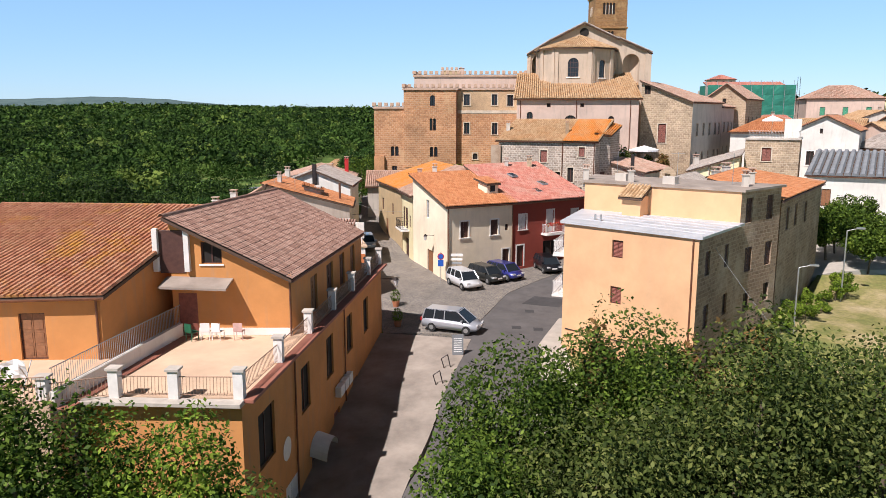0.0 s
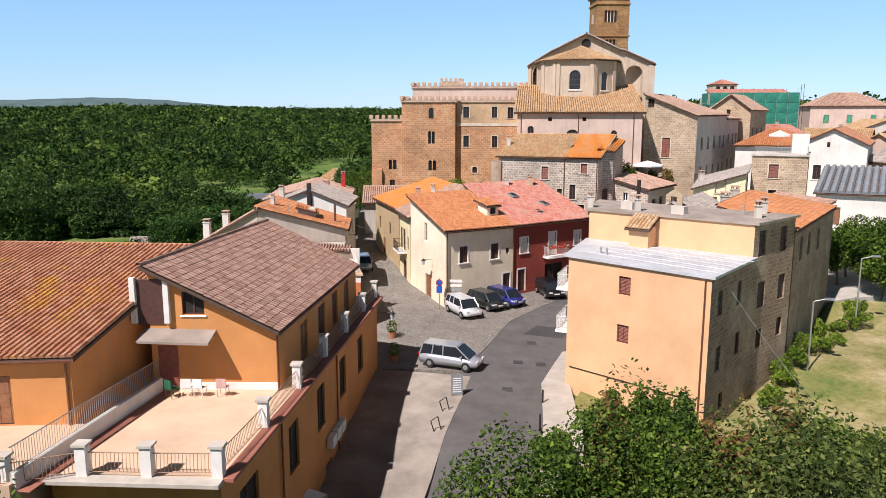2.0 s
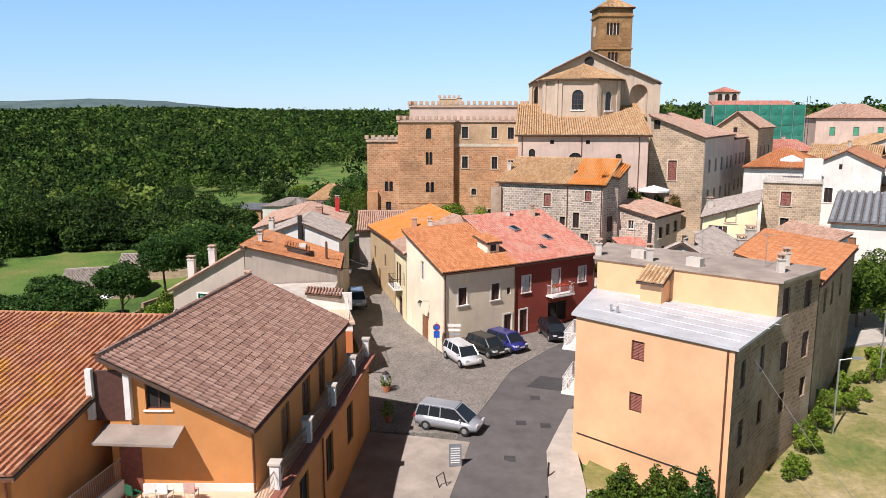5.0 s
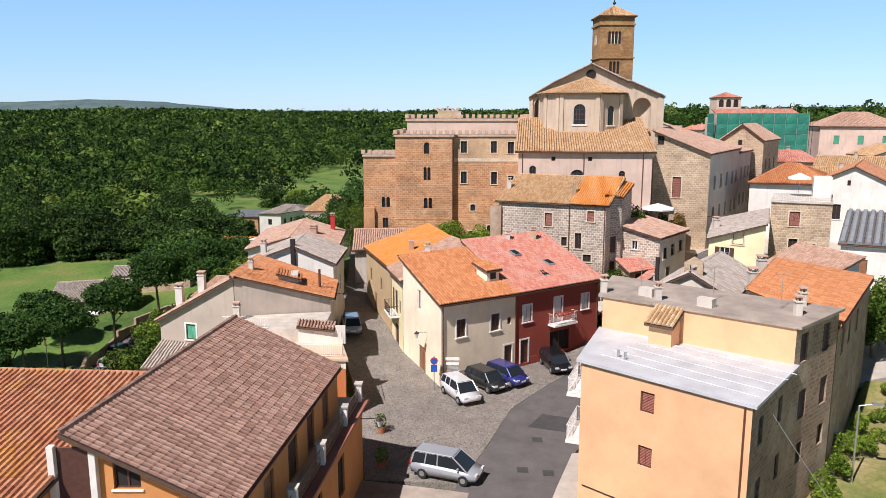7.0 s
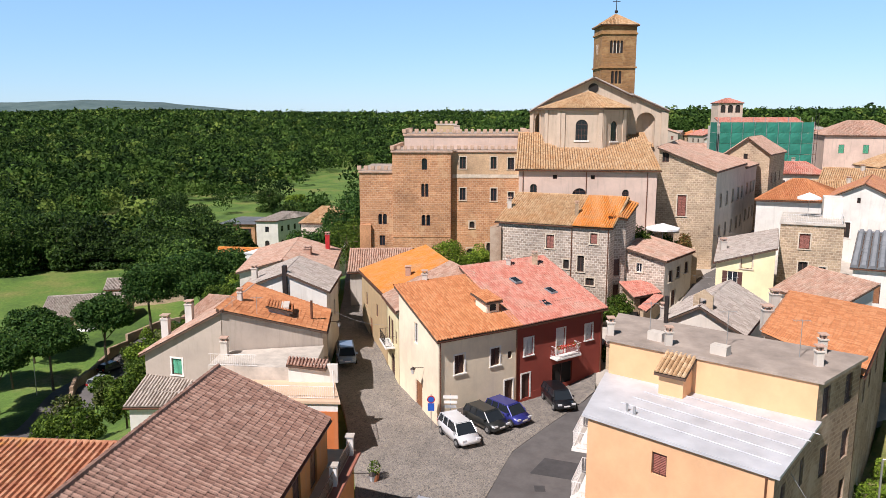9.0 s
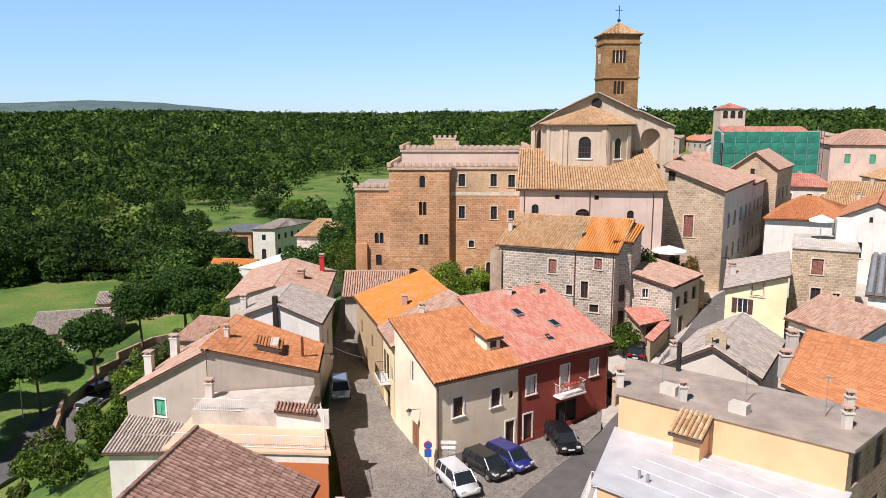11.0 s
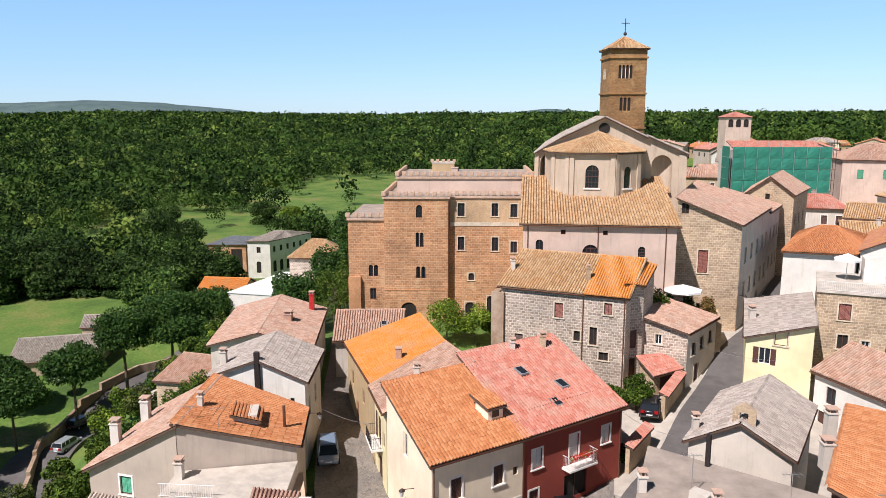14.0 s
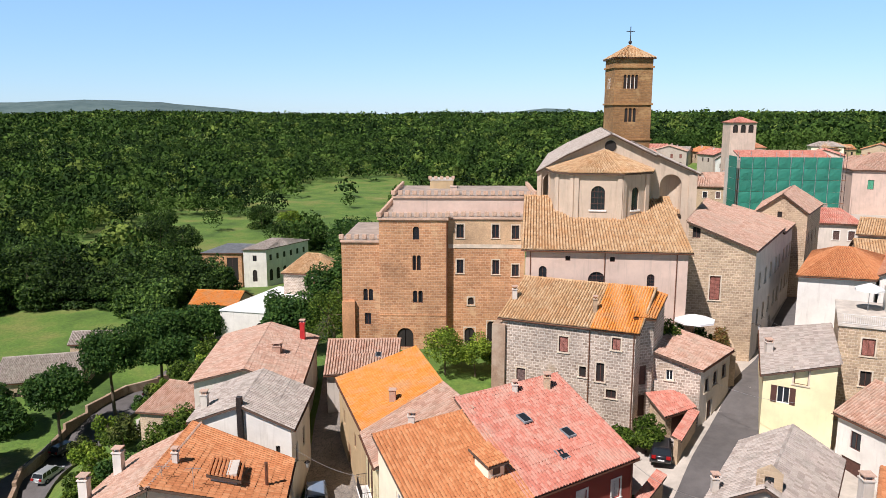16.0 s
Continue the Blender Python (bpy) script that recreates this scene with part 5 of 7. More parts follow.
# ---- stone houses below the church ----
sh, SH = house("stone_house", "rubble stone house with grey and orange clay tiles", "house", [(5.6, 28.6), (17.0, 23.9), (19.8, 30.0), (8.4, 34.7)], 0, ("shed", 12.0, 12.0, 14.3, 14.3), M["basalt"], M["roof_church"],
      {"A": [(5.5, 9.3, 0.85, 1.5, "window_red_shutter"), (10.3, 10.1, 0.75, 1.15, "window_red_shutter"), (1.49, 5.87, 0.85, 1.35, "window_shutter"), (7.45, 7.2, 0.62, 1.0, "window_void"), (8.99, 7.0, 0.71, 1.75, "window_void"), (9.93, 5.6, 0.9, 0.8, "window_void")]}, M["stone_trim"])
V, F = [], []
e0, e1 = SH[0].at(8.4, 0.45, 11.88), SH[0].at(12.7, 0.45, 11.88)
r1, r0 = SH[0].at(12.7, -6.9, 14.42), SH[0].at(8.4, -6.9, 14.42)
tile_slope(V, F, e0, e1, r1, r0, lift=0.09)
part_mesh("roof_patch", raw_mesh("roof_patch", V, F), M["roof_bright"], sh, "renewed bright orange tiles")["kind"] = "stuff"
bm = bmesh.new()
SH[0].box(bm, -0.9, 0.4, -5, 0.35, 0, 11.3)
part("buttress", bm, M["dark_stone"], sh)
drainpipe(sh, SH[0], 8.3, 3, 11.8)
drainpipe(sh, SH[0], 12.2, 3, 11.8)
chimney(sh, 6.9, 31.2, 12.7, 1.3, 0.45, M["pale"])
chimney(sh, 14.0, 27.4, 13.0, 1.0, 0.35, M["rubble"])
ss, _ = house("small_stone_house", "small stone house with weathered pink tiles", "house", [(23.3, 25.4), (27.6, 30.4), (23.2, 32.4), (18.9, 27.2)], 0, ("shed", 8.2, 8.4, 9.6, 9.4), M["basalt"], M["roof_pink"],
      {"D": [(1.75, 6.7, 0.6, 1.0, "window_white_glass")], "A": [(1.0, 5.6, 0.9, 1.3, "window_void"), (2.8, 5.8, 0.9, 1.3, "window_void"), (4.8, 6.0, 0.9, 1.3, "window_void"), (1.8, 2.6, 1.0, 2.0, "door_void")]}, M["stone_trim"], {"A": M["pale"]})
house("stone_stair_house", "narrow stone stair house with orange tiles", "house", [(17.3, 25.6), (19.2, 26.4), (21.0, 30.0), (19.2, 30.6)], 0, ("shed", 13.0, 12.6, 13.6, 14.2), M["basalt"], M["roof_bright"], {"A": [(0.5, 6.4, 0.9, 1.8, "door_void"), (0.5, 3.4, 0.9, 2.0, "door_void")]}, None)
sp, SP = house("street_palazzo", "tall stone house along the rising street", "house", [(32.2, 37.6), (41.0, 52.5), (33, 57), (25.5, 38.9)], 2, ("shed", 16.9, 17.0, 19.8, 19.5), M["rubble"], M["roof_pink"],
      {"D": [(2.42, 11.3, 1.05, 2.6, "window_red_shutter"), (0.4, 17.9, 0.8, 1.2, "window_void", None)], "A": [(u, z, 0.9, 1.7, "window_shutter") for z in (8.2, 12.2) for u in (2.5, 6, 9.5, 13, 15.5)] + [(4, 4.6, 1.2, 2.2, "door_void"), (11, 5.0, 1.2, 2.2, "door_void")]}, M["stone_trim"], {"A": M["pale"]})
house("street_house", "plain old house with weathered tiles on the rising street", "house", [(41.1, 52.7), (45.6, 60.5), (39, 64), (36, 56)], 3, ("shed", 16.4, 16.4, 18.2, 18.5), M["pale"], M["roof_pink"],
      {"A": [(u, z, 0.9, 1.6, "window_shutter") for z in (8.6, 12.4) for u in (1.5, 4.5, 7)]}, M["stone_trim"])
house("tall_street_house", "tall stone house with a gabled tile roof", "house", [(41.5, 62.5), (47.5, 60.6), (54, 71), (47, 74)], 3, ("gable", "BC", 17.9, 20.2), M["rubble"], M["roof_pink"],
      {"A": [(2.6, 17.0, 0.6, 0.8, "window_void")], "B": [(u, z, 0.9, 1.6, "window_shutter") for z in (9.5, 13.2) for u in (2, 5, 8.5)]}, None)

# ---- east of the street ----
ch, CHS = house("chapel_house", "low house with grey tiles and a bell gable", "house", [(16.9, 3.0), (22.6, 0.4), (27.6, 8.8), (22.0, 11.4)], -1, ("gable", "BC", 7.6, 9.3), M["pale"], M["roof_grey"])
bg = Side((19.3, 2.1), (20.6, 1.5))
bm = bmesh.new()
uvl = bm.loops.layers.uv.new("UVMap")
wall(bm, uvl, bg, 8.2, [(0, 10.0), (bg.length / 2, 10.5), (bg.length, 10.0)], [(0.45, 9.0, 0.5, 0.85)], 0.35)
bg2 = Side(bg.at(bg.length, -0.35, 0), bg.at(0, -0.35, 0))
wall(bm, uvl, bg2, 8.2, [(0, 10.0), (bg.length / 2, 10.5), (bg.length, 10.0)], [(0.45, 9.0, 0.5, 0.85)], 0.0)
for u in (0, bg.length):
    bm.faces.new([bm.verts.new(bg.at(u, v, z)) for v, z in ((0, 8.2), (-0.35, 8.2), (-0.35, 10.0), (0, 10.0))])
for u0_, u1_, z0_, z1_ in ((0, bg.length / 2, 10.0, 10.5), (bg.length / 2, bg.length, 10.5, 10.0)):
    bm.faces.new([bm.verts.new(bg.at(u, v, z)) for u, v, z in ((u0_, 0, z0_), (u1_, 0, z1_), (u1_, -0.35, z1_), (u0_, -0.35, z0_))])
part("bell_gable", bm, M["rubble"], ch, "small stone bell gable")
bm = bmesh.new()
for r0_, r1_, za, zb in ((0.2, 0.15, 9.05, 9.2), (0.15, 0.10, 9.2, 9.45), (0.10, 0.03, 9.45, 9.55)):
    bmesh.ops.create_cone(bm, segments=12, radius1=r0_, radius2=r1_, depth=zb - za, matrix=Matrix.Translation((*bg.at(0.7, -0.17, 0)[:2], (za + zb) / 2)))
part("bell", bm, M["iron"], ch)
chimney(ch, 17.6, 4.0, 7.6, 1.0, 0.4)
yg, YS = house("yellow_gable_house", "pale yellow house with grey tiled roof", "house", [(32.6, 36.0), (28.0, 23.3), (32.8, 20.4), (37.0, 31.2)], 0, ("shed", 8.8, 8.6, 10.4, 10.6), M["yellow"], M["roof_grey"],
      {"B": [(1.15, 6.2, 1.0, 1.5, "window_white_open_glass", None), (2.4, 8.1, 1.1, 1.4, "window_blind")]}, M["stone_trim"])
chimney(yg, 30.2, 28, 9.2, 0.7, 0.6)
tt, TTS = house("terrace_tower_house", "brown stone house with a furnished roof terrace", "house", [(35.4, 26.0), (41.0, 23.8), (45.0, 32.6), (39.4, 34.9)], 0, ("flat", 12.2), M["rubble"], M["concrete"],
      {"A": [(1.9, 9.6, 1.05, 1.6, "window_red_shutter"), (2.0, 6.8, 0.9, 1.4, "window_void"), (4.0, 6.7, 0.7, 1.1, "window_white_glass")]}, M["stone_trim"], {"B": M["tuff"]}, over=0.2)
for s in TTS[:2]:
    railing(tt, s.at(0.2, -0.2, 12.3), s.at(s.length - 0.2, -0.2, 12.3), 0.9, 0.16, M["white_wood"], 0)
bm = bmesh.new()
Side((41.4, 29.5), (43.2, 28.8)).box(bm, 0, 1.9, -2.6, 0, 12.3, 14.6)
part("stair_hut", bm, M["white"], tt)
wh, _ = house("white_house", "white house with orange hipped roof", "house", [(40, 45), (47.5, 43.0), (56, 56), (48.5, 60)], 2, ("hip", 12.6, 14.8, 0.4), M["white"], M["roof_orange"])
house("white_gable_house", "white gabled house with old orange tiles", "house", [(48.5, 44), (56, 40), (64, 54), (57, 58)], 2, ("gable", "BC", 13.0, 15.0), M["white"], M["roof_old"], {"A": [(3.5, 12.5, 0.4, 0.7, "window_void", None), (2, 8, 1, 2, "window_void")], "B": [(u, z, 0.9, 1.5, "window_shutter") for u in (2, 6, 10) for z in (6, 10)]}, M["trim"])
ws, _ = house("white_small_house", "small white house with pinkish roof tiles", "house", [(32.9, 19.8), (35.5, 13.0), (40.0, 15.4), (37.3, 22.6)], 0, ("shed", 6.5, 6.4, 7.9, 8.0), M["white"], M["roof_pink"],
      {"A": [(1.3, 4.0, 1.0, 1.5, "window_glass"), (0.6, 1.0, 1.9, 2.1, "door_void")]}, None)
house("slate_roof_house", "pale house with grey sheet roof and stone flank", "house", [(41.6, 22.5), (50.5, 18.5), (55, 27), (46.5, 31)], 0, ("shed", 8.2, 8.2, 10.4, 10.4), M["white"], M["slate"],
      {"A": [(1.6, 4.6, 1.0, 2.0, "door_light")], "B": [(3.0, 5.0, 1.0, 1.5, "window_red_shutter")]}, None, {"B": M["rubble"]}, pitch=0.8, row=1.2)

# ---- west of the lane ----
oh, OHS = house("orange_roof_house", "grey plastered house with orange tiles and dormer", "house", [(-9.4, 3.5), (-10.2, 9.5), (-17.3, 11), (-16.9, 1.7)], -3, ("shed", 6.6, 6.6, 8.5, 8.7), M["grey_plaster"], M["roof_orange"], pitch=0.3)
bm = bmesh.new()
d_ = Side((-13.8, 3.9), (-12.2, 4.2))
d_.box(bm, 0, 1.6, -2.0, 0, 6.9, 8.3)
part("dormer", bm, M["pale"], oh)
roof_part(oh, [((*d_.at(-0.2, 0.3, 0)[:2], 8.5), (*d_.at(1.9, 0.3, 0)[:2], 7.9), (*d_.at(1.9, -2.2, 0)[:2], 7.9), (*d_.at(-0.2, -2.2, 0)[:2], 8.5))], M["roof_orange"])
rod_part(oh, "flue", (-10.6, 5.2, 6.6), (-10.6, 5.2, 8.6), 0.12, M["copper"])
chimney(oh, -16.4, 5.0, 8.5, 0.8, 0.35)
for x, y in ((-16.3, 2.6), (-14.3, 2.4)):
    aerial(oh, x, y, 7.0, 2.6)
ph, PHS = house("pink_roof_house", "grey plastered house end with green shutters", "house", [(-23, 13), (-24, 3.6), (-16.95, 1.7), (-17.3, 11)], -4, ("shed", 5.0, 4.6, 8.5, 8.3), M["grey_plaster"], M["roof_pink"],
      {"B": [(2.55, 3.0, 0.95, 1.35, "window_green_shutter")]}, M["trim"])
chimney(ph, -23.2, 6.2, 5.2, 1.5, 0.6, M["white"])
chimney(ph, -22.4, 9.5, 5.6, 1.5, 0.6, M["white"])
house("grey_lean_to", "lean-to with grey striped tiles", "house", [(-23.6, -0.6), (-17.6, -0.3), (-17.4, 2.2), (-23.6, 3.5)], -4, ("shed", 1.7, 1.7, 2.6, 2.6), M["white"], M["roof_grey"])
wt, WTS = house("white_tall_house", "white house with grey tiles and dark chimneys", "house", [(-18.6, 13.8), (-10.8, 12.8), (-11.1, 20.5), (-19, 21)], -3, ("gable", "BC", 7.7, 9.2), M["white"], M["roof_grey"],
      {"B": [(1.5, 4.0, 0.8, 1.6, "window_glass"), (4.5, 4.0, 0.8, 1.6, "window_glass")], "A": [(6.6, 4.9, 0.35, 1.2, "window_void")]}, None)
strip(wt, "chimney_breast", WTS[0], 3.75, 4.15, 0.0, 0.35, 3, 9.9, M["iron"], "dark flue up the gable")
chimney(wt, -18.2, 15.5, 7.9, 1.2, 0.5, M["pale"])
pt, _ = house("pink_tall_house", "house with weathered pink and orange tiles", "house", [(-22.5, 24.5), (-12.6, 23.5), (-14.0, 38), (-24, 38.5)], -3, ("gable", "BC", 6.9, 8.3), M["pale"], M["roof_pink"])
chimney(pt, -16.2, 30, 7.9, 0.6, 0.8, M["roof_pink"])
chimney(pt, -15.0, 36, 7.6, 1.5, 0.5, M["sign_red"])
wth, WT2 = house("white_terrace_house", "white plastered house with flat roof terraces", "house", [(-17.2, -5.6), (-6.6, -6.0), (-9.2, 3.4), (-17.2, 1.6)], -3, ("flat", 4.3), M["white"], M["terrace"], over=0.25)
bm = bmesh.new()
vs = [bm.verts.new((x, y, z)) for z in (4.3, 5.4) for x, y in ((-16.9, -1.8), (-9.0, -2.2), (-9.3, 3.3), (-16.9, 1.6))]
for f in ((3, 2, 1, 0), (4, 5, 6, 7), (0, 1, 5, 4), (1, 2, 6, 5), (2, 3, 7, 6), (3, 0, 4, 7)):
    bm.faces.new([vs[k] for k in f])
part("upper_terrace", bm, M["concrete"], wth, "cracked concrete upper terrace")
for a, b, z in (((-16.9, -5.3), (-6.9, -5.7), 4.43), ((-6.9, -5.7), (-7.6, -2.2), 4.43), ((-16.8, -1.8), (-13.2, -2.0), 5.4)):
    railing(wth, (*a, z), (*b, z), 0.9, 0.14, M["white_wood"], 0)
strip(wth, "parapet", Side((-10.8, -2.4), (-6.9, -2.4)), 0, 3.6, -0.2, 0.0, 4.4, 5.8, M["white"])
roof_part(wth, [((-10.9, -2.6, 5.75), (-8.0, -2.7, 5.5), (-7.9, -1.9, 5.9), (-10.9, -1.8, 6.1))], M["roof_brown"])
chimney(wth, -16.4, 0.6, 5.3, 1.2, 0.5, M["pale"])
strip(wth, "street_wall", Side((-6.62, -6.02), (-9.2, 3.4)), 0.0, 9.7, 0.0, 0.04, -3, 3.6, M["orange_red"], "orange-red painted flank")
strip(wth, "front_wall", Side((-17.2, -5.64), (-6.6, -6.04)), 0.0, 10.6, 0.0, 0.04, -3, 3.7, M["orange_red"], "orange-red painted front")

# garden terraces and walls of the western slope
def garden_wall(pts, h, th, material, label, sink=2.5):
    top = base("garden_wall", *pts[0], height(*pts[0]), label, "wall")
    for a, b in zip(pts, pts[1:]):
        s = Side(a, b)
        n = max(1, int(s.length / 4))
        for k in range(n):
            c = s.at(s.length * (k + 0.5) / n, 0, 0)
            strip(top, "wall_section", s, s.length * k / n, s.length * (k + 1) / n, -th, 0, height(c.x, c.y) - sink, height(c.x, c.y) + h, material)
    return top


garden_wall([(-50, 36), (-55, 49), (-56.5, 62), (-53, 75), (-46, 82)], 1.5, 0.5, M["dark_stone"], "dark stone wall along the lower road")
garden_wall([(-38, 46), (-33, 56), (-28, 62), (-24, 72)], 1.2, 0.5, M["pale"], "pale stepped garden wall")
garden_wall([(-30, 26), (-27, 40)], 2.0, 0.5, M["rubble"], "stone retaining wall of a garden")
house("garden_shed", "low garden building with pink tiles", "shed", [(-34.5, 39), (-27, 37), (-26, 42), (-33, 44.5)], -12, ("shed", -2.2, -1.8, -0.6, -0.8), M["rubble"], M["roof_pink"])
house("barn", "stone barn with striped grey tiles", "barn", [(-74, 72.5), (-61.5, 76.0), (-63, 86), (-75, 82)], -18, ("gable", "AB", -12.0, -9.2), M["rubble"], M["roof_grey"], {"A": [(3, -15, 1, 1.2, "window_void"), (7, -15, 1, 1.2, "window_void")]})
house("barn_wing", "long low barn with grey tiles", "barn", [(-70, 89), (-55, 91), (-56, 97), (-71, 95)], -18, ("gable", "AB", -10.5, -9.0), M["rubble"], M["roof_grey"])
house("pump_house", "small building with grey tiles by the road", "shed", [(-47, 84), (-39, 86), (-40, 92), (-48, 90)], -16, ("shed", -8.2, -8.2, -7, -7), M["rubble"], M["roof_grey"])
house("orange_roof_cottage", "stone cottage with bright orange tiles", "house", [(-56, 111.5), (-46, 110.5), (-45, 119), (-55, 120)], -17, ("gable", "AB", -8.6, -6.6), M["rubble"], M["roof_bright"])
wy, _ = house("white_yard_building", "white building with flat white roofs", "house", [(-38.5, 79), (-24, 76), (-20, 92), (-33, 96)], -10, ("flat", -1.2), M["white"], M["cloth"], {"A": [(6.5, -5.5, 1.2, 2.6, "arch_void")]}, None, over=0.2)
house("whitestone_house", "pale stone house with brown tiles", "house", [(-30.5, 90), (-23, 89), (-21, 98), (-29, 99.5)], -8, ("hip", 2.8, 5.6, 0.35), M["basalt"], M["roof_church"], {"A": [(4.8, -0.4, 1, 2, "window_red_shutter")]}, None)
villa, _ = house("villa", "white two-storey villa with arched ground floor", "house", [(-65.5, 180.5), (-58.6, 181.0), (-49.5, 198.5), (-57, 200)], -22, ("hip", -9.6, -7.6, 0.3), M["white"], M["roof_grey"],
      {"A": [(2.6, -19.5, 1.4, 3.6, "arch_void"), (2.8, -13.2, 1.2, 1.8, "window_glass")], "B": [(1.2 + 3.1 * k, -19.5, 1.6, 3.6, "arch_void") for k in range(6)] + [(1.4 + 3.1 * k, -13.2, 1.1, 1.8, "window_glass") for k in range(6)]}, None)
house("brick_barn", "brick barn beside the villa", "barn", [(-78, 180), (-66, 180.4), (-62, 192), (-74, 193)], -21, ("shed", -10.6, -10.6, -10.0, -10.0), M["tuff"], M["slate"], {"A": [(1, -19, 3, 4, "window_void"), (7.5, -19, 3.4, 7, "window_void")]}, None)

sheet("lower_road", [(-60, 20), (-56.5, 36), (-58, 49.5), (-58.2, 60), (-55, 75), (-47, 92), (-44, 120)], [(-50, 20), (-48.5, 36), (-49, 50), (-48.8, 61), (-46.5, 72), (-41, 90), (-39, 118)], 0.1, M["asphalt"], "grey lower road along the valley side")

# ---- scaffolded building and the town behind ----
sc = base("scaffolded_building", 68, 118, 8, "building under repair wrapped in green scaffold netting", "building")
S = Side((57.9, 115.6), (78.0, 114.6))
bm = bmesh.new()
uvl = bm.loops.layers.uv.new("UVMap")
for s in (Side((59.2, 117), (77, 116)), Side((77, 116), (78, 130)), Side((60.2, 131), (59.2, 117))):
    wall(bm, uvl, s, 4, [(0, 21.2), (s.length, 21.2)])
part("wall", bm, M["pale"], sc)
roof_part(sc, [((58.9, 116.8, 21.3), (77.3, 115.8, 21.3), (77.6, 123, 23), (59.3, 124, 23))], M["roof_red"], 0.35, 0.5)
for i in range(8):
    for j in range(6):
        u0, u1, z0, z1 = S.length * i / 8, S.length * (i + 1) / 8, 8 + 2.35 * j, 8 + 2.35 * (j + 1)
        bm = bmesh.new()
        n = 5
        g = [[bm.verts.new(S.at(u0 + (u1 - u0) * a / n, 0.12 * math.sin(math.pi * a / n) * math.sin(math.pi * b / n) + random.uniform(-0.03, 0.03), z0 + 0.03 + (z1 - z0 - 0.05) * b / n)) for a in range(n + 1)] for b in range(n + 1)]
        for b in range(n):
            for a in range(n):
                bm.faces.new([g[b][a], g[b][a + 1], g[b + 1][a + 1], g[b + 1][a]])
        part("net_panel", bm, M["net"], sc)
SL = Side((58.6, 124), (57.9, 115.6))
for j in range(6):
    strip(sc, "net_panel", SL, 0, 6.2, 0, 0.05, 8 + 2.35 * j, 10.3 + 2.35 * j, M["net"])
    strip(sc, "deck", S, -0.1, S.length + 1.0, -1.2, -0.05, 8 + 2.35 * j, 8.06 + 2.35 * j, M["wood_light"])
for i in range(9):
    for v in (0.16, -1.2):
        p = S.at(S.length * i / 8, v, 0)
        rod_part(sc, "pole", (p.x, p.y, 6), (p.x, p.y, 23.2 if v < 0 else 22.2), 0.05, M["steel"])
for u in (S.length + 0.5, S.length + 1.1):
    p = S.at(u, -0.5, 0)
    rod_part(sc, "pole", (p.x, p.y, 6), (p.x, p.y, 24), 0.05, M["iron"])

house("small_bell_house", "pinkish house with an arcaded roof turret", "house", [(100, 215), (122, 214), (123, 230), (101, 231)], 4, ("shed", 17, 15, 16, 19), M["pink"], M["roof_pink"])
house("arcaded_turret", "square turret with arched openings and tile roof", "tower", [(90.1, 216), (98.5, 215.6), (98.9, 224.4), (90.5, 224.8)], 10, ("hip", 27.9, 29.7, 0.45), M["pink"], M["roof_red"],
      {"A": [(0.84, 24.6, 1.68, 2.7, "arch_void"), (3.36, 24.6, 1.68, 2.7, "arch_void"), (5.88, 24.6, 1.68, 2.7, "arch_void")]}, None)
house("chapel_turret", "small white bell turret with arched opening", "tower", [(150, 210), (154, 209.6), (154.2, 214), (150.2, 214.4)], 8, ("hip", 20.5, 22.0, 0.45), M["white"], M["roof_pink"], {"A": [(1.3, 16.5, 1.3, 2.4, "arch_void")]}, None)
house("pink_corner_house", "pinkish house with green shutters and tile roof", "house", [(84, 122), (100, 117), (106, 134), (88, 138)], 6, ("hip", 19, 22.3, 0.35), M["pink"], M["roof_pink"],
      {"A": [(3, 15, 1.2, 2, "window_green_shutter"), (8, 15, 1.2, 2, "window_green_shutter"), (13, 15, 1.2, 2, "window_green_shutter")]}, None)
rt = random.Random(3)
WM = ["white", "pale", "pink", "yellow", "rubble", "grey_plaster", "ochre", "cream"]
RM = ["roof_pink", "roof_red", "roof_old", "roof_orange", "roof_grey", "roof_pink", "roof_church"]
LB = {"white": "white plastered", "pale": "pale plastered", "pink": "pinkish plastered", "yellow": "pale yellow", "rubble": "rubble stone", "grey_plaster": "grey plastered", "ochre": "ochre plastered", "cream": "cream plastered"}
TOWN = [(62, 64, 11, 9, 11.5), (72, 60, 10, 9, 12), (70, 78, 11, 10, 12.5), (82, 72, 11, 9, 13), (63, 88, 9, 9, 13), (94, 84, 11, 10, 14), (84, 92, 11, 10, 14), (100, 100, 12, 9, 16), (56, 30, 9, 8, 8.5), (64, 42, 10, 9, 10.5), (76, 46, 11, 9, 11), (66, 24, 10, 9, 8.5),
        (88, 58, 11, 9, 12), (60, 146, 12, 9, 13.5), (48, 138, 9, 9, 15), (44, 120, 9, 8, 15.5), (100, 128, 12, 10, 18.5)]
for k in range(44):
    TOWN.append((rt.uniform(58, 215), rt.uniform(150, 320), rt.uniform(9, 14), rt.uniform(8, 11), rt.uniform(13, 18)))
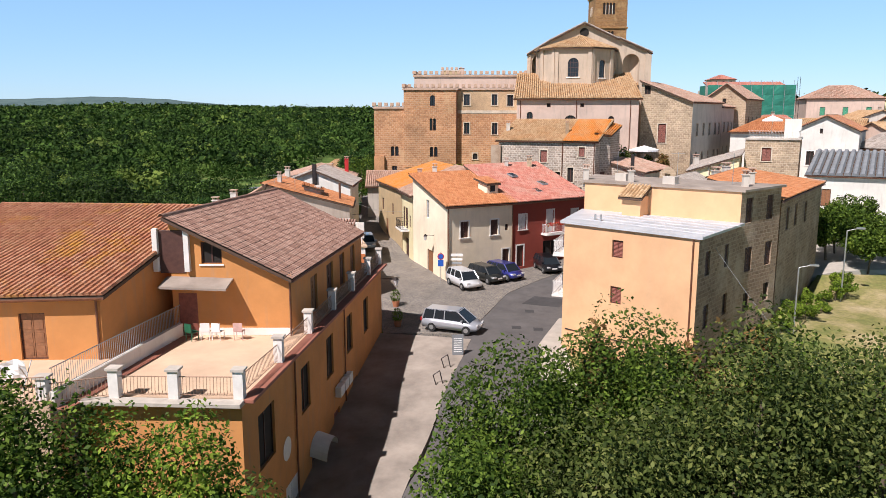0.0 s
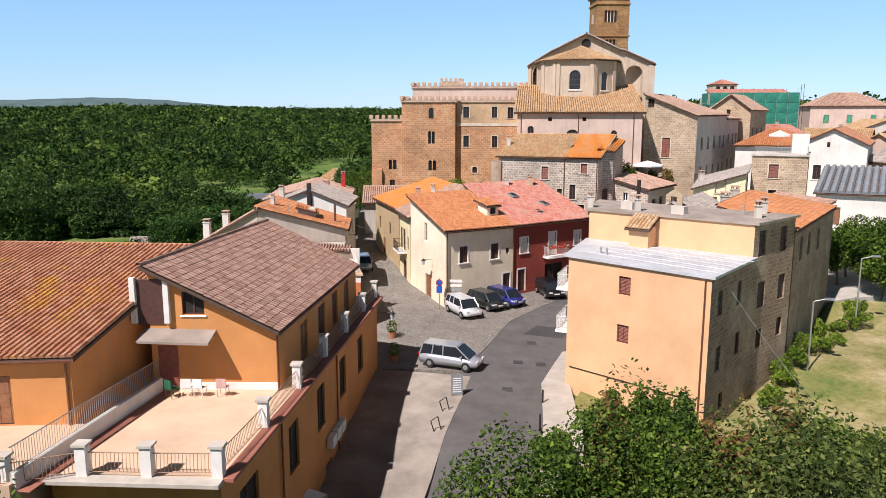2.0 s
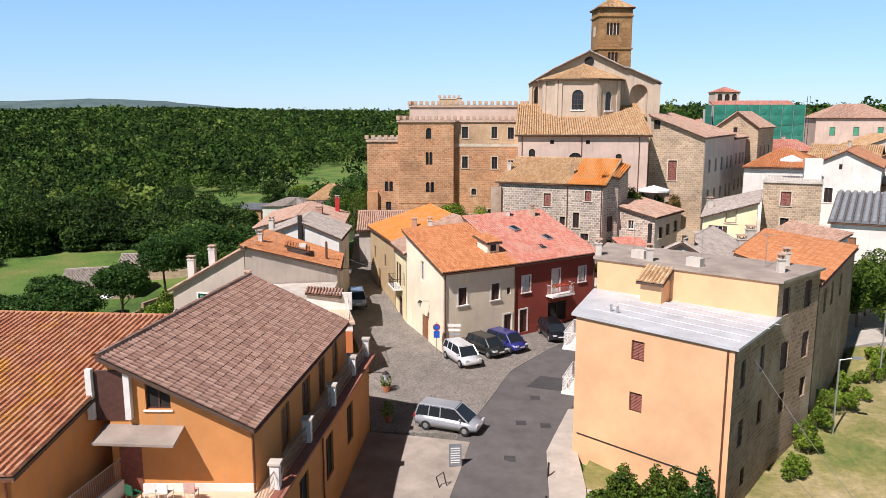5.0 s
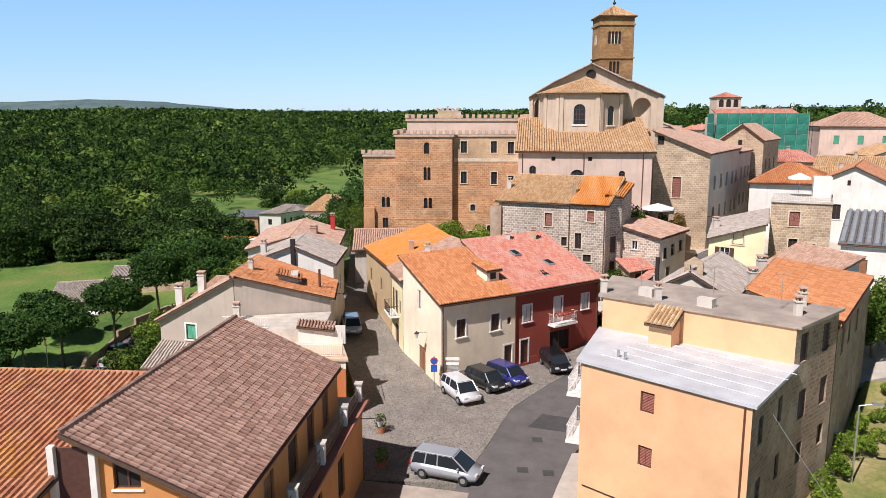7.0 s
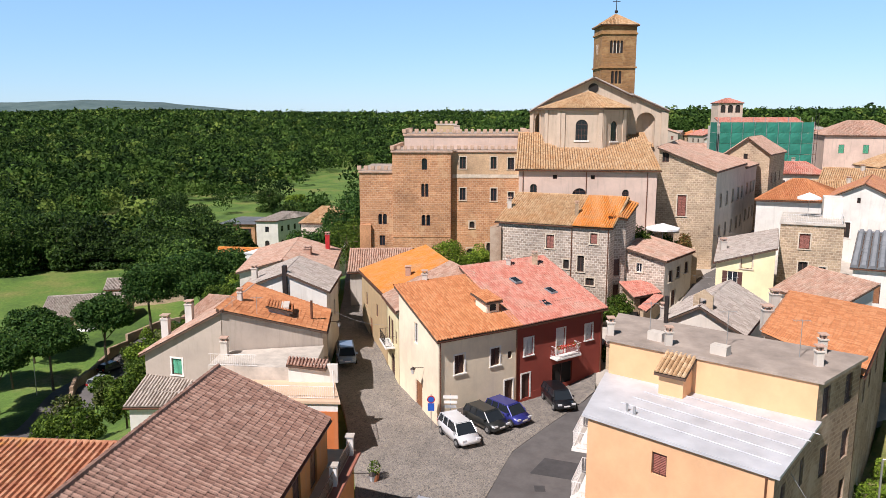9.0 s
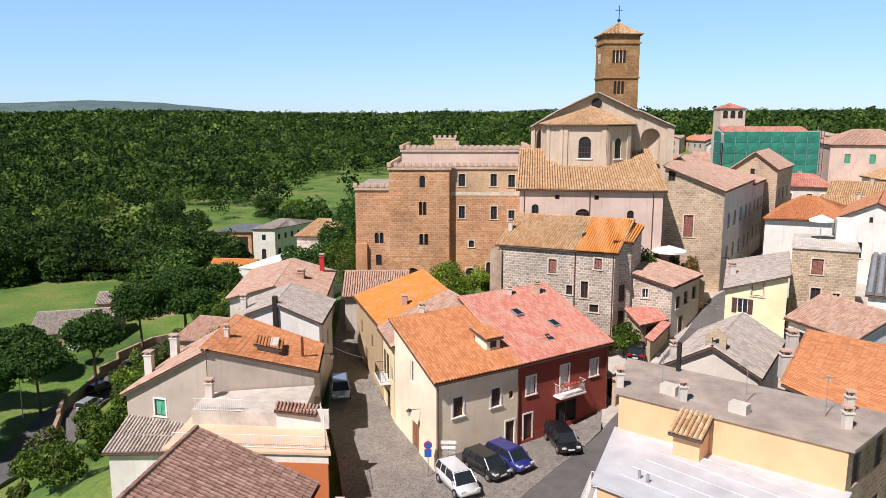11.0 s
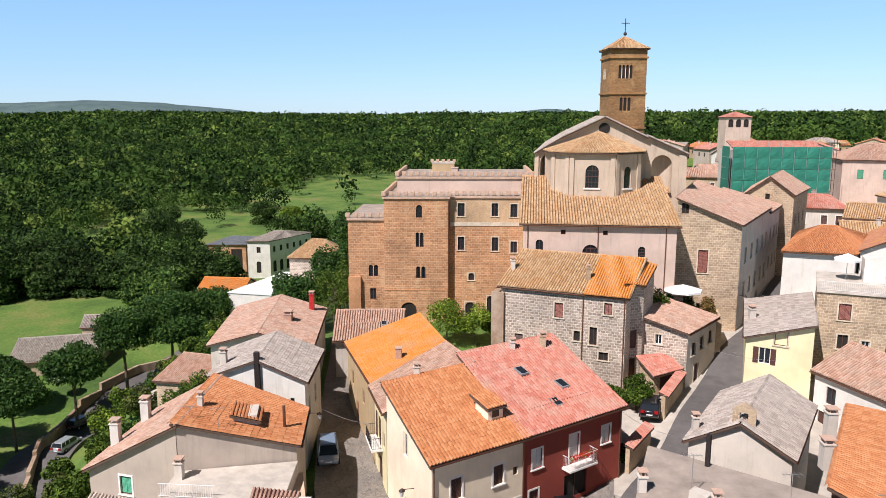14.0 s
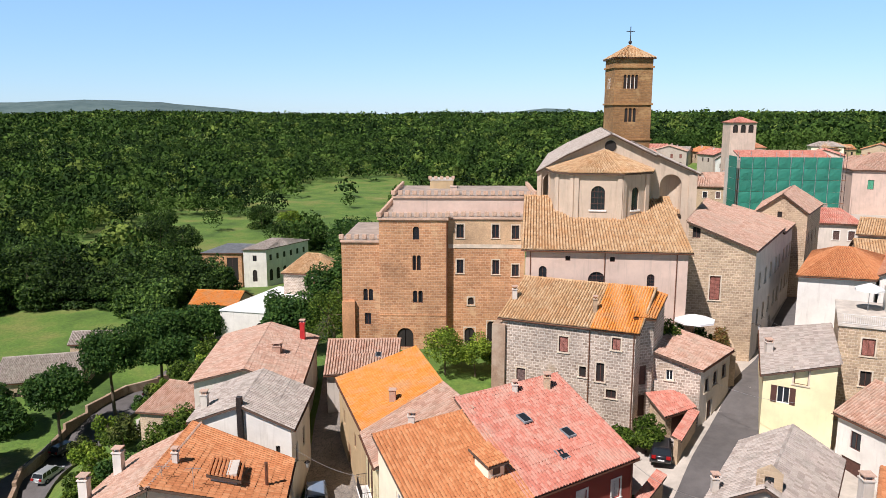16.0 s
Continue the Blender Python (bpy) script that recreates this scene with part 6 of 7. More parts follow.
for k, (x, y, w, d, z) in enumerate(TOWN):
    a = radians(rt.uniform(-35, 25))
    c, s = math.cos(a), math.sin(a)
    P = [(x + u * c - v * s, y + u * s + v * c) for u, v in ((-w / 2, -d / 2), (w / 2, -d / 2), (w / 2, d / 2), (-w / 2, d / 2))]
    wm, rm = rt.choice(WM), rt.choice(RM)
    kind = rt.choice([("gable", "AB", z, z + 1.9), ("gable", "BC", z, z + 2.0), ("hip", z, z + 2.0, 0.3)])
    hs = {"A": [(u, zz, 0.95, 1.5, rt.choice(["window_shutter", "window_glass", "window_red_shutter", "window_void"])) for u in (w * 0.18, w * 0.55, w * 0.8) for zz in (z - 2.6, z - 5.7)],
          "D": [(u, z - 2.7, 0.95, 1.5, "window_void") for u in (d * 0.3, d * 0.65)]}
    t_, _ = house("town_house", LB[wm] + " town house with clay tile roof", "house", P, z - 12, kind, M[wm], M[rm], hs, M["trim"] if k < 17 else None, pitch=0.33 if y < 140 else 0.6, row=0.48 if y < 140 else 0.9, group="houses of the old town")
    chimney(t_, x + rt.uniform(-2, 2), y + rt.uniform(-1, 1), z + 1.3, 1.1, 0.5, M["pale"])
    if k % 3 == 0:
        aerial(t_, x + 1.5, y, z + 1.0, 2.8)


# ---- trees and shrubs ----
def leaf_mesh(name, places, seed, face=0.6, loose=0.7):
    """Leaves as small four-sided blades. places: (x, y, z, rx, rz, count, size)."""
    r_ = np.random.RandomState(seed)
    VV = []
    for x, y, z, rx, rz, n, size in places:
        d = r_.normal(size=(n, 3))
        d /= np.linalg.norm(d, axis=1)[:, None]
        rad = (0.55 + 0.5 * r_.rand(n) ** 0.6)
        c = np.array((x, y, z)) + d * np.stack([rad * rx, rad * rx, rad * rz], 1)
        nn = d * face + np.array((0, 0, 0.45)) + loose * r_.normal(size=(n, 3))
        nn /= np.linalg.norm(nn, axis=1)[:, None]
        t1 = np.cross(nn, r_.normal(size=(n, 3)))
        t1 /= np.linalg.norm(t1, axis=1)[:, None]
        t2 = np.cross(nn, t1)
        s = size * (0.6 + 0.8 * r_.rand(n))[:, None]
        VV.append(np.stack([c - t1 * s, c - t2 * s * 0.55, c + t1 * s, c + t2 * s * 0.55], 1).reshape(-1, 3))
    V = np.concatenate(VV)
    nq = len(V) // 4
    me = bpy.data.meshes.new(name)
    me.vertices.add(len(V))
    me.vertices.foreach_set("co", V.astype(np.float32).ravel())
    me.loops.add(nq * 4)
    me.loops.foreach_set("vertex_index", np.arange(nq * 4, dtype=np.int32))
    me.polygons.add(nq)
    me.polygons.foreach_set("loop_start", np.arange(0, nq * 4, 4, dtype=np.int32))
    me.polygons.foreach_set("loop_total", np.full(nq, 4, dtype=np.int32))
    me.update()
    me.validate()
    return me


SEED = [100]


def tree(x, y, top, r, material, label, leaves=6000, size=0.16, name="tree", shape="round", lobes=16, ground_z=None, skirt=False):
    """Tapered trunk, limbs, and a crown of lobes full of leaves."""
    SEED[0] += 1
    q = random.Random(SEED[0])
    z = height(x, y) if ground_z is None else ground_z
    H = top - z
    t = base(name, x, y, z, label, "tree" if name != "shrub" else "shrub")
    cz = z + H * (0.76 if shape == "pine" else 0.55)
    hz = H * (0.24 if shape == "pine" else 0.42)
    L = []
    for k in range(lobes):
        a, e = 2 * math.pi * (k * 0.618), q.uniform(-0.55, 0.95)
        rr = r * q.uniform(0.45, 0.78) * math.sqrt(max(0.1, 1 - e * e * 0.7))
        if shape == "cone":
            f = (k + 0.5) / lobes
            L.append((x + math.cos(a) * r * (1 - f) * 0.5, y + math.sin(a) * r * (1 - f) * 0.5, z + H * (0.12 + 0.82 * f), r * (1 - f) * 0.65 + 0.25, H * 0.09 + 0.1))
        else:
            L.append((x + math.cos(a) * rr, y + math.sin(a) * rr, cz + e * hz * 0.72, r * q.uniform(0.3, 0.5), hz * q.uniform(0.28, 0.5) + 0.15))
    if skirt:
        for k in range(9):
            a = 2 * math.pi * k / 9
            L.append((x + math.cos(a) * r * 0.6, y + math.sin(a) * r * 0.6, z + H * q.uniform(0.08, 0.2), r * 0.42, H * 0.14))
    tot = sum(l[3] ** 2 for l in L)
    me = leaf_mesh("crown", [(*l, max(20, int(leaves * l[3] ** 2 / tot)), size) for l in L], SEED[0])
    part_mesh("crown", me, material, t)
    bm = bmesh.new()
    pts = [Vector((x, y, z - 0.3)), Vector((x + q.uniform(-0.2, 0.2), y + q.uniform(-0.2, 0.2), z + H * 0.35)), Vector((x + q.uniform(-0.4, 0.4), y + q.uniform(-0.4, 0.4), z + H * 0.72))]
    w = max(0.04, H * 0.022)
    for a, b, ra, rb in ((pts[0], pts[1], w, w * 0.75), (pts[1], pts[2], w * 0.75, w * 0.4)):
        rings = [[bm.verts.new(c + Vector((math.cos(i * math.pi / 4) * rr_, math.sin(i * math.pi / 4) * rr_, 0))) for i in range(8)] for c, rr_ in ((a, ra), (b, rb))]
        for i in range(8):
            bm.faces.new([rings[0][i], rings[0][(i + 1) % 8], rings[1][(i + 1) % 8], rings[1][i]])
    for l in L[:7]:
        rod(bm, pts[1].lerp(pts[2], q.random()), (l[0], l[1], l[2]), w * 0.3, 5)
    part("trunk", bm, M["bark"], t)
    return t


# trees in front, under the camera's way
for x, y, top, r, n, mt in ((3.6, -43.0, 8.2, 2.6, 14000, "green"), (7.6, -41.0, 8.2, 3.2, 14000, "green"), (11.5, -42.0, 8.0, 3.4, 15000, "green"), (15.5, -40.0, 7.4, 3.6, 14000, "green"),
                        (9.5, -46.5, 9.4, 3.3, 15000, "olive"), (13.8, -46.0, 9.2, 3.4, 15000, "olive"), (5.8, -47.5, 7.8, 3.0, 13000, "olive"), (18.6, -44, 6.9, 3.4, 12000, "olive"), (2.4, -47.4, 6.4, 2.3, 9000, "green"), (20, -38, 6, 3.0, 10000, "green")):
    tree(x, y, top, r, M[mt], "leafy green tree on the bank below the road" if mt == "green" else "grey-green leafy tree on the bank", int(n * 1.9), 0.08, lobes=34)
for x, y, top, r, n, mt in ((-9.6, -47.6, 8.3, 2.6, 12000, "green"), (-12.6, -47.6, 8.6, 2.6, 12000, "bright_green"), (-6.4, -47.8, 7.4, 2.3, 11000, "bright_green"), (-4.0, -48.6, 5.6, 1.9, 8000, "green"), (-15.0, -48.6, 8.4, 2.6, 9000, "green"), (-1.6, -49.8, 4.2, 1.7, 7000, "bright_green")):
    tree(x, y, top, r, M[mt], "bright green tree below the terrace", int(n * 1.7), 0.08, lobes=28)
for x, y, top, r in ((6.9, -40.2, 8.6, 1.1), (10.4, -40.6, 8.5, 1.2), (12.8, -39.5, 7.9, 1.0)):
    tree(x, y, top, r, M["dry_leaf"], "small tree with reddish young leaves", 2500, 0.12, lobes=9)
# shrubs beside the peach house
for x, y, top, r, sh_, mt in ((10.6, -21.4, 0.9, 1.2, "cone", "green"), (12.2, -22.0, 1.2, 0.9, "cone", "green"), (13.3, -21.8, 1.0, 1.1, "cone", "green"), (14.4, -22.9, 1.6, 0.9, "cone", "pine"), (9.3, -23.0, -0.2, 1.2, "round", "green"),
                      (6.5, -26.5, 0.2, 1.3, "round", "green"), (10.8, -25.2, -0.3, 1.8, "round", "bright_green"), (16.5, -26.0, -0.2, 1.6, "round", "dry_leaf"), (20.5, -25.4, 0.6, 1.9, "round", "olive"), (23.0, -26.5, 0.4, 1.8, "round", "olive"),
                      (12.5, -27.5, -0.4, 1.7, "round", "green"), (8.0, -28.8, -0.6, 1.6, "round", "green")):
    tree(x, y, top, r, M[mt], "dense garden shrub near the peach house", 2600, 0.09, "shrub", sh_, 9)
# ivy bank and trees on the right slope
for x, y, top, r in ((36, 4.5, 7.0, 2.6), (38.5, 8, 6.5, 2.4), (40.5, 5.5, 6.0, 2.5), (38.5, 1.5, 5.5, 2.4), (42, 12, 7, 2.4)):
    tree(x, y, top, r, M["green"], "dark ivy-covered tree on the slope", 6000, 0.14)
for k in range(16):
    a = k / 15
    x, y = 20.5 + 13.5 * a + random.uniform(-0.6, 1.4), -17.6 + 17 * a + random.uniform(-1.6, 0.3)
    tree(x, y, height(x, y) + random.uniform(0.7, 2.0), random.uniform(0.6, 1.2), M["bright_green"], "weedy shrub at the foot of the wall", 900, 0.08, "shrub", "round", 6)
# greenery round the stone houses
for x, y, top, r, mt in ((0.0, 36.5, 8.2, 2.4, "bright_green"), (3.2, 36.0, 7.8, 2.2, "bright_green"), (5.4, 37, 7.2, 1.6, "bright_green"), (17.6, 20.8, 5.6, 1.5, "green"), (15.6, 21.2, 4.2, 1.2, "green"), (21.8, 31.5, 11.6, 1.2, "green"),
                     (25.8, 33.4, 10.4, 1.2, "green"), (27.3, 32.2, 10.0, 1.0, "dry_leaf"), (23.4, 34.0, 10.6, 1.0, "green"), (14.2, 12.2, 2.6, 0.9, "green"), (-15.5, 52, 9, 3.2, "green"), (-14.5, 62, 9, 3.6, "green")):
    tree(x, y, top, r, M[mt], "bushy garden greenery between the houses", 4200, 0.12, "shrub", "round", 12)

# umbrella pines and trees of the valley side
for x, y, top, r in ((-51, 66, -1.0, 4.8), (-46.5, 73, 0.0, 5.0), (-55, 58, -4.5, 4.4), (-58.8, 49, -6.0, 4.4), (-42, 80, -0.8, 4.6), (-62, 41, -6, 4.6), (-43, 69, -2.5, 4.2), (-68, 60, -7, 4.2), (-65.5, 50, -8, 3.8), (-70, 49, -8, 4.0), (-61, 33, -8, 4.2), (-49, 84, -3, 4.4)):
    tree(x, y, top, r, M["pine"], "umbrella pine beside the lower road", 11000, 0.22, "tree", "pine", 30)
for x, y, top, r in ((-18, 70, 9.5, 4.8), (-22, 62, 6.5, 4.0), (-15.5, 79, 9.5, 4.5), (-26, 70, 4.5, 3.0)):
    tree(x, y, top, r, M["pine"], "dense dark green tree beside the castle", 8000, 0.22, lobes=18)
for x, y, top, r in ((-30, 46, 0.5, 2.2), (-27.5, 33, 1.5, 2.0), (-31, 36, -1.5, 2.2), (-27, 22, 1.2, 1.8), (-25.6, 16, 1.8, 1.6), (-34, 52, -0.5, 2.0), (-30, 12, -0.5, 2.2), (-36, 30, -5, 2.4), (-40, 44, -7, 2.2), (-33, 8, -2, 2.6), (-38, 14, -5, 2.6)):
    tree(x, y, top, r, M["green"], "green shrub in a terraced garden", 3200, 0.15, "shrub", "round", 10)
for x, y, top, r, mt in ((-63, 140, -3, 6, "forest"), (-72, 146, -3, 6.5, "forest"), (-57, 134, -5, 4.5, "forest"), (-84, 152, -2, 6.5, "forest"), (-30, 168, 2, 9, "pine"), 
                     (-101, 142, -3, 7, "forest"), (-114, 152, -1, 8, "forest"), (-68, 128, -6, 4.5, "forest"), (-60, 260, -12, 6, "forest"), (-72, 268, -12, 7, "forest"), (-105, 235, -10, 7, "forest"), (-118, 245, -9, 7, "forest"), (-128, 238, -10, 7, "forest"), (-45, 250, -14, 5, "bright_green"), (-82, 310, -14, 6, "bright_green"), (-98, 318, -12, 7, "forest"), (-30, 300, -12, 7, "forest"), (-140, 300, -12, 8, "forest"), (-24, 330, -12, 7, "forest"), (-118, 128, 0, 9, "forest"), (-122, 108, -4, 8, "forest"), (-125, 140, 3, 9, "forest"),
                     (-119, 133, -4, 7, "forest"), (-107, 138, -5, 6.5, "forest"), (-97, 141, -5, 6.5, "forest"), (-88, 142, -6, 6, "forest"), (-79, 138, -6, 6, "forest"), (-71, 132, -6.5, 5.5, "forest"), (-113, 128, -7, 6, "forest"), (-101, 134, -8, 5.5, "forest"), (-92, 136, -8, 5.5, "forest"), (-83, 134, -9, 5, "forest"), (-75, 127, -9, 5, "forest"), (-68, 122, -9, 4.5, "forest"), (-66, 114, -10, 4, "forest")):
    tree(x, y, top, r, M[mt], "large dark green tree in the valley", 7000, 0.36, lobes=24, skirt=True)

# gardens and thickets on the western slope
qq = random.Random(21)
made = 0
while made < 46:
    x, y = qq.uniform(-47, -22), qq.uniform(-12, 66)
    if (x > -27 and y < 24) or (-36 < x < -25 and 35 < y < 46) or (x > -28 and 22 < y < 44) or (x < -44 and y > 20):
        continue
    made += 1
    r_ = qq.uniform(1.0, 2.4)
    tree(x, y, height(x, y) + r_ * qq.uniform(1.5, 2.3), r_, M[qq.choice(["green", "olive", "pine", "green", "bright_green"])], "green thicket on the terraced slope", 1700, 0.16, "shrub", "round", 9)

# ---- woods ----
def in_meadow(x, y):
    for cx, cy, a, b in ((-112, 292, 58, 72), (-72, 420, 46, 125), (-48, 350, 30, 90), (-94, 112, 26, 24), (85, 1290, 80, 80)):
        if ((x - cx) / a) ** 2 + ((y - cy) / b) ** 2 < 1:
            return True
    return -70 < x < -22 and 30 < y < 212


def crown_mesh(name, trees, seed, lobes, blades, size):
    """Many tree crowns in one mesh: each a heap of lobes, each lobe a shell of leaf clumps. trees: (x, y, z, radius, height, hue)."""
    r_ = np.random.RandomState(seed)
    T = np.array(trees)
    n = len(T)
    k = np.arange(lobes)
    ang = 2.4 * k[None, :] + r_.uniform(0, 6.28, (n, 1))
    f = (k[None, :] + 0.5) / lobes + r_.uniform(-0.08, 0.08, (n, lobes))
    rr = T[:, 3:4] * (0.72 * np.sqrt(np.clip(1.02 - f, 0, 1)) * r_.uniform(0.7, 1.15, (n, lobes)))
    lx, ly = T[:, 0:1] + np.cos(ang) * rr, T[:, 1:2] + np.sin(ang) * rr
    lz = T[:, 2:3] + T[:, 4:5] * (0.35 + 0.55 * f)
    lr = T[:, 3:4] * r_.uniform(0.34, 0.56, (n, lobes))
    L = np.stack([lx, ly, lz, lr], 2).reshape(-1, 4)
    d = r_.normal(size=(len(L), blades, 3))
    d[:, :, 2] = d[:, :, 2] * 0.8 + 0.35
    d /= np.linalg.norm(d, axis=2)[:, :, None]
    c = L[:, None, :3] + d * (L[:, 3][:, None, None] * r_.uniform(0.75, 1.08, (len(L), blades, 1)))
    nn = d + 0.45 * r_.normal(size=d.shape)
    nn /= np.linalg.norm(nn, axis=2)[:, :, None]
    t1 = np.cross(nn, r_.normal(size=d.shape))
    t1 /= np.linalg.norm(t1, axis=2)[:, :, None]
    t2 = np.cross(nn, t1)
    s = size * L[:, 3][:, None, None] * r_.uniform(0.6, 1.4, (len(L), blades, 1))
    V = np.stack([c - t1 * s, c - t2 * s * 0.7, c + t1 * s, c + t2 * s * 0.7], 2).reshape(-1, 3)
    nq = len(V) // 4
    me = bpy.data.meshes.new(name)
    me.vertices.add(len(V))
    me.vertices.foreach_set("co", V.astype(np.float32).ravel())
    me.loops.add(nq * 4)
    me.loops.foreach_set("vertex_index", np.arange(nq * 4, dtype=np.int32))
    me.polygons.add(nq)
    me.polygons.foreach_set("loop_start", np.arange(0, nq * 4, 4, dtype=np.int32))
    me.polygons.foreach_set("loop_total", np.full(nq, 4, dtype=np.int32))
    me.update()
    hue = me.attributes.new("species", "FLOAT", "FACE")
    hue.data.foreach_set("value", np.repeat(T[:, 5], lobes * blades).astype(np.float32))
    return me


def wood_leaves(name):
    """Leaves of mixed woods: each tree of its own green, each clump a little apart."""
    m, t, p = nodes_of(name)
    at = t.nodes.new("ShaderNodeAttribute")
    at.attribute_name = "species"
    col = ramp(t, at.outputs["Fac"], [(0.0, (0.010, 0.024, 0.006)), (0.4, (0.032, 0.068, 0.013)), (0.8, (0.062, 0.112, 0.022)), (1.0, (0.125, 0.170, 0.036))])
    g = t.nodes.new("ShaderNodeNewGeometry")
    col = mix(t, 1.0, col, ramp(t, g.outputs["Random Per Island"], [(0.0, (0.75, 0.78, 0.75)), (0.6, (1.0, 1.0, 1.0)), (1.0, (1.3, 1.28, 1.2))]), "MULTIPLY")
    col = mix(t, 0.6, col, ramp(t, noise_tex(t, 0.012, 4), [(0.35, (0.45, 0.52, 0.45)), (0.65, (1.6, 1.5, 1.35))]), "MULTIPLY")
    t.links.new(col, p.inputs["Base Color"])
    p.inputs["Roughness"].default_value = 0.8
    p.inputs["Specular IOR Level"].default_value = 0.1
    return m


M["woods"] = wood_leaves("mixed_wood_leaves")
rng = random.Random(11)
BELTS = {"valley_woods": (120, 430, 9.5, "dense dark green broadleaf woods in the valley", 11, 34, 0.19),
         "middle_woods": (430, 950, 12.5, "dark green woods beyond the meadows", 6, 17, 0.27),
         "far_woods": (950, 1850, 16.0, "wooded hills reaching the skyline", 3, 9, 0.42)}
for nm, (r0_, r1_, gap, lab, lobes_, blades_, size_) in BELTS.items():
    trees = []
    for i in range(int(2 * r1_ / gap)):
        for j in range(int(r1_ / gap)):
            x, y = -r1_ + (i + rng.uniform(0.05, 0.95)) * gap, -40 + (j + rng.uniform(0.05, 0.95)) * gap
            r, az = math.hypot(x - 2, y + 40), math.atan2(x - 2, y + 40)
            if not r0_ < r < r1_ or abs(az) > radians(37):
                continue
            if in_meadow(x, y) and rng.random() > 0.03 or (x > -18 and y < 260 + 0.4 * abs(x)) or (x > 40 and y < 330):
                continue
            if r < 290 and not (az < radians(-24.5) and y > 158 or x < -118 and y > 92):
                continue
            big = 1.45 if rng.random() < (0.06 if r < 900 else 0.02) else 1.0
            rad = gap * rng.uniform(0.48, 0.82) * (1.15 if big > 1 else 1)
            trees.append((x, y, height(x, y), rad, (5.5 + min(rad, 6.5) * rng.uniform(0.4, 1.0)) * big, rng.random() ** 1.3))
    tagged(part_mesh(nm, crown_mesh(nm, trees, len(nm), lobes_, blades_, size_), M["woods"], None), lab, "woods", "", "stuff")


# far hills on the skyline, distance haze painted into their blue colour
def hill(x, y):
    d = math.hypot(x + 1700, (y - 3300) * 0.8) / 1000
    e = math.hypot(x - 420, y - 3500) / 380
    k = min(1.0, max(0.0, (y - 1900) / 900))
    return -60 * (1 - k) + k * (-30 + 122 * math.exp(-d * d) + 88 * math.exp(-e * e)) + 9 * noise.noise((x * 0.004, y * 0.004, 1.7)) + 4 * noise.noise((x * 0.015, y * 0.015, 4.7))


m_, t_, p_ = nodes_of("haze_tinted_hill")
# bluish base colours carry the haze; there is no air between
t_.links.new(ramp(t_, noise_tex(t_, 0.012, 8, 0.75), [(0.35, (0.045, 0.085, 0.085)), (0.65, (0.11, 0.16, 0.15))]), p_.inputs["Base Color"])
p_.inputs["Roughness"].default_value = 0.95
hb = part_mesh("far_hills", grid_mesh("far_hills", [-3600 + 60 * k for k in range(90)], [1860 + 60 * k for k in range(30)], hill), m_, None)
tagged(hb, "wooded skyline hills with haze painted in as blue-green colour", "hills", "", "structure")


# ---- cars ----
def paint(name, c, metal=0.3):
    m, t, p = nodes_of(name)
    p.inputs["Base Color"].default_value = (*c, 1)
    p.inputs["Roughness"].default_value, p.inputs["Metallic"].default_value = 0.3, metal
    p.inputs["Coat Weight"].default_value = 0.6
    return m


M["rubber"] = plain("tyre_rubber", (0.02, 0.02, 0.02), 0.9)
M["lamp_red"] = plain("red_tail_lamp", (0.35, 0.01, 0.01), 0.3)
M["lamp_white"] = plain("clear_headlamp", (0.6, 0.6, 0.6), 0.2)


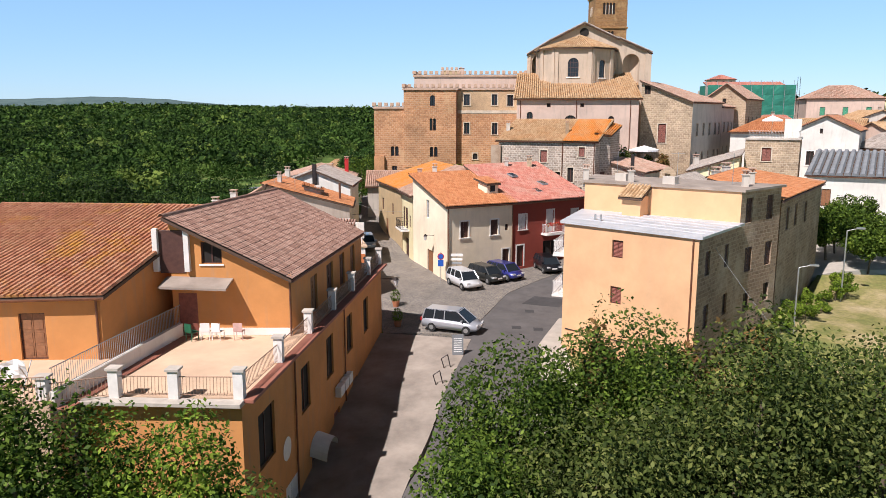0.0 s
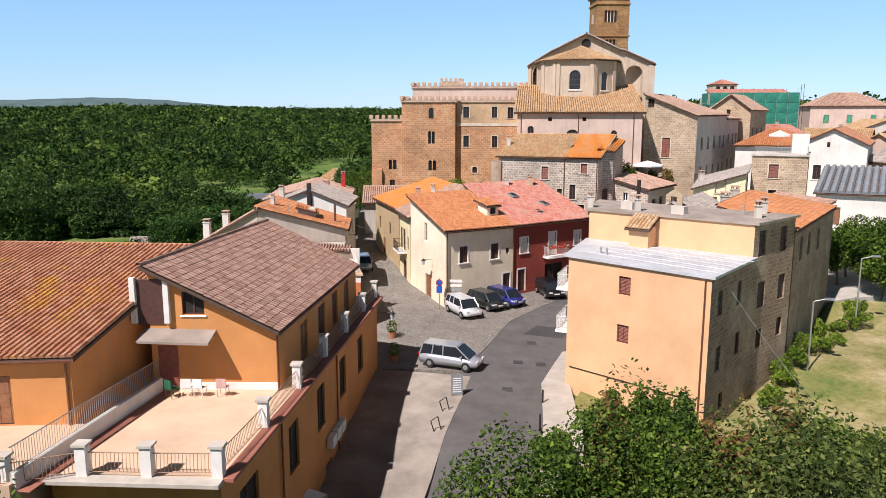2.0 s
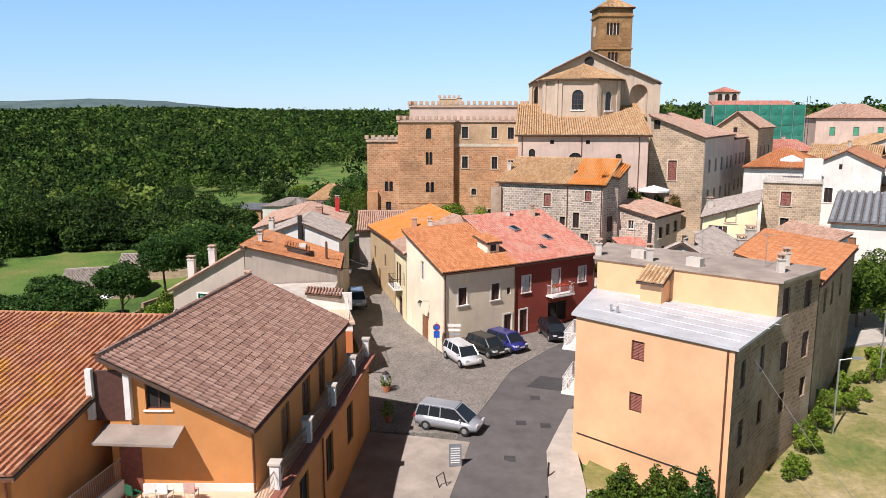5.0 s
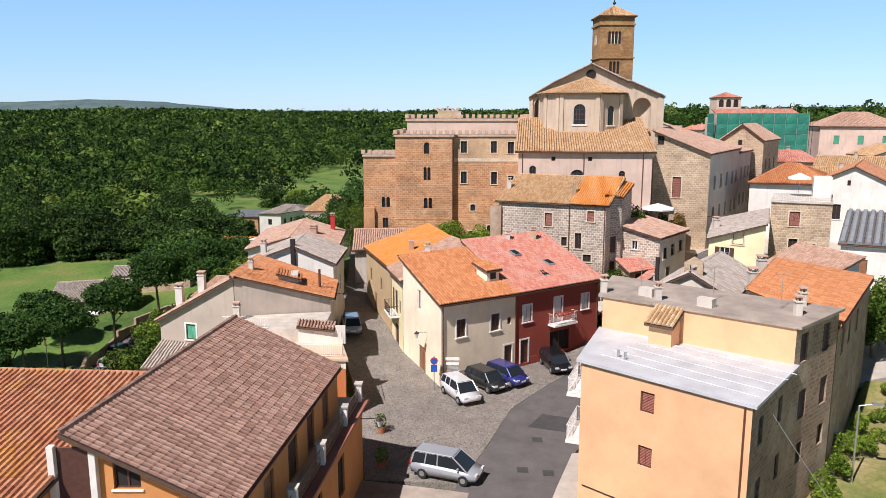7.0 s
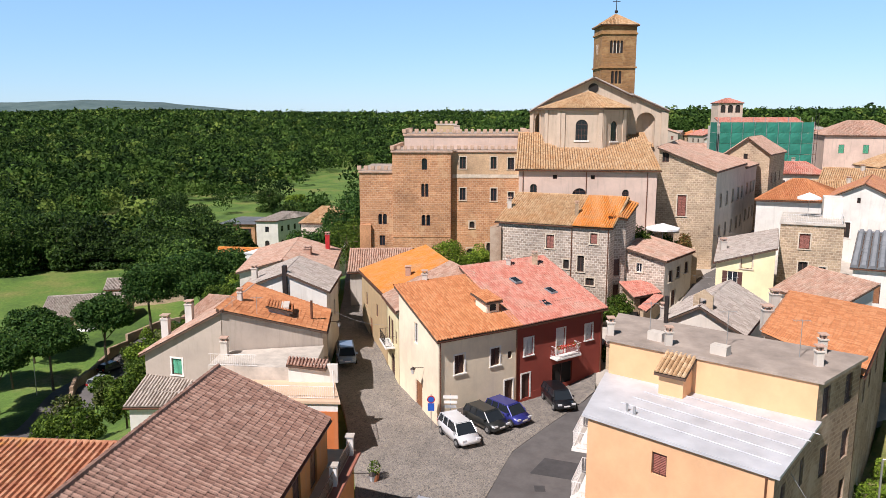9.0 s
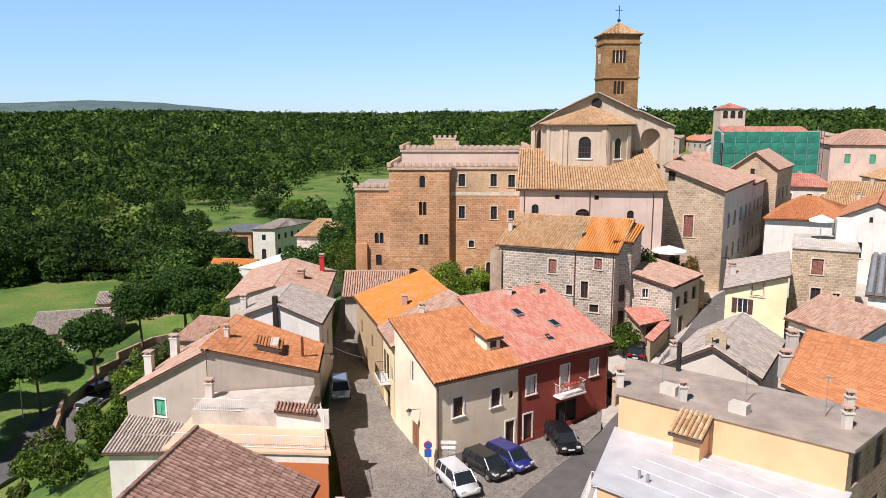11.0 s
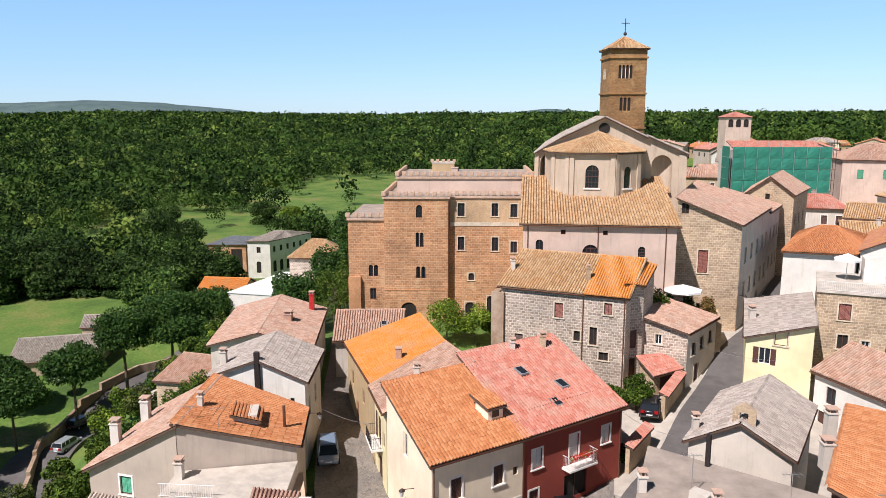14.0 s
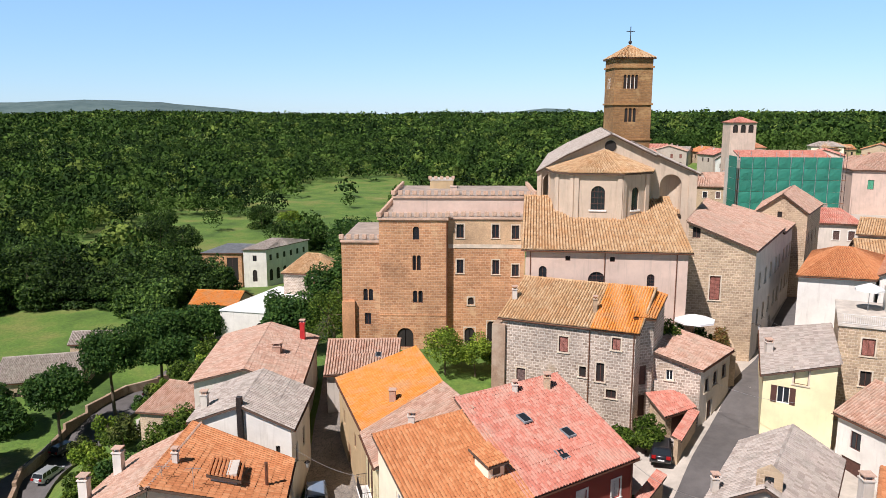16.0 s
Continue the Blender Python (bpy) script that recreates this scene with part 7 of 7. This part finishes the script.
def car(label, colour, m, L=4.2, W=1.75, H=1.5, van=False):
    """A car at the origin facing +x: body, greenhouse, windows, wheels, lamps, plates; then set at m."""
    t = base("car", 0, 0, 0, label, "car", "cars in the village")
    pm = paint("car_paint", colour)
    # profile along x: (x, sill z, belt z, half width)
    prof = [(-L / 2, 0.45, 0.75, 0.80), (-L / 2 + 0.12, 0.3, 0.92, 0.93), (-L * 0.30, 0.25, 0.95, 1.0), (0.0, 0.25, 0.93, 1.0), (L * 0.20, 0.25, 0.90, 1.0), (L * 0.36, 0.26, 0.82, 0.97), (L / 2 - 0.1, 0.32, 0.68, 0.88), (L / 2, 0.42, 0.58, 0.75)]
    bm = bmesh.new()
    rows = []
    for x, z0, z1, w in prof:
        hw = W / 2 * w
        rows.append([bm.verts.new(p) for p in ((x, -hw * 0.95, z0), (x, -hw, (z0 + z1) / 2), (x, -hw * 0.94, z1), (x, 0, z1 + 0.03), (x, hw * 0.94, z1), (x, hw, (z0 + z1) / 2), (x, hw * 0.95, z0))])
    for a, b in zip(rows, rows[1:]):
        for k in range(6):
            bm.faces.new([a[k], b[k], b[k + 1], a[k + 1]])
        bm.faces.new([a[6], b[6], b[0], a[0]])
    bm.faces.new(rows[0])
    bm.faces.new(rows[-1][::-1])
    bmesh.ops.recalc_face_normals(bm, faces=bm.faces)
    for f in bm.faces:
        f.smooth = True
    body = part("body", bm, pm, t)
    rx0, rx1 = (-L * 0.40, L * 0.16) if not van else (-L * 0.43, L * 0.14)
    gx0, gx1 = (-L * 0.47, L * 0.33) if not van else (-L * 0.475, L * 0.36)
    bm = bmesh.new()
    lo = [bm.verts.new(p) for p in ((gx0, -W * 0.45, 0.90), (gx1, -W * 0.44, 0.86), (gx1, W * 0.44, 0.86), (gx0, W * 0.45, 0.90))]
    hi = [bm.verts.new(p) for p in ((rx0, -W * 0.37, H - 0.03), (rx1, -W * 0.37, H - 0.03), (rx1, W * 0.37, H - 0.03), (rx0, W * 0.37, H - 0.03))]
    for k in range(4):
        bm.faces.new([lo[k], lo[(k + 1) % 4], hi[(k + 1) % 4], hi[k]])
    part("window_band", bm, M["glass"], t, "dark tinted car glass")
    bm = bmesh.new()
    a = [bm.verts.new((x, y, z)) for x, y, z in ((rx0 - 0.06, -W * 0.38, H - 0.07), (rx1 + 0.08, -W * 0.38, H - 0.07), (rx1 + 0.08, W * 0.38, H - 0.07), (rx0 - 0.06, W * 0.38, H - 0.07))]
    b = [bm.verts.new((x, y, H)) for x, y in ((rx0 + 0.05, -W * 0.33), (rx1 - 0.1, -W * 0.33), (rx1 - 0.1, W * 0.33), (rx0 + 0.05, W * 0.33))]
    for k in range(4):
        bm.faces.new([a[k], a[(k + 1) % 4], b[(k + 1) % 4], b[k]])
    bm.faces.new(b)
    bm.faces.new(a[::-1])
    part("roof", bm, pm, t)
    for y in (-1, 1):
        for p, q in (((gx0, 0.90), (rx0, H - 0.03)), ((gx1, 0.86), (rx1, H - 0.03)), ((-L * 0.08, 0.9), (-L * 0.08, H - 0.04)), ((-L * 0.27, 0.9), (-L * 0.25, H - 0.04))):
            bm = bmesh.new()
            rod(bm, (p[0], y * W * 0.45, p[1]), (q[0], y * W * 0.375, q[1]), 0.045, 5)
            part("pillar", bm, pm, t)
        bm = bmesh.new()
        Side((L * 0.22, y * W * 0.5 - 0.08), (L * 0.22 + 0.12, y * W * 0.5 - 0.08)).box(bm, 0, 0.12, -0.2, 0.0, 0.9, 1.03)
        part("mirror", bm, pm, t)
        for x, mt, nm in ((L / 2 - 0.08, "lamp_white", "headlight"), (-L / 2 - 0.01, "lamp_red", "tail_light")):
            bm = bmesh.new()
            Side((x - 0.06, y * W * 0.33 - 0.15), (x + 0.09, y * W * 0.33 - 0.15)).box(bm, 0, 0.13, -0.32, 0, 0.62 if x > 0 else 0.7, 0.74 if x > 0 else 0.95)
            part(nm, bm, M[mt], t)
        for x in (-L * 0.30, L * 0.31):
            bm = bmesh.new()
            bmesh.ops.create_cone(bm, cap_ends=True, segments=20, radius1=0.32, radius2=0.32, depth=0.2, matrix=Matrix.Translation((x, y * (W / 2 - 0.08), 0.32)) @ Matrix.Rotation(radians(90), 4, "X"))
            wheel = part("wheel", bm, M["rubber"], t)
            bm = bmesh.new()
            bmesh.ops.create_cone(bm, cap_ends=True, segments=14, radius1=0.2, radius2=0.17, depth=0.22, matrix=Matrix.Translation((x, y * (W / 2 - 0.07), 0.32)) @ Matrix.Rotation(radians(90), 4, "X"))
            part("rim", bm, M["steel"], wheel)
    for x in (-L / 2 - 0.012, L / 2 - 0.01):
        bm = bmesh.new()
        Side((x, -0.26), (x + 0.02, -0.26)).box(bm, 0, 0.02, -0.52, 0, 0.5, 0.61)
        part("plate", bm, M["cloth"], t, "blank white plate")
    t.matrix_basis = m
    return t


def parked(label, colour, x, y, az, lift=0.09, **kw):
    return car(label, colour, pose(x, y, height(x, y) + lift, 0, 0, az), **kw)


parked("white compact car parked on the cobbles", (0.75, 0.75, 0.75), 1.55, -2.0, -62, L=4.1, H=1.55)
parked("dark grey hatchback parked on the cobbles", (0.03, 0.032, 0.03), 3.6, 0.3, -52, L=3.9, H=1.48)
parked("blue hatchback parked on the cobbles", (0.035, 0.04, 0.22), 5.3, 1.4, -48, L=3.8, H=1.5)
parked("black hatchback parked facing the road", (0.015, 0.015, 0.018), 9.6, 4.6, -76, L=4.0, H=1.47)
parked("silver people carrier beside the road", (0.42, 0.43, 0.46), 0.85, -13.6, -20, L=4.4, H=1.65, W=1.8, van=True)
parked("silver blue car in the shaded lane", (0.25, 0.32, 0.42), -9.2, 13.4, -78, L=4.0)
parked("dark car in the courtyard", (0.02, 0.02, 0.025), 18.6, 19.8, 75, L=4.0)
parked("dark car on the lower road", (0.02, 0.022, 0.025), -54.2, 57.5, 70, 0.12)
parked("dark car on the lower road", (0.02, 0.022, 0.025), -48.2, 74.5, 65, 0.12)
parked("silver car on the lower road", (0.4, 0.42, 0.42), -50.6, 47, 80, 0.12)

# ---- street furniture ----
def sign_post(x, y, parts, label, h=2.6):
    z = height(x, y)
    t = base("street_sign", x, y, z, label, "sign")
    rod_part(t, "post", (x, y, z), (x, y, z + h), 0.035, M["steel"])
    for kind, zz, mt in parts:
        bm = bmesh.new()
        if kind == "disc":
            bmesh.ops.create_cone(bm, cap_ends=True, segments=20, radius1=0.3, radius2=0.3, depth=0.03, matrix=Matrix.Translation((x, y - 0.05, z + zz)) @ Matrix.Rotation(radians(90), 4, "X"))
            pl = part("sign_disc", bm, M["sign_red"], t)
            bm = bmesh.new()
            bmesh.ops.create_cone(bm, cap_ends=True, segments=20, radius1=0.22, radius2=0.22, depth=0.03, matrix=Matrix.Translation((x, y - 0.07, z + zz)) @ Matrix.Rotation(radians(90), 4, "X"))
            part("sign_face", bm, M["sign_blue"], pl)
        else:
            Side((x - kind[0] / 2, y - 0.05), (x + kind[0] / 2, y - 0.05)).box(bm, 0, kind[0], 0, 0.03, z + zz - kind[1] / 2, z + zz + kind[1] / 2)
            part("sign_plate", bm, M[mt], t)
    return t


sign_post(-0.55, -0.5, [("disc", 2.5, ""), ((0.5, 0.6), 1.9, "sign_blue")], "no parking disc over a blue plate on a post", 2.9)
sign_post(0.9, -0.2, [((1.1, 0.25), 2.6, "trim"), ((1.0, 0.22), 2.2, "trim"), ((0.9, 0.22), 1.85, "steel")], "white direction boards on a post", 2.8)
bd = base("menu_board", 1.3, -18.4, height(1.3, -18.4), "dark folding menu board on the pavement", "sign")
bm = bmesh.new()
Side((0.95, -18.5), (1.7, -18.4)).box(bm, 0, 0.75, -0.05, 0.0, height(1.3, -18.4) + 0.1, height(1.3, -18.4) + 1.5)
part("panel", bm, M["slate"], bd)
for k in range(7):
    strip(bd, "text_bar", Side((0.95, -18.5), (1.7, -18.4)), 0.1, 0.65, 0, 0.008, height(1.3, -18.4) + 0.3 + 0.15 * k, height(1.3, -18.4) + 0.36 + 0.15 * k, M["cloth"])
for x, y in ((0.5, -20.8), (0.1, -23.4)):
    z = height(x, y)
    t = base("bike_rack", x, y, z, "bent dark metal bollard rack", "bollard")
    bm = bmesh.new()
    for p, q in (((x, y, z), (x - 0.2, y, z + 0.7)), ((x - 0.2, y, z + 0.7), (x + 0.2, y + 0.1, z + 0.95)), ((x + 0.2, y + 0.1, z + 0.95), (x + 0.4, y + 0.2, z))):
        rod(bm, p, q, 0.035)
    part("loop", bm, M["iron"], t)
for x, y in ((6.7, -19.5), (6.2, -23.2), (5.6, -27.0), (5.0, -31)):
    z = height(x, y)
    t = base("bollard", x, y, z, "dark iron bollard at the road edge", "bollard", "bollards along the road")
    rod_part(t, "post", (x, y, z), (x, y, z + 1.0), 0.06, M["iron"])


def street_lamp(x, y, label, h=6.0, wall_z=None):
    z = height(x, y) if wall_z is None else wall_z
    t = base("street_lamp", x, y, z, label, "lamp")
    rod_part(t, "post", (x, y, z), (x, y, z + h), 0.06, M["steel"])
    rod_part(t, "arm", (x, y, z + h), (x + 0.8, y - 0.3, z + h + 0.25), 0.035, M["steel"])
    bm = bmesh.new()
    Side((x + 0.6, y - 0.3), (x + 1.2, y - 0.45)).box(bm, 0, 0.6, -0.15, 0.15, z + h + 0.2, z + h + 0.32)
    part("head", bm, M["steel"], t)


street_lamp(-59.5, 46, "grey street lamp by the lower road", 7)
street_lamp(25.6, -13.5, "grey lamp post on the grass slope", 5)
street_lamp(33.0, -5.0, "grey lamp post beside the ivy", 6)


def wall_lantern(p, d, label):
    t = base("wall_lantern", *p, label, "lamp")
    q = Vector(p) + Vector(d)
    rod_part(t, "bracket", p, q, 0.025, M["iron"])
    bm = bmesh.new()
    bmesh.ops.create_cone(bm, cap_ends=True, segments=6, radius1=0.1, radius2=0.2, depth=0.4, matrix=Matrix.Translation(q - Vector((0, 0, 0.3))))
    part("glass", bm, M["lamp_white"], t)
    bm = bmesh.new()
    bmesh.ops.create_cone(bm, cap_ends=True, segments=6, radius1=0.24, radius2=0.02, depth=0.2, matrix=Matrix.Translation(q - Vector((0, 0, 0.0))))
    part("cap", bm, M["iron"], t)


wall_lantern((-1.3, 2.6, 3.9), (-0.8, -0.4, 0.1), "iron lantern on the cream house wall")
wall_lantern((-10.85, 14.2, 4.3), (0.9, -0.2, 0.1), "iron lantern on the white house wall")
wall_lantern((32.2, 37.6, 9.0), (0.5, -0.9, 0.1), "iron lantern on the stone house corner")
wall_lantern((-4.4, -14.2, 3.4), (1.2, -0.2, 0.1), "pale lantern on the orange house corner")

# umbrella on the roof garden and one on the far terrace
def parasol(x, y, z, r, label):
    t = base("parasol", x, y, z, label, "parasol")
    rod_part(t, "pole", (x, y, z), (x, y, z + 2.6), 0.03, M["steel"])
    bm = bmesh.new()
    c = bm.verts.new((x, y, z + 2.75))
    ring = [bm.verts.new((x + r * math.cos(math.pi * k / 4), y + r * math.sin(math.pi * k / 4), z + 2.2)) for k in range(8)]
    low_ = [bm.verts.new((v.co.x, v.co.y, v.co.z - 0.2)) for v in ring]
    for k in range(8):
        bm.faces.new([c, ring[k], ring[(k + 1) % 8]])
        bm.faces.new([ring[k], low_[k], low_[(k + 1) % 8], ring[(k + 1) % 8]])
    part("canopy", bm, M["cloth"], t)


parasol(24.9, 33.2, 8.4, 2.0, "white square parasol in a roof garden")
parasol(40.2, 30.5, 12.3, 1.3, "white parasol on a roof terrace")
parasol(-62, 66, -14, 1.6, "white parasol in a garden")
rg_ = base("roof_garden", 25.5, 33, 7.8, "stone terrace wall of the roof garden", "terrace")
strip(rg_, "terrace_wall", Side((22, 32.6), (28.5, 31.2)), 0, 6.6, -4, 0, 2.5, 8.0, M["rubble"])

# courtyard gate walls with tile copings
gw = base("courtyard_wall", 19, 18, 1.5, "red coped courtyard wall along the street", "wall")
for a, b in (((14.9, 10.8), (17.6, 15.2)), ((19.6, 18.6), (22.8, 24.4))):
    s = Side(a, b)
    strip(gw, "wall_section", s, 0, s.length, -0.35, 0, 0, height(*b) + 1.9, M["rubble"])
    roof_part(gw, [((*s.at(0, 0.25, 0)[:2], height(*a) + 2.1), (*s.at(s.length, 0.25, 0)[:2], height(*b) + 1.9), (*s.at(s.length, -0.6, 0)[:2], height(*b) + 2.2), (*s.at(0, -0.6, 0)[:2], height(*a) + 2.4))], M["roof_red"])
house("porch", "small tiled porch in the courtyard", "porch", [(19.6, 22.6), (22.4, 24.6), (21.6, 26.2), (18.9, 25.4)], 1.5, ("shed", 4.9, 4.9, 5.6, 5.6), M["rubble"], M["roof_red"], {"A": [(0.8, 2.4, 1.8, 2.2, "door_void")]}, None)

# terrace things
def plastic_chair(x, y, z, az, mat, label):
    t = base("garden_chair", 0, 0, 0, label, "chair", "chairs on the terrace")
    bm = bmesh.new()
    Side((-0.22, -0.22), (0.22, -0.22)).box(bm, 0, 0.44, -0.44, 0, 0.4, 0.44)
    part("seat", bm, mat, t)
    bm = bmesh.new()
    Side((-0.22, 0.2), (0.22, 0.2)).box(bm, 0, 0.44, -0.05, 0, 0.44, 0.85)
    part("backrest", bm, mat, t)
    for a in (-0.2, 0.2):
        for b in (-0.2, 0.2):
            rod_part(t, "leg", (a, b, 0), (a, b, 0.4), 0.02, mat)
    t.matrix_basis = pose(x, y, z, 0, 0, az)


plastic_chair(-11.2, -32.6, 4.4, 150, M["plastic_green"], "green plastic garden chair on the terrace")
plastic_chair(-10.6, -32.4, 4.4, 190, M["cloth"], "white plastic garden chair on the terrace")
plastic_chair(-10.0, -32.4, 4.4, 170, M["cloth"], "white plastic garden chair on the terrace")
plastic_chair(-9.0, -32.3, 4.4, 180, M["pink_cloth"], "folded pinkish garden chair on the terrace")
dr = base("drying_rack", -15.5, -39.8, 4.7, "drying rack hung with white washing", "rack")
for dx in (0, 1.6):
    rod_part(dr, "frame", (-16.3 + dx, -40.6, 4.7), (-16.3 + dx, -39.8, 5.8), 0.02, M["steel"])
    rod_part(dr, "frame", (-16.3 + dx, -39.8, 4.7), (-16.3 + dx, -40.6, 5.8), 0.02, M["steel"])
bm = bmesh.new()
g = [[bm.verts.new((-16.2 + 0.25 * a, -40.2 + 0.08 * math.sin(a * 1.9 + b), 5.85 - 0.2 * b - 0.1 * math.sin(a))) for a in range(7)] for b in range(5)]
for b in range(4):
    for a in range(6):
        bm.faces.new([g[b][a], g[b][a + 1], g[b + 1][a + 1], g[b + 1][a]])
part("sheet", bm, M["cloth"], dr)
for x, y, z, mt in ((-3.3, -12.6, 0.3, "bright_green"), (-3.9, -8.0, 0.1, "green"), (3.9, 4.0, 0.1, "green")):
    t = base("potted_plant", x, y, height(x, y), "potted plant in a terracotta pot", "plant", "potted plants")
    bm = bmesh.new()
    bmesh.ops.create_cone(bm, cap_ends=True, segments=12, radius1=0.22, radius2=0.32, depth=0.5, matrix=Matrix.Translation((x, y, height(x, y) + 0.3)))
    part("pot", bm, M["terracotta"], t)
    part_mesh("leaves", leaf_mesh("leaves", [(x, y, height(x, y) + 0.95, 0.45, 0.5, 260, 0.08)], 77), M[mt], t)
t = base("balcony_flowers", 9.6, 6.9, 3.6, "red flowers along the balcony rail", "plant")
part_mesh("blossom", leaf_mesh("flowers", [(*RS[0].at(3.8 + 0.45 * k, 0.85, 4.45), 0.22, 0.2, 70, 0.06) for k in range(6)], 78), M["red_flower"], t)

# overhead cables
def cable(p, q, sag, label):
    t = base("overhead_cable", *p, label, "cable")
    bm = bmesh.new()
    pts = [Vector(p).lerp(Vector(q), k / 14) - Vector((0, 0, sag * 4 * (k / 14) * (1 - k / 14))) for k in range(15)]
    for a, b in zip(pts, pts[1:]):
        rod(bm, a, b, 0.014, 4)
    part("wire", bm, M["steel"], t)


cable((-10.8, 13.0, 6.0), (-5.0, 10.0, 5.2), 0.4, "grey cable across the lane")
cable((17.0, -19.8, 7.6), (21.5, -30.0, 0.0), 0.5, "grey stay cable from the stone wall")
cable((14.2, 10.6, 6.2), (16.9, 4.0, 7.2), 0.4, "grey cable across the street")
cable((23.4, 25.6, 7.5), (28.5, 18.0, 8.0), 0.5, "grey cable across the street")
cable((32.2, 37.8, 10.5), (36.0, 28.0, 10.0), 0.6, "grey cable across the street")
for x, y in ((5.6, -12.6), (6.9, -8.4), (4.6, -17.4), (7.2, -12.9)):
    ob = sheet("manhole_cover", [(x - 0.35, y - 0.35), (x - 0.35, y + 0.35)], [(x + 0.35, y - 0.35), (x + 0.35, y + 0.35)], 0.06, M["asphalt_patch"], "iron manhole cover set in the asphalt", "manhole", 0.02)
sheet("asphalt_patch", [(6.4, -6.6), (7.6, -4.6)], [(9.4, -7.4), (10.2, -5.4)], 0.057, M["asphalt_patch"], "dark asphalt repair patch", "road", 0.02)
# low wall, fence and roof shed at the lower end of the strip
garden_wall([(8.6, -21.5), (7.4, -31)], 0.7, 0.25, M["pavement"], "low pale wall beside the pavement", 1.0)
